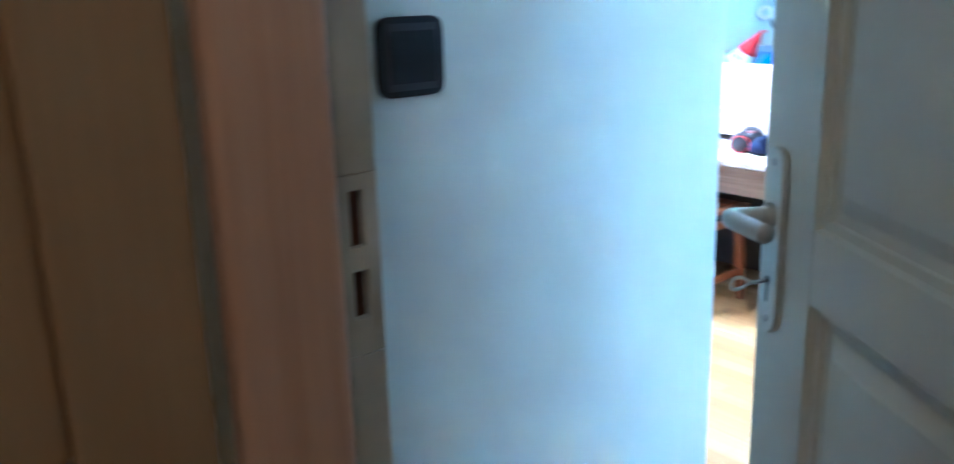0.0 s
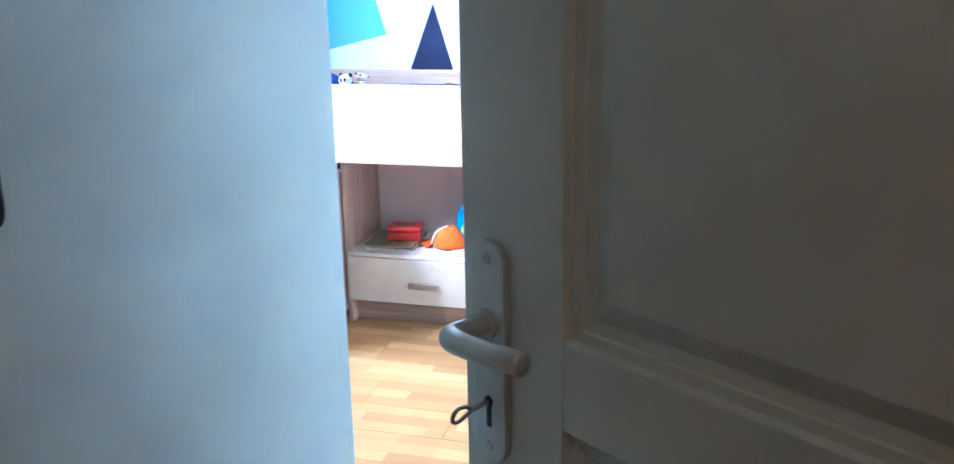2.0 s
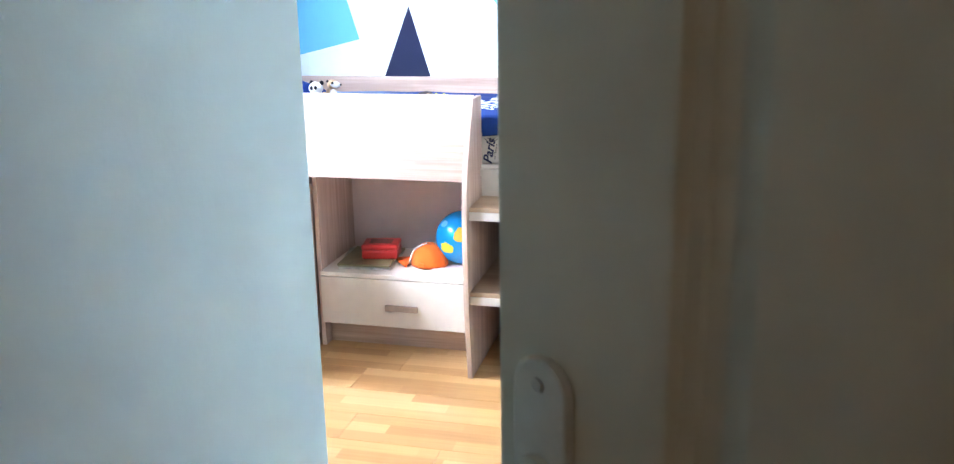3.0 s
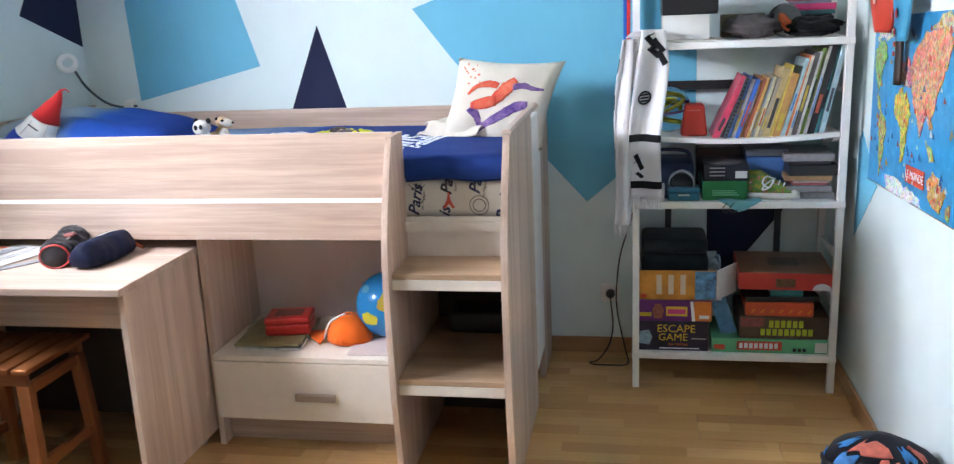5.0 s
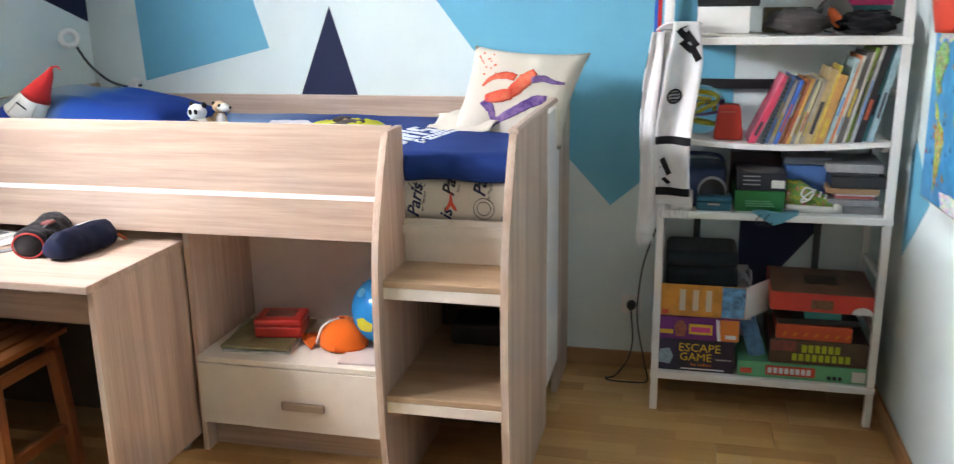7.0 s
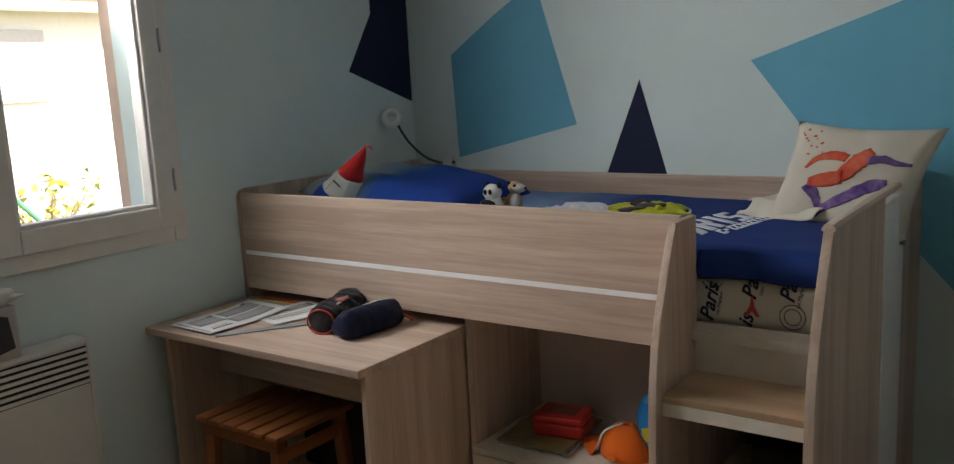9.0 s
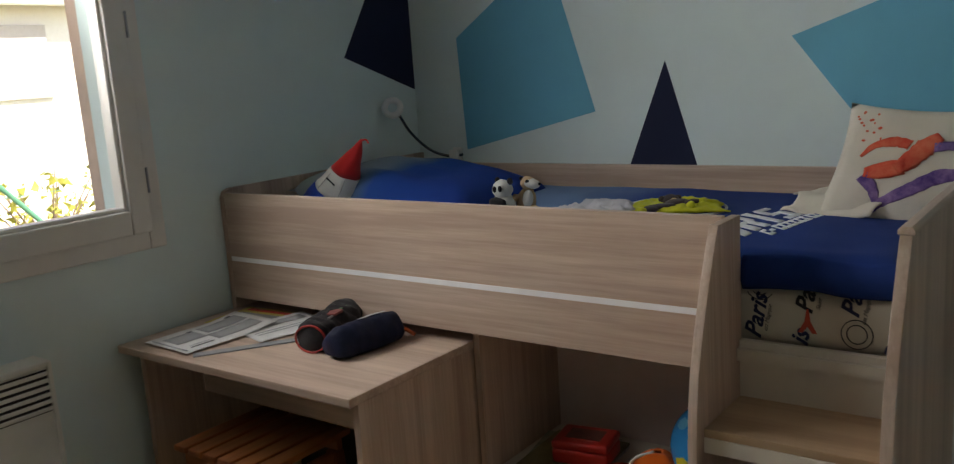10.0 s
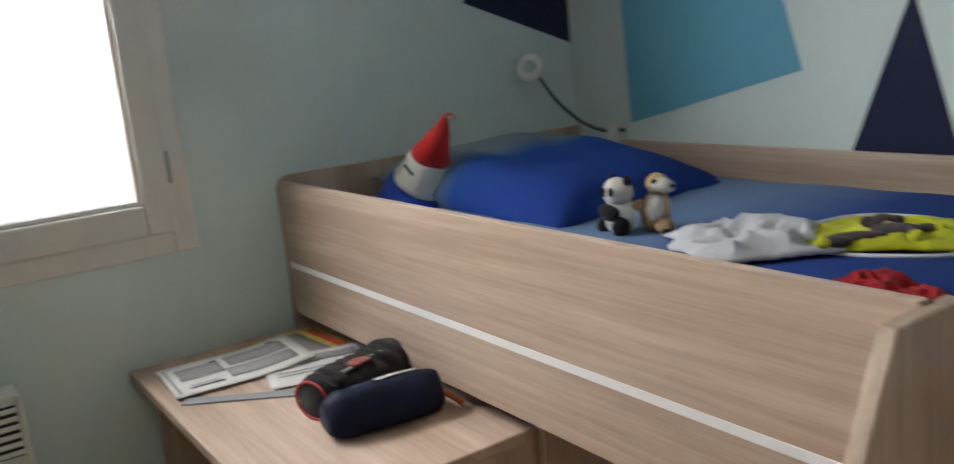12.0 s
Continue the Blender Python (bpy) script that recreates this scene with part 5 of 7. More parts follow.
def open_box():
    b = thing("toy_box", pose(2.593, -0.20, 0.3565), "orange and white cardboard toy box without a lid", "box")
    w, d, h = 0.31, 0.28, 0.118
    ORC = plain("orange_card", (0.60, 0.25, 0.03), 0.45, vary=0.35, scale=25)
    part("front_wall", box((-w / 2, -d / 2, 0), (w / 2 - 0.02, -d / 2 + 0.003, h), 0.001), ORC, b, "orange printed front")
    for nm, lo, hi in (("side_wall", (-w / 2, -d / 2 + 0.0035, 0), (-w / 2 + 0.003, d / 2, h)), ("back_wall", (-w / 2 + 0.0035, d / 2 - 0.003, 0), (w / 2, d / 2, h)), ("bottom", (-w / 2 + 0.0035, -d / 2 + 0.0035, 0), (w / 2, d / 2 - 0.0035, 0.003))):
        part(nm, box(lo, hi, 0.0005), CARDW, b)
    bm = box((0, 0, 0), (0.145, 0.003, h), 0.0005)
    bm.transform(pose(w / 2 - 0.0185, -d / 2 + 0.001, 0, 0, 0, 55))
    part("end_wall", bm, CARDW, b, "white card end")
    for k in range(3):
        part("print", box((-0.09 + k * 0.045, -d / 2 - 0.001, 0.022), (-0.07 + k * 0.045, -d / 2 + 0.0005, 0.10)), plain("pale_text_print_%d" % k, (0.62, 0.52, 0.38), 0.6), b)
    part("print", box((0.055, -d / 2 - 0.001, 0.003), (0.133, -d / 2 + 0.0005, h - 0.003)), plain("blue_orange_print", (0.10, 0.28, 0.50), 0.5, vary=0.9, scale=45), b, "blue picture panel")
    part("print", box((-0.148, -d / 2 - 0.001, 0.008), (-0.128, -d / 2 + 0.0005, 0.022)), REDINK, b)


open_box()
bag = thing("console_bag", pose(2.575, -0.20, 0.362), "black zipped nylon bag standing in the toy box", "bag")
NYLON = cloth("black_nylon", (0.010, 0.016, 0.020), 0.3)
part("bag_body", box((-0.125, -0.105, 0), (0.125, 0.105, 0.165), 0.03, 3), NYLON, bag, "", True)
part("bag_flap", box((-0.128, -0.11, 0.167), (0.122, 0.108, 0.225), 0.024, 3), NYLON, bag, "", True)
solo("grey_cable_bundle", tube([(2.72 + 0.03 * math.cos(u), -0.18 + 0.05 * math.sin(u), 0.45 + 0.02 * math.sin(u * 3) + u * 0.002) for u in np.linspace(0, 12, 60)], 0.006, 6), GREYPLASTIC, "grey cable bundle lying in the toy box", "cable", "", None, True)


def ex_green(b, w, d, h):
    front_patch(b, d, -0.12, 0.045, 0.013, 0.048, REDINK, "red title bar")
    for k in range(8):
        front_patch(b, d, -0.112 + k * 0.0185, -0.099 + k * 0.0185, 0.020, 0.041, WHITEINK)
    front_patch(b, d, -0.205, -0.165, 0.014, 0.032, REDINK)
    front_patch(b, d, 0.165, 0.208, 0.008, 0.046, CARDW)
    for k in range(3):
        front_patch(b, d, 0.085 + k * 0.018, 0.097 + k * 0.018, 0.010, 0.022, INK)


card_box("board_game", (2.712, -0.352, 0.151), (3.142, -0.10, 0.209), plain("mint_green_card", (0.10, 0.40, 0.20), 0.4, vary=0.1), "long mint green board game box with red bar", extra=ex_green, group=GAMES)


def ex_brown(b, w, d, h):
    for z0, z1, x0, x1 in ((0.046, 0.074, -0.055, 0.075), (0.014, 0.040, -0.085, 0.11)):
        n = 6 if z0 > 0.03 else 9
        for k in range(n):
            a = x0 + (x1 - x0) * k / n
            front_patch(b, d, a, a + (x1 - x0) / n * 0.72, z0, z1, LIMEINK)
    front_patch(b, d, -w / 2 + 0.004, -0.075, 0.048, h - 0.003, plain("red_brown_print", (0.24, 0.06, 0.05), 0.6, vary=0.4, scale=60))


card_box("board_game", (2.815, -0.350, 0.2095), (3.140, -0.09, 0.298), plain("brown_card", (0.085, 0.05, 0.028), 0.45, vary=0.5, scale=16), "brown board game box with lime title blocks", extra=ex_brown, group=GAMES)


def ex_orange(b, w, d, h):
    for k in range(7):
        x = -w / 2 + 0.02 + k * 0.034
        part("print", prism([(x, 0.012), (x + 0.010, 0.012), (x + 0.020, h * 0.5), (x + 0.010, h * 0.5)], 1, -d / 2 + 0.0005, -d / 2 - 0.0010), ORANGEINK, b)


card_box("board_game", (2.838, -0.345, 0.2985), (3.085, -0.11, 0.352), plain("vermilion_card", (0.56, 0.075, 0.022), 0.4, vary=0.12), "vermilion board game box with slanted stripes", extra=ex_orange, group=GAMES, rz=-2)
card_box("board_game", (2.83, -0.335, 0.3525), (3.10, -0.10, 0.372), plain("black_card", (0.012, 0.014, 0.014), 0.4, vary=0.3), "flat black game tray on a vermilion box", group=GAMES, rz=3)
card_box("card_game", (2.925, -0.33, 0.3725), (3.045, -0.14, 0.404), plain("teal_card", (0.02, 0.22, 0.21), 0.4, vary=0.1), "small teal card game box", group=GAMES)


def ex_red(b, w, d, h):
    part("lid_picture", box((-w / 2 + 0.004, -d / 2 + 0.004, h - 0.0005), (w / 2 - 0.004, d / 2 - 0.004, h + 0.0012)), plain("wood_brown_print", (0.20, 0.10, 0.055), 0.35, vary=0.25, scale=12), b, "brown lid picture")
    part("lid_badge", box((-0.05, -0.05, h + 0.0014), (0.06, 0.06, h + 0.0022)), plain("dark_brown_print", (0.06, 0.025, 0.015), 0.35, vary=0.4, scale=60), b, "dark lid emblem")
    front_patch(b, d, -0.035, 0.035, 0.012, 0.044, plain("bronze_print", (0.17, 0.08, 0.03), 0.5, vary=0.5, scale=120), "bronze title block")
    part("print", prism([(0.100 + 0.03 - 0.034 * math.cos(u), 0.002 + 0.026 * math.sin(u)) for u in np.linspace(0, math.pi, 12)], 1, -d / 2 + 0.0005, -d / 2 - 0.001), WHITEINK, b, "white half round mark")


card_box("board_game", (2.812, -0.352, 0.4045), (3.150, -0.045, 0.470), plain("red_card", (0.50, 0.035, 0.022), 0.4, vary=0.08), "large red board game box with brown lid", extra=ex_red, group=GAMES, rz=-2)
lf = solo("blue_leaflet", sheet(6, 8, lambda u, v: ((u - 0.5) * 0.06, 0.02 * math.sin(v * 2), v * 0.15), 0.004), plain("blue_leaflet_print", (0.06, 0.20, 0.36), 0.5, vary=0.6, scale=35), "blue leaflet leaning between the game boxes", "leaflet", "", pose(2.782, -0.30, 0.2095, -10, -18, 0))

# second board
Z2 = 0.7485


def boombox():
    b = thing("cd_radio", pose(2.525, -0.20, Z2), "blue and silver portable radio with round speakers", "radio")
    BL = plain("dark_blue_plastic", (0.012, 0.03, 0.10), 0.3)
    prof = [(-0.115, 0.0), (0.10, 0.0), (0.11, 0.06), (0.09, 0.12), (0.02, 0.148), (-0.07, 0.13), (-0.112, 0.07)]
    part("radio_body", prism(prof, 0, -0.10, 0.115, 0.012), BL, b, "", True)
    for x in (-0.055, 0.068):
        part("speaker", lathe([(0.0, 0.0), (0.040, 0.0), (0.044, 0.012), (0.034, 0.014), (0.030, 0.006), (0.0, 0.005)], 24, m=pose(x, -0.108, 0.062, 84)), BLACK, b, "round black speaker", True)
        rr = [(x + 0.045 * math.cos(u), -0.116, 0.062 + 0.045 * math.sin(u)) for u in np.linspace(0, math.tau, 25)[:-1]]
        part("speaker_ring", tube(rr, 0.005, 6, True), plain("silver_plastic", (0.42, 0.44, 0.48), 0.35, 0.4), b, "silver ring", True)
    part("handle", tube(curve_pts([(-0.09, 0.0, 0.125), (-0.08, 0.0, 0.162), (0.0, 0.0, 0.170), (0.09, 0.0, 0.162), (0.105, 0.0, 0.12)]), 0.008, 8), BL, b, "", True)


boombox()
card_box("small_box", (2.455, -0.350, Z2 + 0.0005), (2.530, -0.315, Z2 + 0.062), CARDW, "small white cardboard box", "box")
tin = thing("tin_case", pose(2.600, -0.318, Z2 + 0.0005), "teal blue metal tin case", "tin")
TEALM = plain("teal_tin", (0.025, 0.16, 0.24), 0.35, 0.3)
part("tin_body", box((-0.058, -0.040, 0), (0.058, 0.040, 0.030), 0.008, 3), TEALM, tin)
part("lid", box((-0.059, -0.041, 0.0305), (0.059, 0.041, 0.048), 0.008, 3), TEALM, tin)
part("plate", box((-0.02, -0.0425, 0.020), (0.02, -0.0405, 0.026), 0.0005), METAL, tin)


def ex_gbox(b, w, d, h):
    for k, z in enumerate((0.034, 0.026, 0.018)):
        front_patch(b, d, -0.045, 0.035 + 0.008 * k, z, z + 0.004, plain("pale_green_print_%d" % k, (0.12, 0.42, 0.20), 0.6))


card_box("shoe_box", (2.668, -0.345, Z2 + 0.0005), (2.828, -0.12, Z2 + 0.072), plain("green_card", (0.0, 0.16, 0.035), 0.45, vary=0.06), "plain green cardboard box", "box", ex_gbox)


def ex_bbox(b, w, d, h):
    for k in range(3):
        front_patch(b, d, -0.06, -0.005, 0.018 + k * 0.014, 0.022 + k * 0.014, GREYINK)
    front_patch(b, d, 0.032, 0.074, 0.010, 0.036, CARDW, "white barcode label")
    for k in range(6):
        part("print", box((0.037 + k * 0.006, -d / 2 - 0.0016, 0.018), (0.040 + k * 0.006, -d / 2 - 0.0008, 0.033)), INK, b)


card_box("disc_box", (2.672, -0.340, Z2 + 0.0725), (2.832, -0.14, Z2 + 0.130), plain("black_navy_card", (0.012, 0.014, 0.028), 0.4, vary=0.3), "black and navy cardboard disc box", "box", ex_bbox)
disc = solo("compact_disc", lathe([(0.0085, 0), (0.06, 0), (0.06, 0.0014), (0.0085, 0.0014)], 36), plain("silver_disc", (0.45, 0.46, 0.46), 0.25, 0.3), "silver compact disc lying on a box", "disc", "", pose(2.752, -0.262, Z2 + 0.1306))
card_box("dark_box", (2.66, -0.13, Z2 + 0.0005), (2.84, -0.05, Z2 + 0.165), plain("maroon_card", (0.045, 0.012, 0.010), 0.5, vary=0.3), "dark maroon box behind the disc box", "box")
tub = thing("storage_tub", pose(2.905, -0.17, Z2 + 0.0005), "blue plastic tub with a grey lid", "tub")
bm = box((-0.070, -0.070, 0), (0.070, 0.070, 0.145), 0.010, 3)
for v in bm.verts:
    k = 0.90 + 0.10 * v.co.z / 0.145
    v.co.x *= k
    v.co.y *= k
part("tub_body", bm, plain("cornflower_plastic", (0.07, 0.20, 0.52), 0.35, vary=0.05), tub, "", True)
part("lid", box((-0.076, -0.076, 0.1455), (0.076, 0.076, 0.172), 0.008, 3), plain("grey_lid_plastic", (0.22, 0.25, 0.30), 0.4), tub, "grey lid", True)


def sneaker():
    s = thing("sneaker", pose(2.925, -0.305, Z2 + 0.0005, 0, 0, -6), "green flowered canvas sneaker with white laces", "shoe")
    n, L = 22, 0.185
    def half(t):
        return 0.030 * (0.75 + 0.25 * math.sin(t * math.pi)) * (1 - 0.35 * max(0, t - 0.82) / 0.18) * (1 - 0.25 * max(0, 0.12 - t) / 0.12)
    def strip(prof):
        bm = bmesh.new()
        rows = []
        for i in range(n + 1):
            t = i / n
            rows.append([bm.verts.new((-L / 2 + L * t, half(t) * a, z)) for a, z in prof(t)])
        k = len(rows[0])
        for a, b in zip(rows, rows[1:]):
            for j in range(k):
                bm.faces.new((a[j], a[(j + 1) % k], b[(j + 1) % k], b[j]))
        bm.faces.new(rows[0][::-1])
        bm.faces.new(rows[-1])
        return bm
    part("sole", strip(lambda t: [(-1.05, 0), (1.05, 0), (1.08, 0.024), (-1.08, 0.024)]), plain("white_rubber", (0.70, 0.69, 0.64), 0.5, vary=0.05), s, "white rubber sole", True)
    def top(t):
        h = 0.105 if t < 0.25 else 0.105 - (t - 0.25) * 0.115
        h = max(0.034, h if t < 0.82 else h * (1 - (t - 0.82) * 1.6))
        return [(-1, 0.0245), (1, 0.0245), (0.95, 0.024 + (h - 0.024) * 0.5), (0.62, h * 0.93), (0, h), (-0.62, h * 0.93), (-0.95, 0.024 + (h - 0.024) * 0.5)]
    m, nt, b = mat_new("flowered_canvas")
    f = noise_tex(nt, coords(nt), 55, 2)
    nt.links.new(ramp(nt, f, [(0.34, (0.45, 0.36, 0.03)), (0.44, (0.10, 0.26, 0.05)), (0.56, (0.16, 0.30, 0.06)), (0.64, (0.46, 0.10, 0.05)), (0.72, (0.5, 0.48, 0.42))]), b.inputs["Base Color"])
    b.inputs["Roughness"].default_value = 0.85
    part("upper", strip(top), m, s, "flowered green canvas upper", True)
    part("toe_cap", blob((0.070, 0, 0.022), (0.026, 0.027, 0.026), 0, 0, 1, 16), plain("white_toe_rubber", (0.70, 0.69, 0.64), 0.5), s, "white rubber toe cap", True)
    for k in range(4):
        x = -0.02 + k * 0.018
        part("lace", tube(curve_pts([(x, -0.024, 0.062 - k * 0.004), (x + 0.006, 0, 0.080 - k * 0.007), (x, 0.022, 0.062 - k * 0.004)]), 0.0032, 6), WHITECLOTH, s, "white lace", True)
    for a in (-1, 1):
        part("lace", tube(curve_pts([(0.0, -0.02, 0.076), (-0.028, -0.036, 0.072 + a * 0.014), (-0.040, -0.040, 0.05 + a * 0.012), (-0.016, -0.036, 0.046), (0.0, -0.024, 0.072)]), 0.0032, 6), WHITECLOTH, s, "white lace", True)


sneaker()
rng = random.Random(12)
zz = Z2 + 0.0005
for k, (c, h, w) in enumerate((((0.20, 0.20, 0.21), 0.028, 0.165), ((0.24, 0.25, 0.27), 0.022, 0.16), ((0.45, 0.10, 0.10), 0.009, 0.12), ((0.55, 0.42, 0.42), 0.008, 0.13), ((0.36, 0.22, 0.11), 0.020, 0.165), ((0.012, 0.012, 0.014), 0.040, 0.17), ((0.03, 0.03, 0.035), 0.010, 0.15), ((0.28, 0.28, 0.29), 0.028, 0.175))):
    o = solo("media_case", box((-w / 2, -0.11, 0), (w / 2, 0.11, h - 0.0006), 0.003), plain("case_plastic_%d" % k, c, 0.35, vary=0.25, scale=40), "flat case in a stack on the rack", "case", "stack of flat cases", pose(3.050 + rng.uniform(-0.006, 0.006), -0.22 + rng.uniform(-0.006, 0.01), zz, 0, 0, rng.uniform(-3, 3)))
    zz += h
mask = thing("cloth_mask", pose(2.80, RY0 - 0.0075, Z2), "light blue cloth mask hanging over the shelf edge", "cloth mask")
part("mask_cloth", prism([(-0.075, 0.006), (0.075, 0.004), (0.02, -0.030), (-0.005, -0.038)], 1, 0, -0.003, 0.001), cloth("light_blue_cotton", (0.12, 0.36, 0.46), 0.08), mask)
part("mask_top", sheet(10, 5, lambda u, v: (-0.075 + 0.15 * u, v * 0.05, 0.0045 + 0.003 * math.sin(u * 8)), 0.0025), cloth("light_blue_cotton_top", (0.12, 0.36, 0.46), 0.08), mask, "", True)
for x in (-0.045, -0.02):
    part("ear_loop", tube(curve_pts([(x, -0.004, 0.0), (x - 0.016, -0.006, -0.022), (x - 0.006, -0.006, -0.040), (x + 0.012, -0.005, -0.026)]), 0.0018, 6), BLACK, mask, "black elastic loop", True)

# sagging board: books, case and puzzle ball
def sag(x):
    return 0.9985 - 0.020 * math.sin(max(0, min(1, (x - RX0 - 0.03) / (RX1 - RX0 - 0.06))) * math.pi)


def clear_plastic():
    m, nt, b = mat_new("clear_plastic")
    b.inputs["Transmission Weight"].default_value = 1.0
    b.inputs["Roughness"].default_value, b.inputs["IOR"].default_value = 0.03, 1.12
    return m


CLEAR = clear_plastic()
pz = thing("puzzle_ball", pose(2.545, -0.22, sag(2.545)), "clear plastic maze ball with a yellow track", "puzzle ball")
part("shell", blob((0, 0, 0.086), (0.085, 0.085, 0.085), 0, 0, 1, 24), CLEAR, pz, "clear plastic shell", True)
track = [(0.055 * math.cos(u) * (0.7 + 0.3 * math.sin(u * 0.7)), 0.055 * math.sin(u), 0.086 + 0.045 * math.sin(u * 0.37)) for u in np.linspace(0, 22, 110)]
part("track", tube(track, 0.007, 6), plain("yellow_green_plastic", (0.50, 0.48, 0.03), 0.4), pz, "yellow maze track", True)
part("rim", tube([(0.089 * math.cos(u), 0.089 * math.sin(u), 0.086 + 0.012 * math.sin(u + 1)) for u in np.linspace(0, math.tau, 33)[:-1]], 0.005, 6, True), plain("violet_rim", (0.06, 0.02, 0.08), 0.4), pz, "dark violet rim", True)
rc = thing("red_case", pose(2.636, -0.275, sag(2.636)), "red plastic handheld case standing upright", "case")
bm = box((-0.048, -0.035, 0), (0.048, 0.035, 0.118), 0.012, 3)
for v in bm.verts:
    if v.co.z > 0.06:
        v.co.x *= 1 - 0.30 * ((v.co.z - 0.06) / 0.058)
part("case_body", bm, plain("matt_red_plastic", (0.50, 0.03, 0.012), 0.45, vary=0.05), rc, "", True)
part("slot", box((-0.030, -0.0362, 0.094), (0.022, -0.0345, 0.098), 0.0005), plain("pale_red_slot", (0.50, 0.14, 0.10), 0.5), rc)


def books():
    rng = random.Random(4)
    spec = [((0.52, 0.05, 0.10), 0.020, 0.245), ((0.28, 0.30, 0.30), 0.010, 0.235), ((0.05, 0.07, 0.08), 0.013, 0.23), ((0.10, 0.20, 0.45), 0.009, 0.232), ((0.42, 0.40, 0.36), 0.012, 0.222), ((0.04, 0.13, 0.42), 0.012, 0.222), ((0.46, 0.17, 0.05), 0.010, 0.225), ((0.30, 0.10, 0.05), 0.010, 0.222), ((0.50, 0.30, 0.08), 0.009, 0.225), ((0.32, 0.33, 0.34), 0.012, 0.225), ((0.50, 0.46, 0.28), 0.010, 0.225), ((0.30, 0.26, 0.20), 0.012, 0.222), ((0.40, 0.30, 0.14), 0.022, 0.255), ((0.50, 0.38, 0.06), 0.006, 0.262), ((0.42, 0.22, 0.07), 0.024, 0.235), ((0.30, 0.42, 0.42), 0.013, 0.285), ((0.50, 0.14, 0.05), 0.007, 0.292), ((0.45, 0.42, 0.34), 0.009, 0.29), ((0.10, 0.09, 0.085), 0.016, 0.300), ((0.42, 0.40, 0.36), 0.007, 0.300), ((0.20, 0.30, 0.06), 0.011, 0.312), ((0.34, 0.33, 0.31), 0.009, 0.318), ((0.015, 0.015, 0.017), 0.022, 0.322), ((0.06, 0.34, 0.38), 0.012, 0.325), ((0.28, 0.42, 0.46), 0.016, 0.320)]
    x = 2.698
    n = len(spec)
    for k, (c, w, h) in enumerate(spec):
        w *= 1.13
        c = shade(c, 1.25)
        lean = 20 - 8 * k / n + rng.uniform(-0.8, 0.8)
        lean = lean + (5 if k == 0 else 0)
        d = 0.17 + rng.random() * 0.05
        z = sag(x) + 0.0006 + 0.0
        b = thing("book", pose(x, -0.335 + rng.uniform(-0.006, 0.012), z, 0, lean, 0), "thin coloured book leaning in a full row", "book", "row of books on the rack")
        cm = plain("book_cover_%d" % k, c, 0.4, vary=0.35, scale=30)
        bm = box((0, 0, 0.0005), (0.0016, d, h))
        box((w - 0.0022, 0, 0.0005), (w - 0.0006, d, h), bm=bm)
        box((0.0016, 0, 0.0005), (w - 0.0022, 0.0016, h), bm=bm)
        part("cover", bm, cm, b)
        part("pages", box((0.0018, 0.0018, 0.003), (w - 0.0024, d - 0.003, h - 0.004)), PAPER, b, "cream page block")
        if k in (2,):
            for j in range(14):
                part("binding_ring", box((w * 0.2, -0.002, 0.012 + j * 0.015), (w * 0.8, -0.0004, 0.018 + j * 0.015)), BLACK, b)
        elif w > 0.008:
            lc = rng.choice([(0.6, 0.58, 0.5), (0.05, 0.05, 0.06), (0.55, 0.4, 0.06), (0.5, 0.1, 0.05), (0.1, 0.25, 0.5)])
            z0 = h * rng.uniform(0.1, 0.45)
            part("spine_print", box((w * 0.25, -0.0006, z0), (w * 0.7, 0.0004, z0 + h * rng.uniform(0.2, 0.45))), plain("spine_print_%d" % k, lc, 0.5, vary=0.3, scale=80), b)
        x += w / math.cos(radians(lean)) + 0.0008
    return x


books()

# third board
Z3 = 1.3285
wb = thing("white_box", pose(2.60, -0.24, Z3 + 0.008), "white cardboard box with a black box on it", "box")
part("tray", box((-0.082, -0.10, 0), (0.082, 0.10, 0.085), 0.002), CARDW, wb)
part("tape", box((-0.0835, -0.02, 0.02), (-0.0815, 0.02, 0.085)), GREYINK, wb)
card_box("black_box", (2.515, -0.34, Z3 + 0.0935), (2.71, -0.12, Z3 + 0.16), plain("matt_black_card", (0.010, 0.010, 0.011), 0.5, vary=0.2), "matt black box on a white box", "box")
for k, (a, b, c) in enumerate(((2.47, 2.735, (0.60, 0.58, 0.52)), (2.50, 2.70, (0.55, 0.52, 0.45)))):
    solo("paper_pad", box((a, -0.36, Z3 + 0.0002 + k * 0.0036), (b, -0.12, Z3 + 0.0036 + k * 0.0036), 0.0008), plain("cream_paper_%d" % k, c, 0.8), "thin cream paper pad on the shelf", "paper", "papers on the rack")
solo("green_notebook", box((2.452, -0.35, Z3 + 0.0076), (2.512, -0.2, Z3 + 0.020), 0.002), plain("lime_cover", (0.30, 0.44, 0.08), 0.5), "lime green notebook on cream papers", "notebook")


def crumpled_bag(name, m, r, mat, label, cat, seed):
    bm = blob((0, 0, r[2]), r, 0.38, seed, 3.2, 28)
    for v in bm.verts:
        v.co.z = max(0.0, v.co.z)
    return solo(name, bm, mat, label, cat, "", m, True)


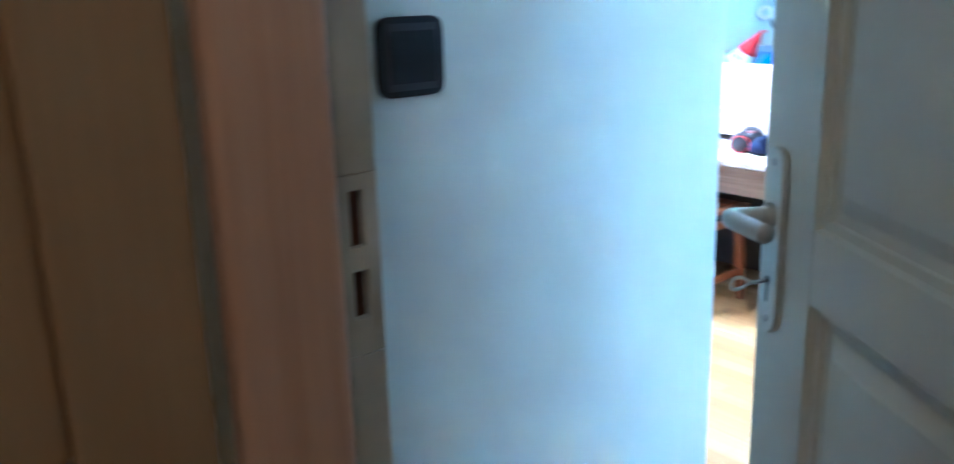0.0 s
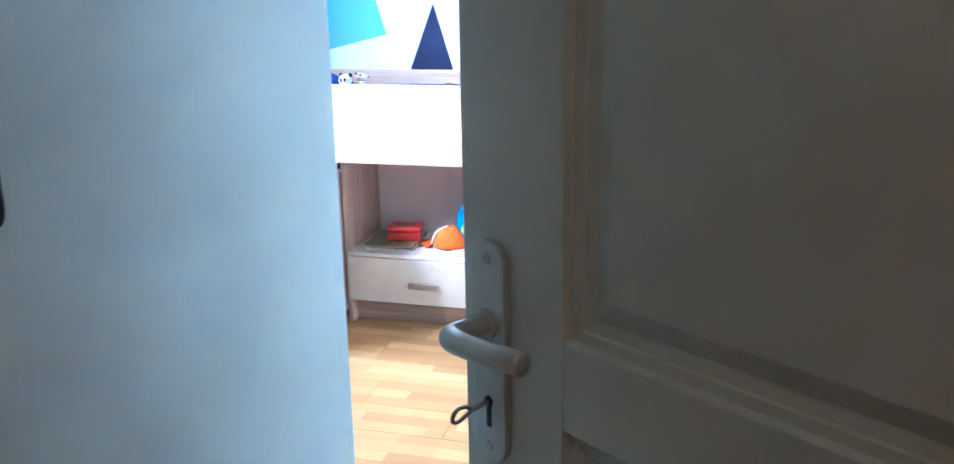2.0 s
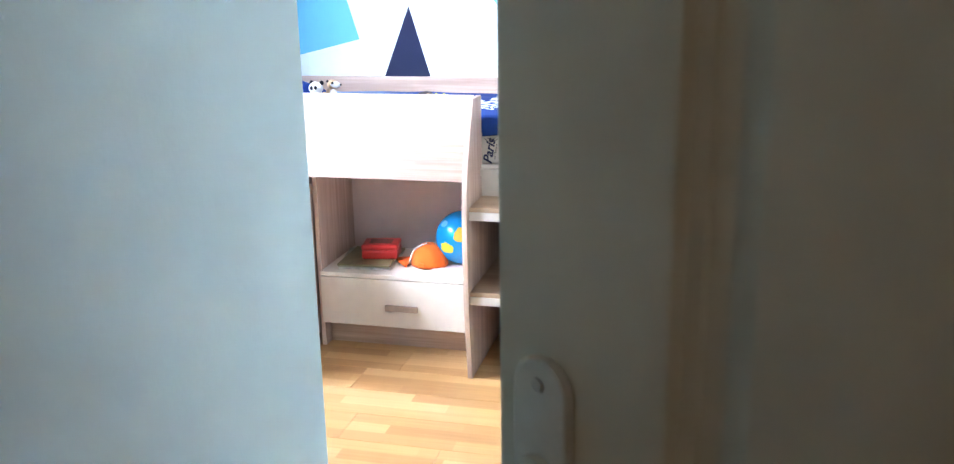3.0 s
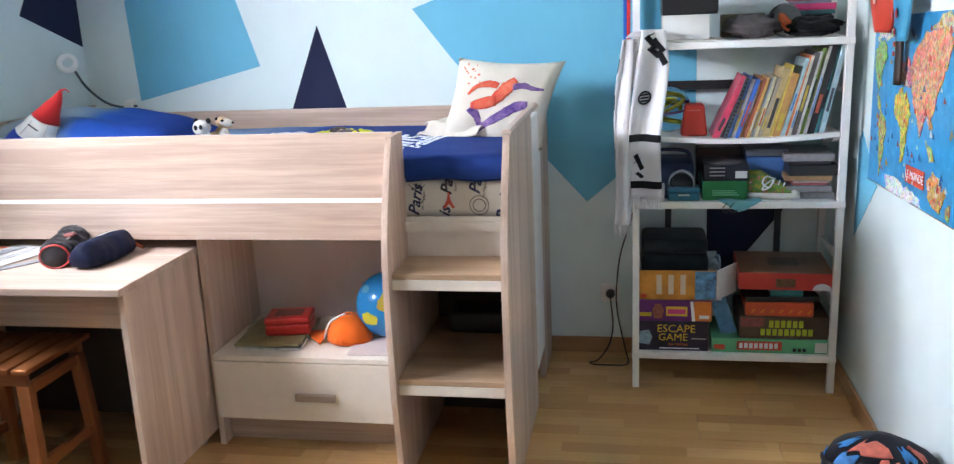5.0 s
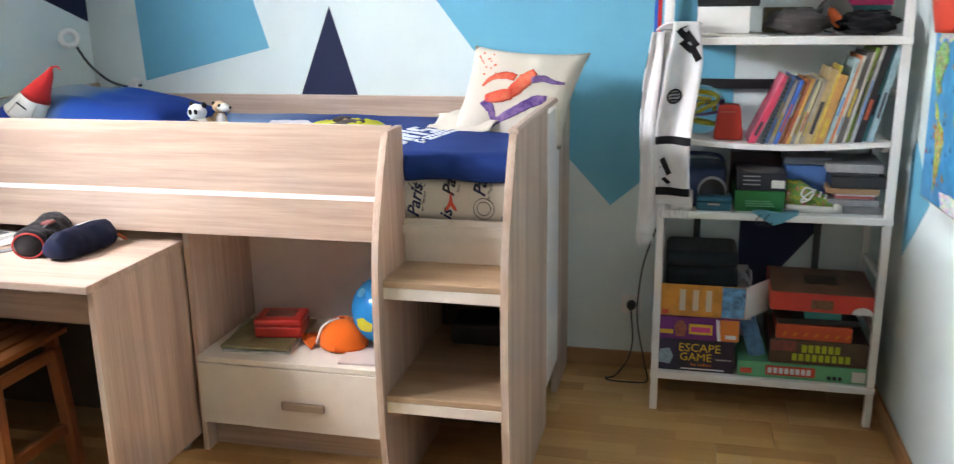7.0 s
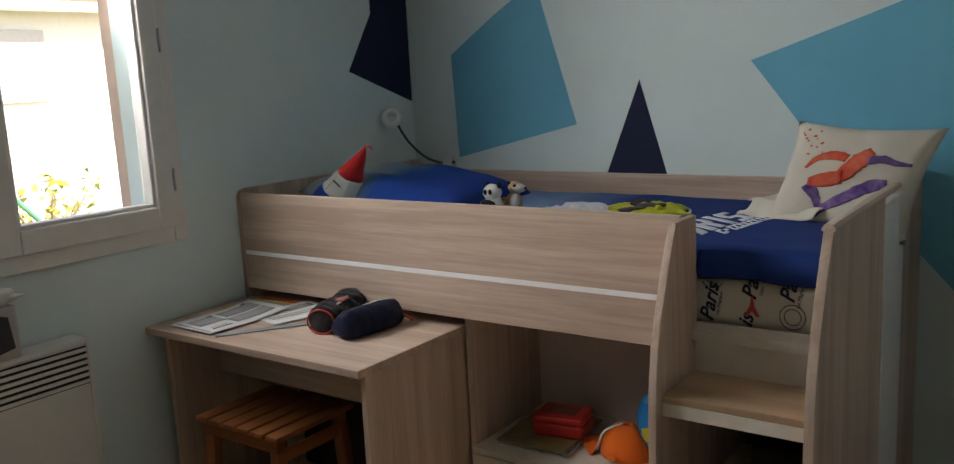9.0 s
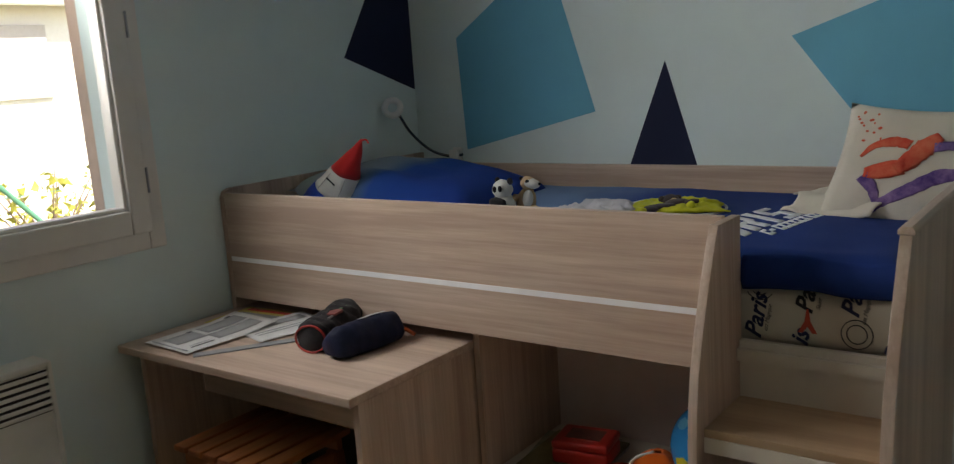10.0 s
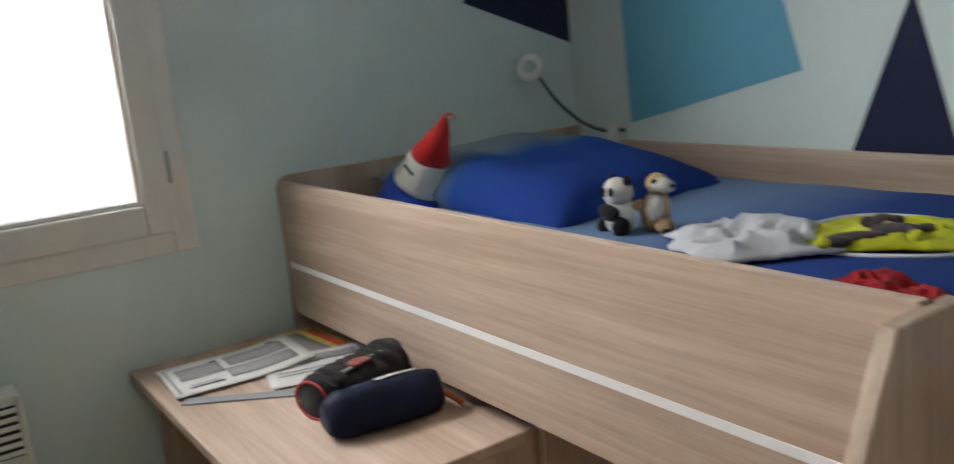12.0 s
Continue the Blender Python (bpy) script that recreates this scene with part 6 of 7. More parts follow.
crumpled_bag("fabric_pouch", pose(2.842, -0.25, Z3 + 0.0005), (0.095, 0.08, 0.042), cloth("dark_grey_fabric", (0.085, 0.075, 0.072), 0.3), "crumpled dark grey fabric pouch", "pouch", 3)
crumpled_bag("black_pouch", pose(3.045, -0.25, Z3 + 0.0005), (0.095, 0.09, 0.036), cloth("black_fabric", (0.010, 0.010, 0.011), 0.4), "folded black fabric bag on the shelf", "bag", 9)
solo("ribbed_carton", box((2.74, -0.10, Z3 + 0.0005), (2.90, -0.06, Z3 + 0.085), 0.004), plain("khaki_ribbed_card", (0.13, 0.115, 0.06), 0.7, vary=0.4, scale=60), "khaki carton standing behind a pouch", "carton")
orb = thing("clear_ball", pose(2.945, -0.27, Z3 + 0.0005), "clear plastic ball with an orange insert", "ball")
part("shell", blob((0, 0, 0.060), (0.059, 0.059, 0.059), 0, 0, 1, 24), CLEAR, orb, "clear plastic shell", True)
part("insert", blob((0.004, 0, 0.052), (0.017, 0.014, 0.036), 0.1, 2, 2, 14, None, pose(0, 0, 0, 0, -35)), plain("orange_plastic", (0.68, 0.12, 0.015), 0.4), orb, "orange plastic insert", True)
zz = Z3 + 0.074
solo("shelf_riser", box((2.99, -0.125, Z3 + 0.0005), (3.135, -0.05, Z3 + 0.0735), 0.003), plain("dark_card_riser", (0.03, 0.03, 0.035), 0.6), "dark carton under a pile of books", "carton")
for k, (c, h, w) in enumerate((((0.03, 0.15, 0.15), 0.016, 0.16), ((0.42, 0.02, 0.10), 0.024, 0.165), ((0.20, 0.20, 0.24), 0.010, 0.13), ((0.40, 0.06, 0.07), 0.028, 0.14))):
    solo("stacked_book", box((-w / 2, -0.045, 0), (w / 2, 0.09, h - 0.0006), 0.002), plain("stacked_cover_%d" % k, c, 0.45, vary=0.25, scale=40), "coloured book lying in a stack", "book", "book stack on the rack", pose(3.055, -0.13, zz, 0, 0, 2 * (k % 2)))
    zz += h

# ---- scarf and ribbons on the rack's corner ----
def scarf():
    s = thing("football_scarf", pose(2.455, RY0 - 0.012, 0), "white and black fringed scarf hung over the rack", "scarf")
    SC = cloth("white_knit", (0.66, 0.66, 0.66), 0.05, 500)
    SB = cloth("black_knit", (0.012, 0.012, 0.014), 0.2, 500)
    def strip(x0, w, ztop, zbot, y0, wob, slant):
        def fn(u, v, off=0.0):
            z = ztop + (zbot - ztop) * v
            x = x0 + slant * v + (u - 0.5) * w * (0.72 + 0.28 * min(1, v * 5)) + 0.008 * math.sin(v * 7 + wob)
            y = y0 - 0.012 * math.sin(v * 5 + u * 4 + wob) - 0.010 * math.cos(u * 6.0 + wob) - off
            return (x, y, z)
        part("scarf_length", sheet(10, 40, fn, 0.006), SC, s, "", True)
        def band(v0, v1, u0=0.0, u1=1.0, lab="black knitted band"):
            part("band", sheet(8, 6, lambda u, v: fn(u0 + (u1 - u0) * u, v0 + (v1 - v0) * v, 0.0022), 0.002), SB, s, lab, True)
        for k in range(12):
            p = fn((k + 0.5) / 12, 1.0)
            part("fringe", tube([p, (p[0] + 0.003 * math.sin(k * 2.3), p[1] - 0.002, p[2] - 0.032 - 0.008 * (k % 3))], 0.0028, 5), SC, s)
        return band
    band = strip(0.026, 0.112, 1.375, 0.775, -0.022, 0.4, -0.026)
    def slanted(u0, v0, u1, v1, w):
        band_fn = front
        def fn(p, q):
            return band_fn(u0 + (u1 - u0) * p + w * 1.3 * (q - 0.5), v0 + (v1 - v0) * p + 0.16 * w * (0.5 - q), 0.0026)
        part("letter", sheet(8, 4, fn, 0.002), SB, s, "slanted black letter stroke", True)
    def front(u, v, off=0.0):
        z = 1.375 - 0.600 * v
        return (0.026 - 0.026 * v + (u - 0.5) * 0.112 * (0.72 + 0.28 * min(1, v * 5)) + 0.008 * math.sin(v * 7 + 0.4), -0.022 - 0.012 * math.sin(v * 5 + u * 4 + 0.4) - 0.010 * math.cos(u * 6.0 + 0.4) - off, z)
    band(0.615, 0.660)
    band(0.90, 0.945)
    for st in ((0.22, 0.035, 0.62, 0.10, 0.13), (0.50, 0.05, 0.86, 0.125, 0.12), (0.34, 0.10, 0.70, 0.155, 0.12), (0.66, 0.12, 0.90, 0.20, 0.13), (0.30, 0.03, 0.52, 0.02, 0.08), (0.20, 0.74, 0.40, 0.83, 0.10), (0.16, 0.79, 0.34, 0.76, 0.08), (0.22, 0.85, 0.40, 0.88, 0.08)):
        slanted(*st)
    def crest(cu, cv, r):
        pts = [front(cu + r * math.cos(a) * 1.1, cv + r * 0.22 * math.sin(a), 0.004) for a in np.linspace(0, math.tau, 21)[:-1]]
        part("crest_ring", tube(pts, 0.0032, 6, True), SB, s, "black round crest", True)
        for k in (-0.5, 0.0, 0.5):
            slanted(cu - r * 0.7, cv + r * 0.22 * k, cu + r * 0.7, cv + r * 0.22 * k, 0.055)
    crest(0.36, 0.395, 0.17)
    band = strip(-0.066, 0.058, 1.345, 0.665, 0.004, 2.0, -0.020)
    band(0.58, 0.64)
    band(0.88, 0.945)
    band(0.10, 0.17, 0.0, 0.8, "black letter stroke")
    band(0.20, 0.25, 0.1, 0.9, "black letter stroke")
    band(0.29, 0.37, 0.0, 0.7, "black letter stroke")
    band(0.42, 0.49, 0.1, 1.0, "black letter stroke")
    band(0.50, 0.53, 0.1, 0.7, "black letter stroke")
    band(0.66, 0.70, 0.1, 0.9, "black letter stroke")
    band(0.74, 0.77, 0.1, 0.9, "black letter stroke")
    band(0.80, 0.84, 0.1, 0.5, "black letter stroke")
    part("fold", sheet(10, 8, lambda u, v: (0.04 + (u - 0.5) * 0.075 - 0.07 * v, -0.02 + 0.035 * v, 1.372 + 0.014 * math.sin(v * math.pi) - 0.02 * v), 0.006), SC, s, "", True)
    part("fold_back", sheet(10, 10, lambda u, v: (-0.002 + (u - 0.5) * 0.05, -0.010 + 0.05 * v, 1.376 - 0.04 * v * v), 0.006), SC, s, "", True)


scarf()
rib = thing("medal_ribbon", pose(2.392, RY0 + 0.012, 1.15), "blue and red ribbons hung on the rack post", "ribbon")
for k, (c, x, z0) in enumerate((((0.02, 0.10, 0.45), -0.006, 0.02), ((0.50, 0.03, 0.03), 0.006, 0.10))):
    part("ribbon", sheet(3, 24, lambda u, v: (x + (u - 0.5) * 0.013, -0.004 * k + 0.004 * math.sin(v * 6), z0 + (0.55 - z0) * v), 0.0015), cloth("ribbon_%d" % k, c, 0.1), rib, "", True)
part("hook", tube(curve_pts([(-0.006, 0, 0.55), (0.006, 0.004, 0.56), (0.022, 0.004, 0.555)]), 0.003, 6), STEEL, rib)

# ---- outlet and cable ----
ol = thing("wall_outlet", pose(2.318, -0.0005, 0.272), "white wall outlet with a black plug", "outlet")
part("outlet_plate", box((-0.040, -0.010, -0.040), (0.040, 0, 0.040), 0.004), WHITE, ol)
part("socket_ring", lathe([(0.021, 0), (0.024, 0), (0.024, 0.003), (0.021, 0.003)], 24, m=pose(0, -0.010, 0, 90)), WHITE, ol)
pl = thing("power_cable", pose(2.318, -0.011, 0.272), "black plug and cable trailing to the floor", "cable")
part("plug", lathe([(0.0, 0), (0.019, 0), (0.020, 0.012), (0.014, 0.034), (0.006, 0.042), (0, 0.042)], 18, m=pose(0, 0, 0, 90)), BLACK, pl, "round black plug", True)
part("wire", tube(curve_pts([(0, -0.040, 0.0), (0.004, -0.060, -0.03), (0.012, -0.075, -0.12), (-0.004, -0.09, -0.20), (-0.05, -0.11, -0.262), (-0.085, -0.13, -0.266), (-0.06, -0.15, -0.267), (0.02, -0.15, -0.267), (0.075, -0.13, -0.266), (0.06, -0.10, -0.20), (0.03, -0.085, -0.05), (0.028, -0.08, 0.06), (0.045, -0.08, 0.20), (0.085, -0.06, 0.33), (0.12, -0.05, 0.47)], 7), 0.0032, 7), BLACK, pl, "", True)

# ---- wall map ----
def world_map():
    m = thing("world_map", pose(W - 0.0145, -0.498, 0.858, 0, 0, 0) @ pose(0, 0, 0, -2.3, 0, 0), "colourful magnetic world map board on the wall", "map")
    Wd, Hd = 0.845, 0.535
    sea, nt, b = mat_new("printed_sea")
    f = noise_tex(nt, coords(nt), 26, 4)
    nt.links.new(ramp(nt, f, [(0.30, (0.015, 0.22, 0.48)), (0.62, (0.03, 0.32, 0.60)), (0.74, (0.16, 0.45, 0.68))]), b.inputs["Base Color"])
    b.inputs["Roughness"].default_value = 0.35
    part("board", box((0, -Wd, 0), (0.012, 0, Hd), 0.004), sea, m, "blue printed sea board")
    part("board_edge", box((0.0005, -Wd - 0.0015, -0.0015), (0.0115, 0.0015, -0.0003)), plain("raw_plywood", (0.35, 0.22, 0.12), 0.7), m)
    def land(pts, c, lab, scale=95):
        lm, nt2, b2 = mat_new("printed_land_" + lab.split()[0])
        f2 = noise_tex(nt2, coords(nt2), scale, 3)
        vo = nt2.nodes.new("ShaderNodeTexVoronoi")
        vo.inputs["Scale"].default_value = 75
        nt2.links.new(coords(nt2), vo.inputs["Vector"])
        mx = nt2.nodes.new("ShaderNodeMix")
        mx.data_type, mx.blend_type = "RGBA", "OVERLAY"
        mx.inputs[0].default_value = 0.55
        nt2.links.new(ramp(nt2, f2, [(0.30, shade(c, 0.30)), (0.40, shade(c, 0.9)), (0.57, shade(c, 1.15)), (0.62, (0.60, 0.56, 0.45)), (0.68, (0.16, 0.26, 0.10)), (0.74, shade(c, 1.0))]), mx.inputs[6])
        nt2.links.new(vo.outputs["Color"], mx.inputs[7])
        nt2.links.new(mx.outputs[2], b2.inputs["Base Color"])
        b2.inputs["Roughness"].default_value = 0.4
        out = []
        for i, (u, v) in enumerate(pts):
            u2, v2 = pts[(i + 1) % len(pts)]
            for q in range(5):
                t = q / 5
                a, c2 = u + (u2 - u) * t, v + (v2 - v) * t
                k = 0.0 if q == 0 else 0.022
                out.append((-(a + k * noise.noise(Vector((a * 31, c2 * 31, 2.0)))) * Wd, (c2 + 1.5 * k * noise.noise(Vector((a * 31, c2 * 31, 8.0)))) * Hd))
        part("land", prism(out, 0, 0.0002, -0.0022), lm, m, lab)
    land([(0.03, 0.80), (0.10, 0.86), (0.17, 0.84), (0.20, 0.76), (0.155, 0.70), (0.13, 0.62), (0.10, 0.55), (0.085, 0.60), (0.055, 0.66), (0.035, 0.74)], (0.20, 0.40, 0.10), "green land piece")
    land([(0.05, 0.86), (0.12, 0.97), (0.22, 0.95), (0.27, 0.88), (0.20, 0.86), (0.13, 0.875)], (0.55, 0.55, 0.50), "white land piece")
    land([(0.085, 0.55), (0.115, 0.53), (0.15, 0.47), (0.145, 0.44), (0.12, 0.45)], (0.50, 0.38, 0.06), "ochre land piece")
    land([(0.145, 0.45), (0.20, 0.42), (0.235, 0.34), (0.21, 0.24), (0.185, 0.12), (0.165, 0.05), (0.155, 0.15), (0.15, 0.28), (0.13, 0.37)], (0.42, 0.40, 0.05), "yellow-green land piece")
    land([(0.34, 0.56), (0.40, 0.60), (0.47, 0.57), (0.52, 0.47), (0.495, 0.40), (0.485, 0.30), (0.455, 0.20), (0.43, 0.19), (0.425, 0.32), (0.41, 0.40), (0.36, 0.42), (0.33, 0.48)], (0.56, 0.44, 0.03), "golden land piece")
    land([(0.35, 0.66), (0.40, 0.73), (0.47, 0.76), (0.52, 0.70), (0.50, 0.61), (0.43, 0.62)], (0.50, 0.12, 0.14), "pink land piece")
    land([(0.50, 0.72), (0.55, 0.82), (0.66, 0.90), (0.80, 0.92), (0.90, 0.86), (0.86, 0.72), (0.80, 0.62), (0.76, 0.50), (0.72, 0.42), (0.70, 0.50), (0.66, 0.42), (0.63, 0.36), (0.60, 0.46), (0.55, 0.52), (0.52, 0.60)], (0.60, 0.24, 0.13), "orange land piece")
    land([(0.70, 0.92), (0.80, 0.985), (0.95, 0.97), (0.98, 0.89), (0.90, 0.90)], (0.58, 0.42, 0.26), "cream land piece")
    land([(0.70, 0.36), (0.76, 0.33), (0.80, 0.27), (0.75, 0.26)], (0.45, 0.35, 0.12), "olive land piece")
    land([(0.74, 0.15), (0.79, 0.22), (0.86, 0.20), (0.91, 0.12), (0.88, 0.03), (0.80, 0.045), (0.76, 0.08)], (0.58, 0.30, 0.06), "apricot land piece")
    land([(0.25, 0.075), (0.34, 0.095), (0.46, 0.085), (0.58, 0.065), (0.68, 0.045), (0.70, 0.008), (0.28, 0.008)], (0.66, 0.67, 0.68), "snowy land piece")
    land([(0.93, 0.075), (0.97, 0.10), (0.965, 0.02), (0.935, 0.03)], (0.50, 0.30, 0.08), "brown land piece")
    part("title_plate", box((-0.0032, -0.715 * Wd, 0.105 * Hd), (0.0, -0.515 * Wd, 0.20 * Hd), 0.001), REDINK, m, "red title plate")
    writing("lettering", "LE MONDE", 0.034, WHITEINK, m, pose(-0.0034, -0.615 * Wd, 0.152 * Hd, 90, 0, -90))
    rng = random.Random(9)
    cols = [(0.50, 0.04, 0.04), (0.65, 0.63, 0.55), (0.03, 0.12, 0.30), (0.55, 0.25, 0.04)]
    for k in range(90):
        u, v = rng.uniform(0.03, 0.97), rng.uniform(0.10, 0.95)
        s = rng.uniform(0.006, 0.014)
        part("picture", prism([(-u * Wd - s, v * Hd), (-u * Wd + s, v * Hd), (-u * Wd + s * 0.4, v * Hd + s * 1.6)], 0, -0.0024, -0.0034), plain("map_picture_%d" % k, cols[k % 4], 0.5), m, "tiny printed picture")


world_map()

# ---- things hung over the map ----
hk = thing("coat_hook", pose(W - 0.001, -0.78, 1.60), "small steel wall hook holding paper masks", "hook")
part("hook_plate", box((-0.006, -0.02, -0.03), (0, 0.02, 0.03), 0.002), STEEL, hk)
part("peg", tube(curve_pts([(-0.004, 0, 0), (-0.045, 0, -0.006), (-0.060, 0, 0.014)]), 0.005, 8), STEEL, hk)


def mask_shape(name, y, z, w, h, c, label, spots, turn=0):
    k = thing(name, pose(W - 0.047, y, z, 0, 0, turn), label, "paper mask")
    def fn(u, v):
        a = (u - 0.5) * w * (1 - 0.55 * (1 - v) ** 2.2)
        return (-0.045 * (1 - (2 * u - 1) ** 2) * (0.5 + 0.5 * v), a, v * h)
    part("mask_front", sheet(14, 14, fn, 0.004), plain(name + "_paint", c, 0.45, vary=0.12), k, "", True)
    for u, v, s, sc in spots:
        p = fn(u, v)
        part("sticker", blob((p[0] - 0.004, p[1], p[2]), (0.003, s, s * 1.2), 0.3, int(u * 90), 3, 10), plain("sticker_%d_%d" % (u * 100, v * 100), sc, 0.5), k, "small sticker", True)
    part("cord", tube(curve_pts([(0.0, -w * 0.3, h * 0.9), (-0.004, -w * 0.1, h * 0.9 + (1.595 - z - h * 0.9) * 0.6), (-0.006, 0.0, 1.590 - z)]), 0.002, 6), BLACK, k, "", True)


mask_shape("red_paper_mask", -0.700, 1.352, 0.235, 0.21, (0.52, 0.045, 0.02), "red painted paper mask with silver stickers", [(0.45, 0.45, 0.008, (0.5, 0.42, 0.36)), (0.62, 0.58, 0.009, (0.5, 0.42, 0.36)), (0.3, 0.75, 0.007, (0.5, 0.42, 0.36))], 8)
mask_shape("blue_paper_mask", -0.925, 1.335, 0.185, 0.22, (0.03, 0.25, 0.42), "blue painted paper mask with red spots", [(0.3, 0.35, 0.010, (0.45, 0.05, 0.06)), (0.55, 0.32, 0.010, (0.45, 0.05, 0.06)), (0.4, 0.12, 0.008, (0.45, 0.05, 0.06)), (0.6, 0.6, 0.012, (0.45, 0.05, 0.06))], -6)
yl = thing("paper_strip", pose(W - 0.030, -0.795, 1.255), "yellow paper strip with red marks hanging on the wall", "paper strip")
part("strip", sheet(4, 14, lambda u, v: (-0.006 * math.sin(v * 3), (u - 0.5) * 0.034 * (0.35 + 0.65 * min(1, v * 2.2)), v * 0.335), 0.002), plain("yellow_paper", (0.58, 0.50, 0.04), 0.6, vary=0.1), yl, "", True)
for k in range(3):
    part("mark", box((-0.010, -0.008, 0.03 + k * 0.028), (-0.0065, 0.006, 0.044 + k * 0.028), 0.001), REDINK, yl)
st = thing("leather_pouch", pose(W - 0.034, -0.850, 1.205), "dark brown leather sheath hanging from the hook", "sheath")
part("sheath", sheet(8, 14, lambda u, v: (-0.014 * (1 - (2 * u - 1) ** 2), (u - 0.5) * 0.052 * (0.7 + 0.3 * (1 - v)), v * 0.30), 0.006), plain("dark_brown_leather", (0.028, 0.014, 0.009), 0.5, vary=0.3), st, "", True)
part("strap", tube(curve_pts([(-0.008, 0, 0.29), (-0.012, 0.03, 0.34), (-0.016, 0.066, 0.388)]), 0.004, 6), plain("brown_strap", (0.03, 0.015, 0.01), 0.5), st, "", True)

# ---- backpack, pouf and bag ----
def backpack():
    b = thing("backpack", pose(3.072, -1.372, 0.0, 0, 0, -24), "black school backpack with blue and coral graphics", "backpack")
    n, k = 16, 28
    NY = cloth("black_backpack_nylon", (0.014, 0.014, 0.018), 0.35, 400)
    bm = bmesh.new()
    rows = []
    def ring_at(t):
        w = 0.155 * (1 - 0.10 * t) * (1 if t < 0.72 else max(0.05, 1 - ((t - 0.72) / 0.30) ** 2.2))
        d = 0.095 * (1 if t < 0.70 else max(0.08, 1 - ((t - 0.70) / 0.32) ** 2))
        return w, d
    def surf(t, u, out=0.0):
        w, d = ring_at(t)
        c, s = math.cos(u), math.sin(u)
        return Vector(((w + out) * math.copysign(abs(c) ** 0.55, c), (d + out) * math.copysign(abs(s) ** 0.6, s), 0.342 * t + out * 0.5))
    for i in range(n + 1):
        t = i / n
        rows.append([bm.verts.new(surf(t, j * math.tau / k)) for j in range(k)])
    for a, c in zip(rows, rows[1:]):
        for j in range(k):
            bm.faces.new((a[j], a[(j + 1) % k], c[(j + 1) % k], c[j]))
    bm.faces.new(rows[0][::-1])
    bm.faces.new(rows[-1])
    part("pack_body", bm, NY, b, "", True)
    def graphic(t0, t1, u0, u1, mat, lab):
        def fn(p, q):
            wob = 0.10 * math.sin(p * 9 + t0 * 20)
            return surf(t0 + (t1 - t0) * q + wob * 0.12 * (1 - 2 * q), u0 + (u1 - u0) * p + wob * 0.6 * (0.5 - q), 0.003)
        part("graphic", sheet(12, 8, fn, 0.0015), mat, b, lab, True)
    COR = plain("coral_print", (0.60, 0.13, 0.08), 0.6, vary=0.35, scale=45)
    BLU = plain("azure_print", (0.02, 0.20, 0.50), 0.6, vary=0.6, scale=45)
    GRY = plain("pale_grey_print", (0.42, 0.42, 0.44), 0.6, vary=0.5, scale=60)
    PI = math.pi
    graphic(0.78, 0.86, -PI * 0.70, -PI * 0.56, BLU, "blue graphic")
    graphic(0.80, 0.87, -PI * 0.50, -PI * 0.42, COR, "coral graphic")
    graphic(0.80, 0.86, -PI * 0.34, -PI * 0.24, BLU, "blue graphic")
    graphic(0.60, 0.72, -PI * 0.78, -PI * 0.50, BLU, "blue graphic")
    graphic(0.62, 0.74, -PI * 0.44, -PI * 0.34, BLU, "blue graphic")
    graphic(0.45, 0.58, -PI * 0.66, -PI * 0.34, GRY, "pale grey graphic")
    graphic(0.38, 0.70, -PI * 0.20, -PI * 0.10, COR, "coral graphic")
    graphic(0.35, 0.62, -PI * 0.97, -PI * 0.84, COR, "coral graphic")
    graphic(0.64, 0.80, -PI * 1.0, -PI * 0.90, BLU, "blue graphic")
    graphic(0.12, 0.30, -PI * 0.70, -PI * 0.35, COR, "coral graphic")
    graphic(0.885, 0.955, -PI * 0.66, -PI * 0.46, COR, "coral graphic")
    graphic(0.885, 0.950, -PI * 0.90, -PI * 0.74, BLU, "blue graphic")
    graphic(0.885, 0.950, -PI * 0.36, -PI * 0.20, BLU, "blue graphic")
    graphic(0.885, 0.945, -PI * 0.12, -PI * 0.02, COR, "coral graphic")
    part("pocket_zip", tube([surf(0.76, u, 0.004) for u in np.linspace(-PI * 0.95, -PI * 0.05, 26)], 0.006, 6), BLACK, b, "", True)
    part("handle", tube(curve_pts([(-0.05, 0.085, 0.23), (-0.03, 0.105, 0.255), (0.03, 0.105, 0.255), (0.05, 0.085, 0.23)]), 0.009, 8), NY, b, "", True)


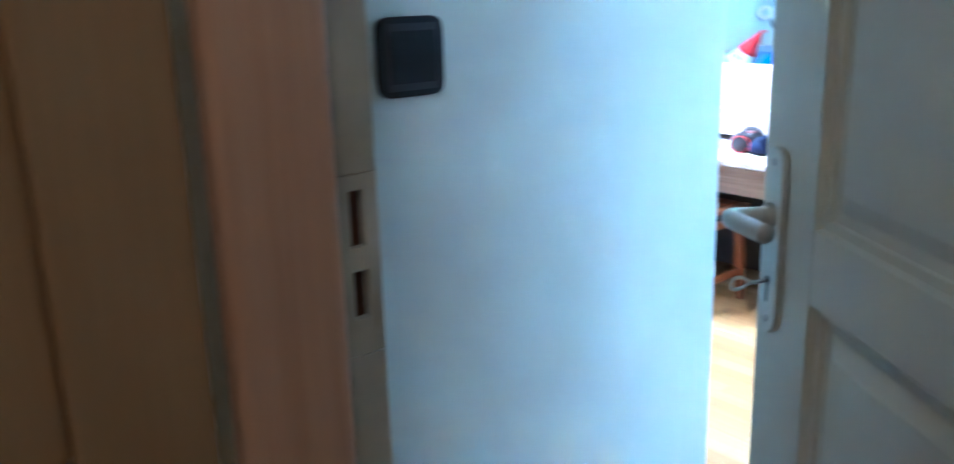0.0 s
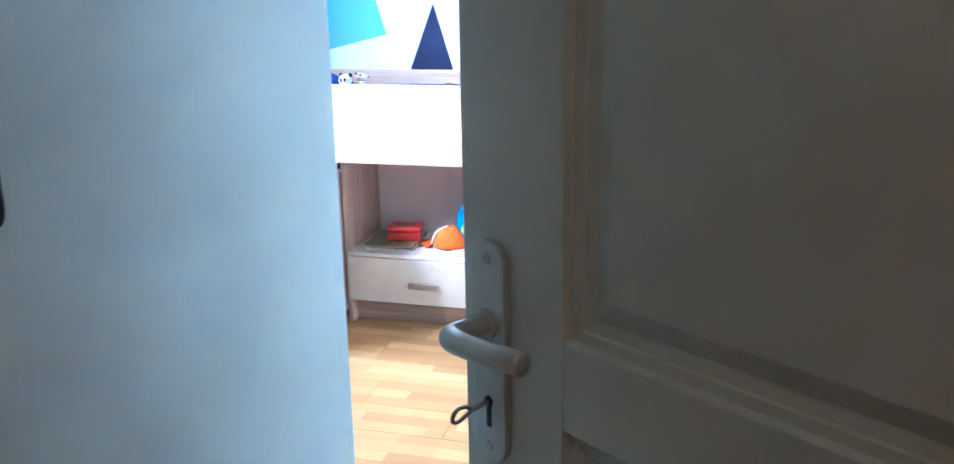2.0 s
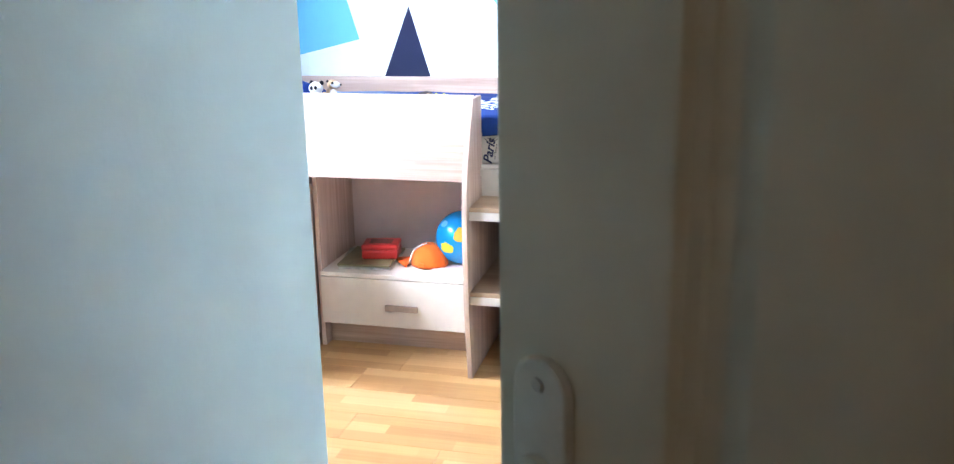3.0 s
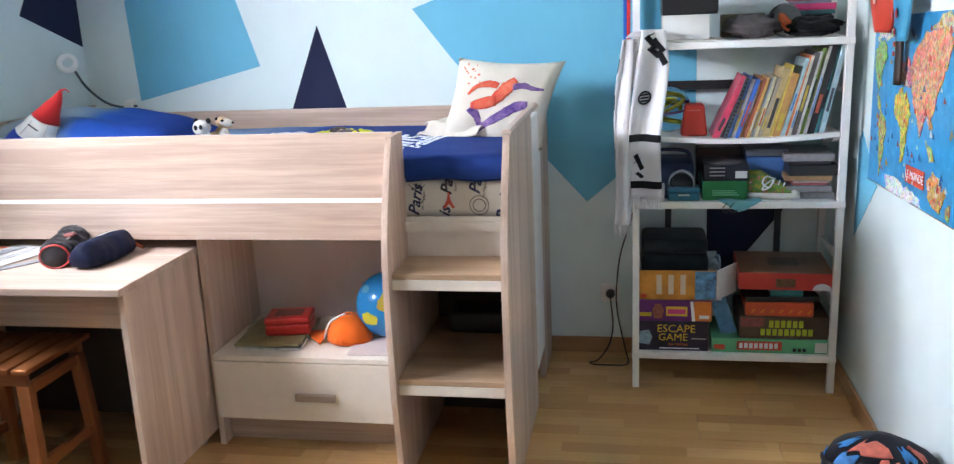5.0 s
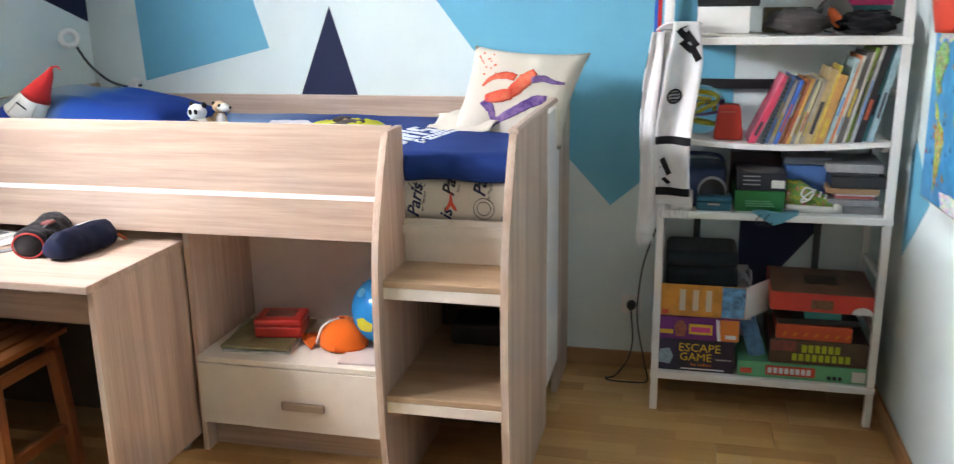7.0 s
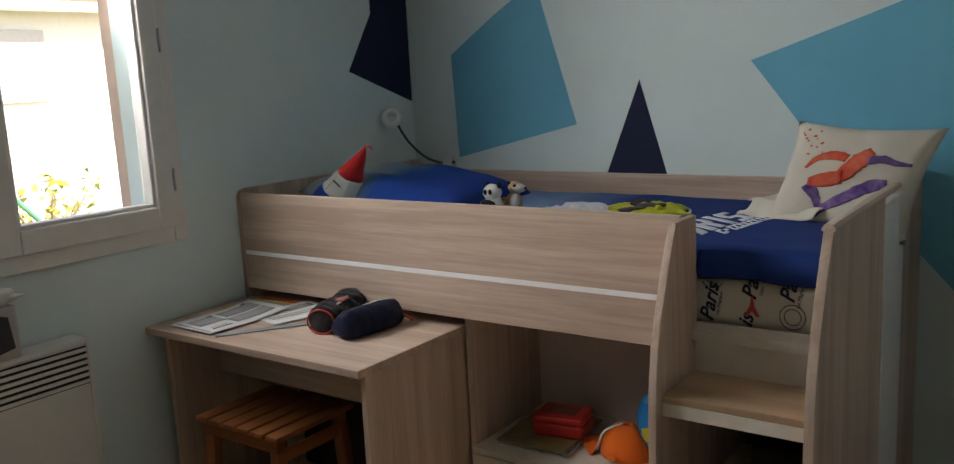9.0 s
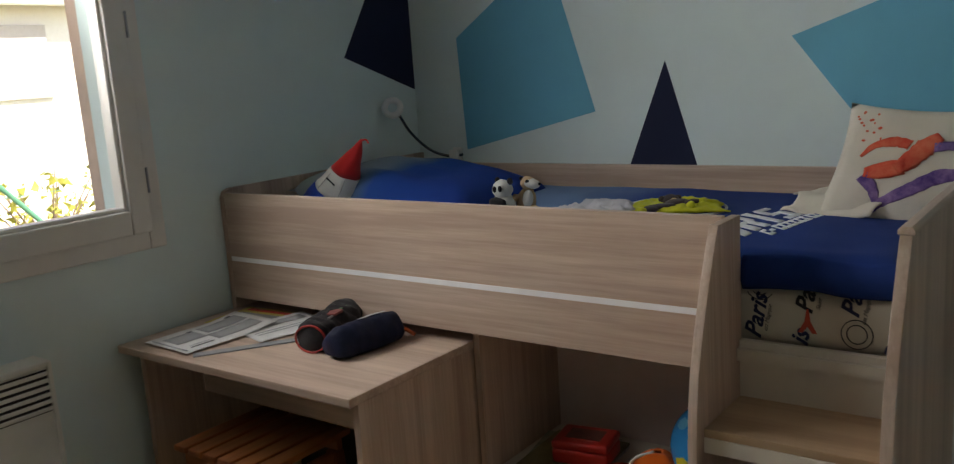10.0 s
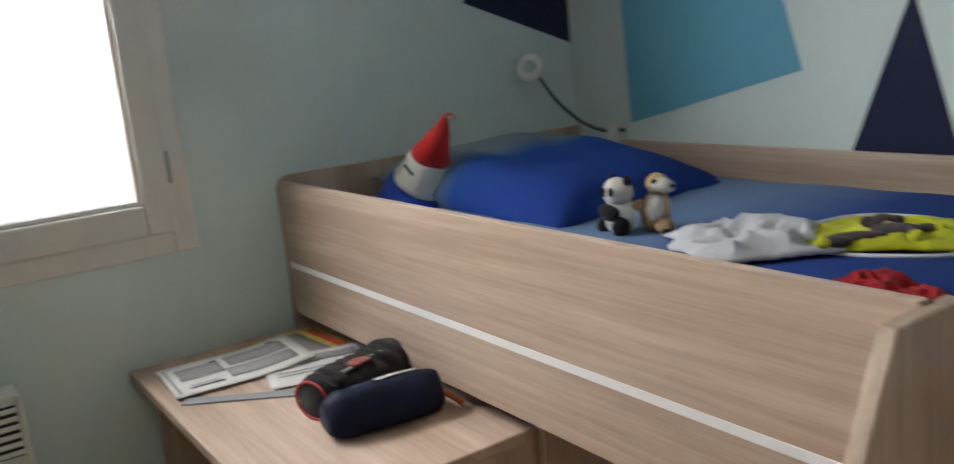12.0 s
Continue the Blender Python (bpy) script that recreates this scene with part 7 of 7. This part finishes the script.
backpack()
solo("white_pouf", box((2.92, -2.12, 0), (3.195, -1.80, 0.43), 0.06, 4), cloth("white_pouf_cloth", (0.66, 0.64, 0.60), 0.06), "white cloth pouf beside the wall", "pouf", "", None, True)
pack = thing("tissue_pack", pose(0.062, -1.985, 0.7782), "printed carton with crumpled white film on the radiator", "carton")
part("carton", box((-0.045, -0.105, 0), (0.045, 0.095, 0.150), 0.006, 2), plain("printed_carton", (0.50, 0.47, 0.44), 0.5, vary=0.2, scale=12), pack)
for k, c in enumerate(((0.45, 0.03, 0.03), (0.03, 0.10, 0.35), (0.05, 0.05, 0.06))):
    part("print", prism([(-0.08 + k * 0.055, 0.02), (-0.03 + k * 0.055, 0.03), (-0.04 + k * 0.055, 0.12), (-0.07 + k * 0.055, 0.13)], 0, 0.0445, 0.0465, 0.0005), plain("carton_print_%d" % k, c, 0.6, vary=0.2), pack, "coloured print")
part("film", blob((0, -0.01, 0.172), (0.070, 0.130, 0.030), 0.35, 4, 3.0, 26), plain("white_plastic_film", (0.72, 0.71, 0.67), 0.4, vary=0.06), pack, "crumpled white plastic film", True)

# ---- outside: fence and shrub ----
fn_ = thing("garden_fence", pose(-6, 1.0, -0.35), "green wire fence post with a slanting stay", "fence")
GRN = plain("green_fence_paint", (0.10, 0.30, 0.20), 0.5)
part("post", tube([(0, -0.15, 0), (0, -0.15, 1.45)], 0.03, 10), GRN, fn_)
part("stay", tube([(0.0, -0.14, 1.25), (0, 0.55, 0.45), (0, 0.95, 0)], 0.025, 10), GRN, fn_)
for z in (0.4, 0.9, 1.35):
    part("wire", tube([(0, -6, z), (0, 6, z)], 0.004, 5), GRN, fn_)


def shrub():
    s = thing("shrub", pose(-6.6, 1.75, -0.35), "thin yellow-green shrub by the fence", "shrub")
    rng = random.Random(21)
    LEAF = plain("yellow_green_leaf", (0.42, 0.42, 0.08), 0.6, vary=0.35, scale=9)
    tw, lv = bmesh.new(), bmesh.new()
    for k in range(16):
        a, r = rng.uniform(0, math.tau), rng.uniform(0.1, 0.55)
        end = Vector((math.cos(a) * r * 0.6, math.sin(a) * r * 1.6, rng.uniform(0.6, 1.15)))
        tube([(0, 0, 0), end * 0.5 + Vector((0, 0, 0.08)), end], 0.01, 5, False, tw, [0.014, 0.009, 0.004])
        for j in range(14):
            t = rng.uniform(0.35, 1.0)
            p = end * t + Vector((rng.gauss(0, 0.06), rng.gauss(0, 0.08), rng.gauss(0, 0.06)))
            q = [lv.verts.new(p + Vector((rng.gauss(0, 0.025), rng.gauss(0, 0.035), rng.gauss(0, 0.035)))) for _ in range(4)]
            lv.faces.new(q)
    part("twigs", tw, plain("twig_bark", (0.26, 0.20, 0.14), 0.9), s)
    part("leaves", lv, LEAF, s)


shrub()

# ---- floor planks ----
def planks():
    pw, pl, gap = 0.195, 1.285, 0.0012
    full = bmesh.new()
    box((0, 0, -0.009), (pl - gap, pw - gap, 0), 0.0008, 1, full)
    me = bpy.data.meshes.new("plank")
    full.to_mesh(me)
    full.free()
    me.materials.append(LAMINATE)
    rng = random.Random(5)
    k = 0
    y = -0.001 - pw
    while y > -5.9:
        x = -rng.random() * pl
        lim = W if y > -4.2 else 3.4
        while x < lim:
            a, b = max(x, 0.0), min(x + pl, lim - 0.001)
            if b - a > 0.02:
                if b - a > pl - 0.01:
                    ob = new("plank", me)
                else:
                    bm = box((0, 0, -0.009), (b - a - gap, pw - gap, 0), 0.0008, 1)
                    ob = link_mesh("plank", bm, LAMINATE)
                ob.parent = room_floor
                ob.location = (a, y, 0)
            x += pl
        y -= pw


planks()
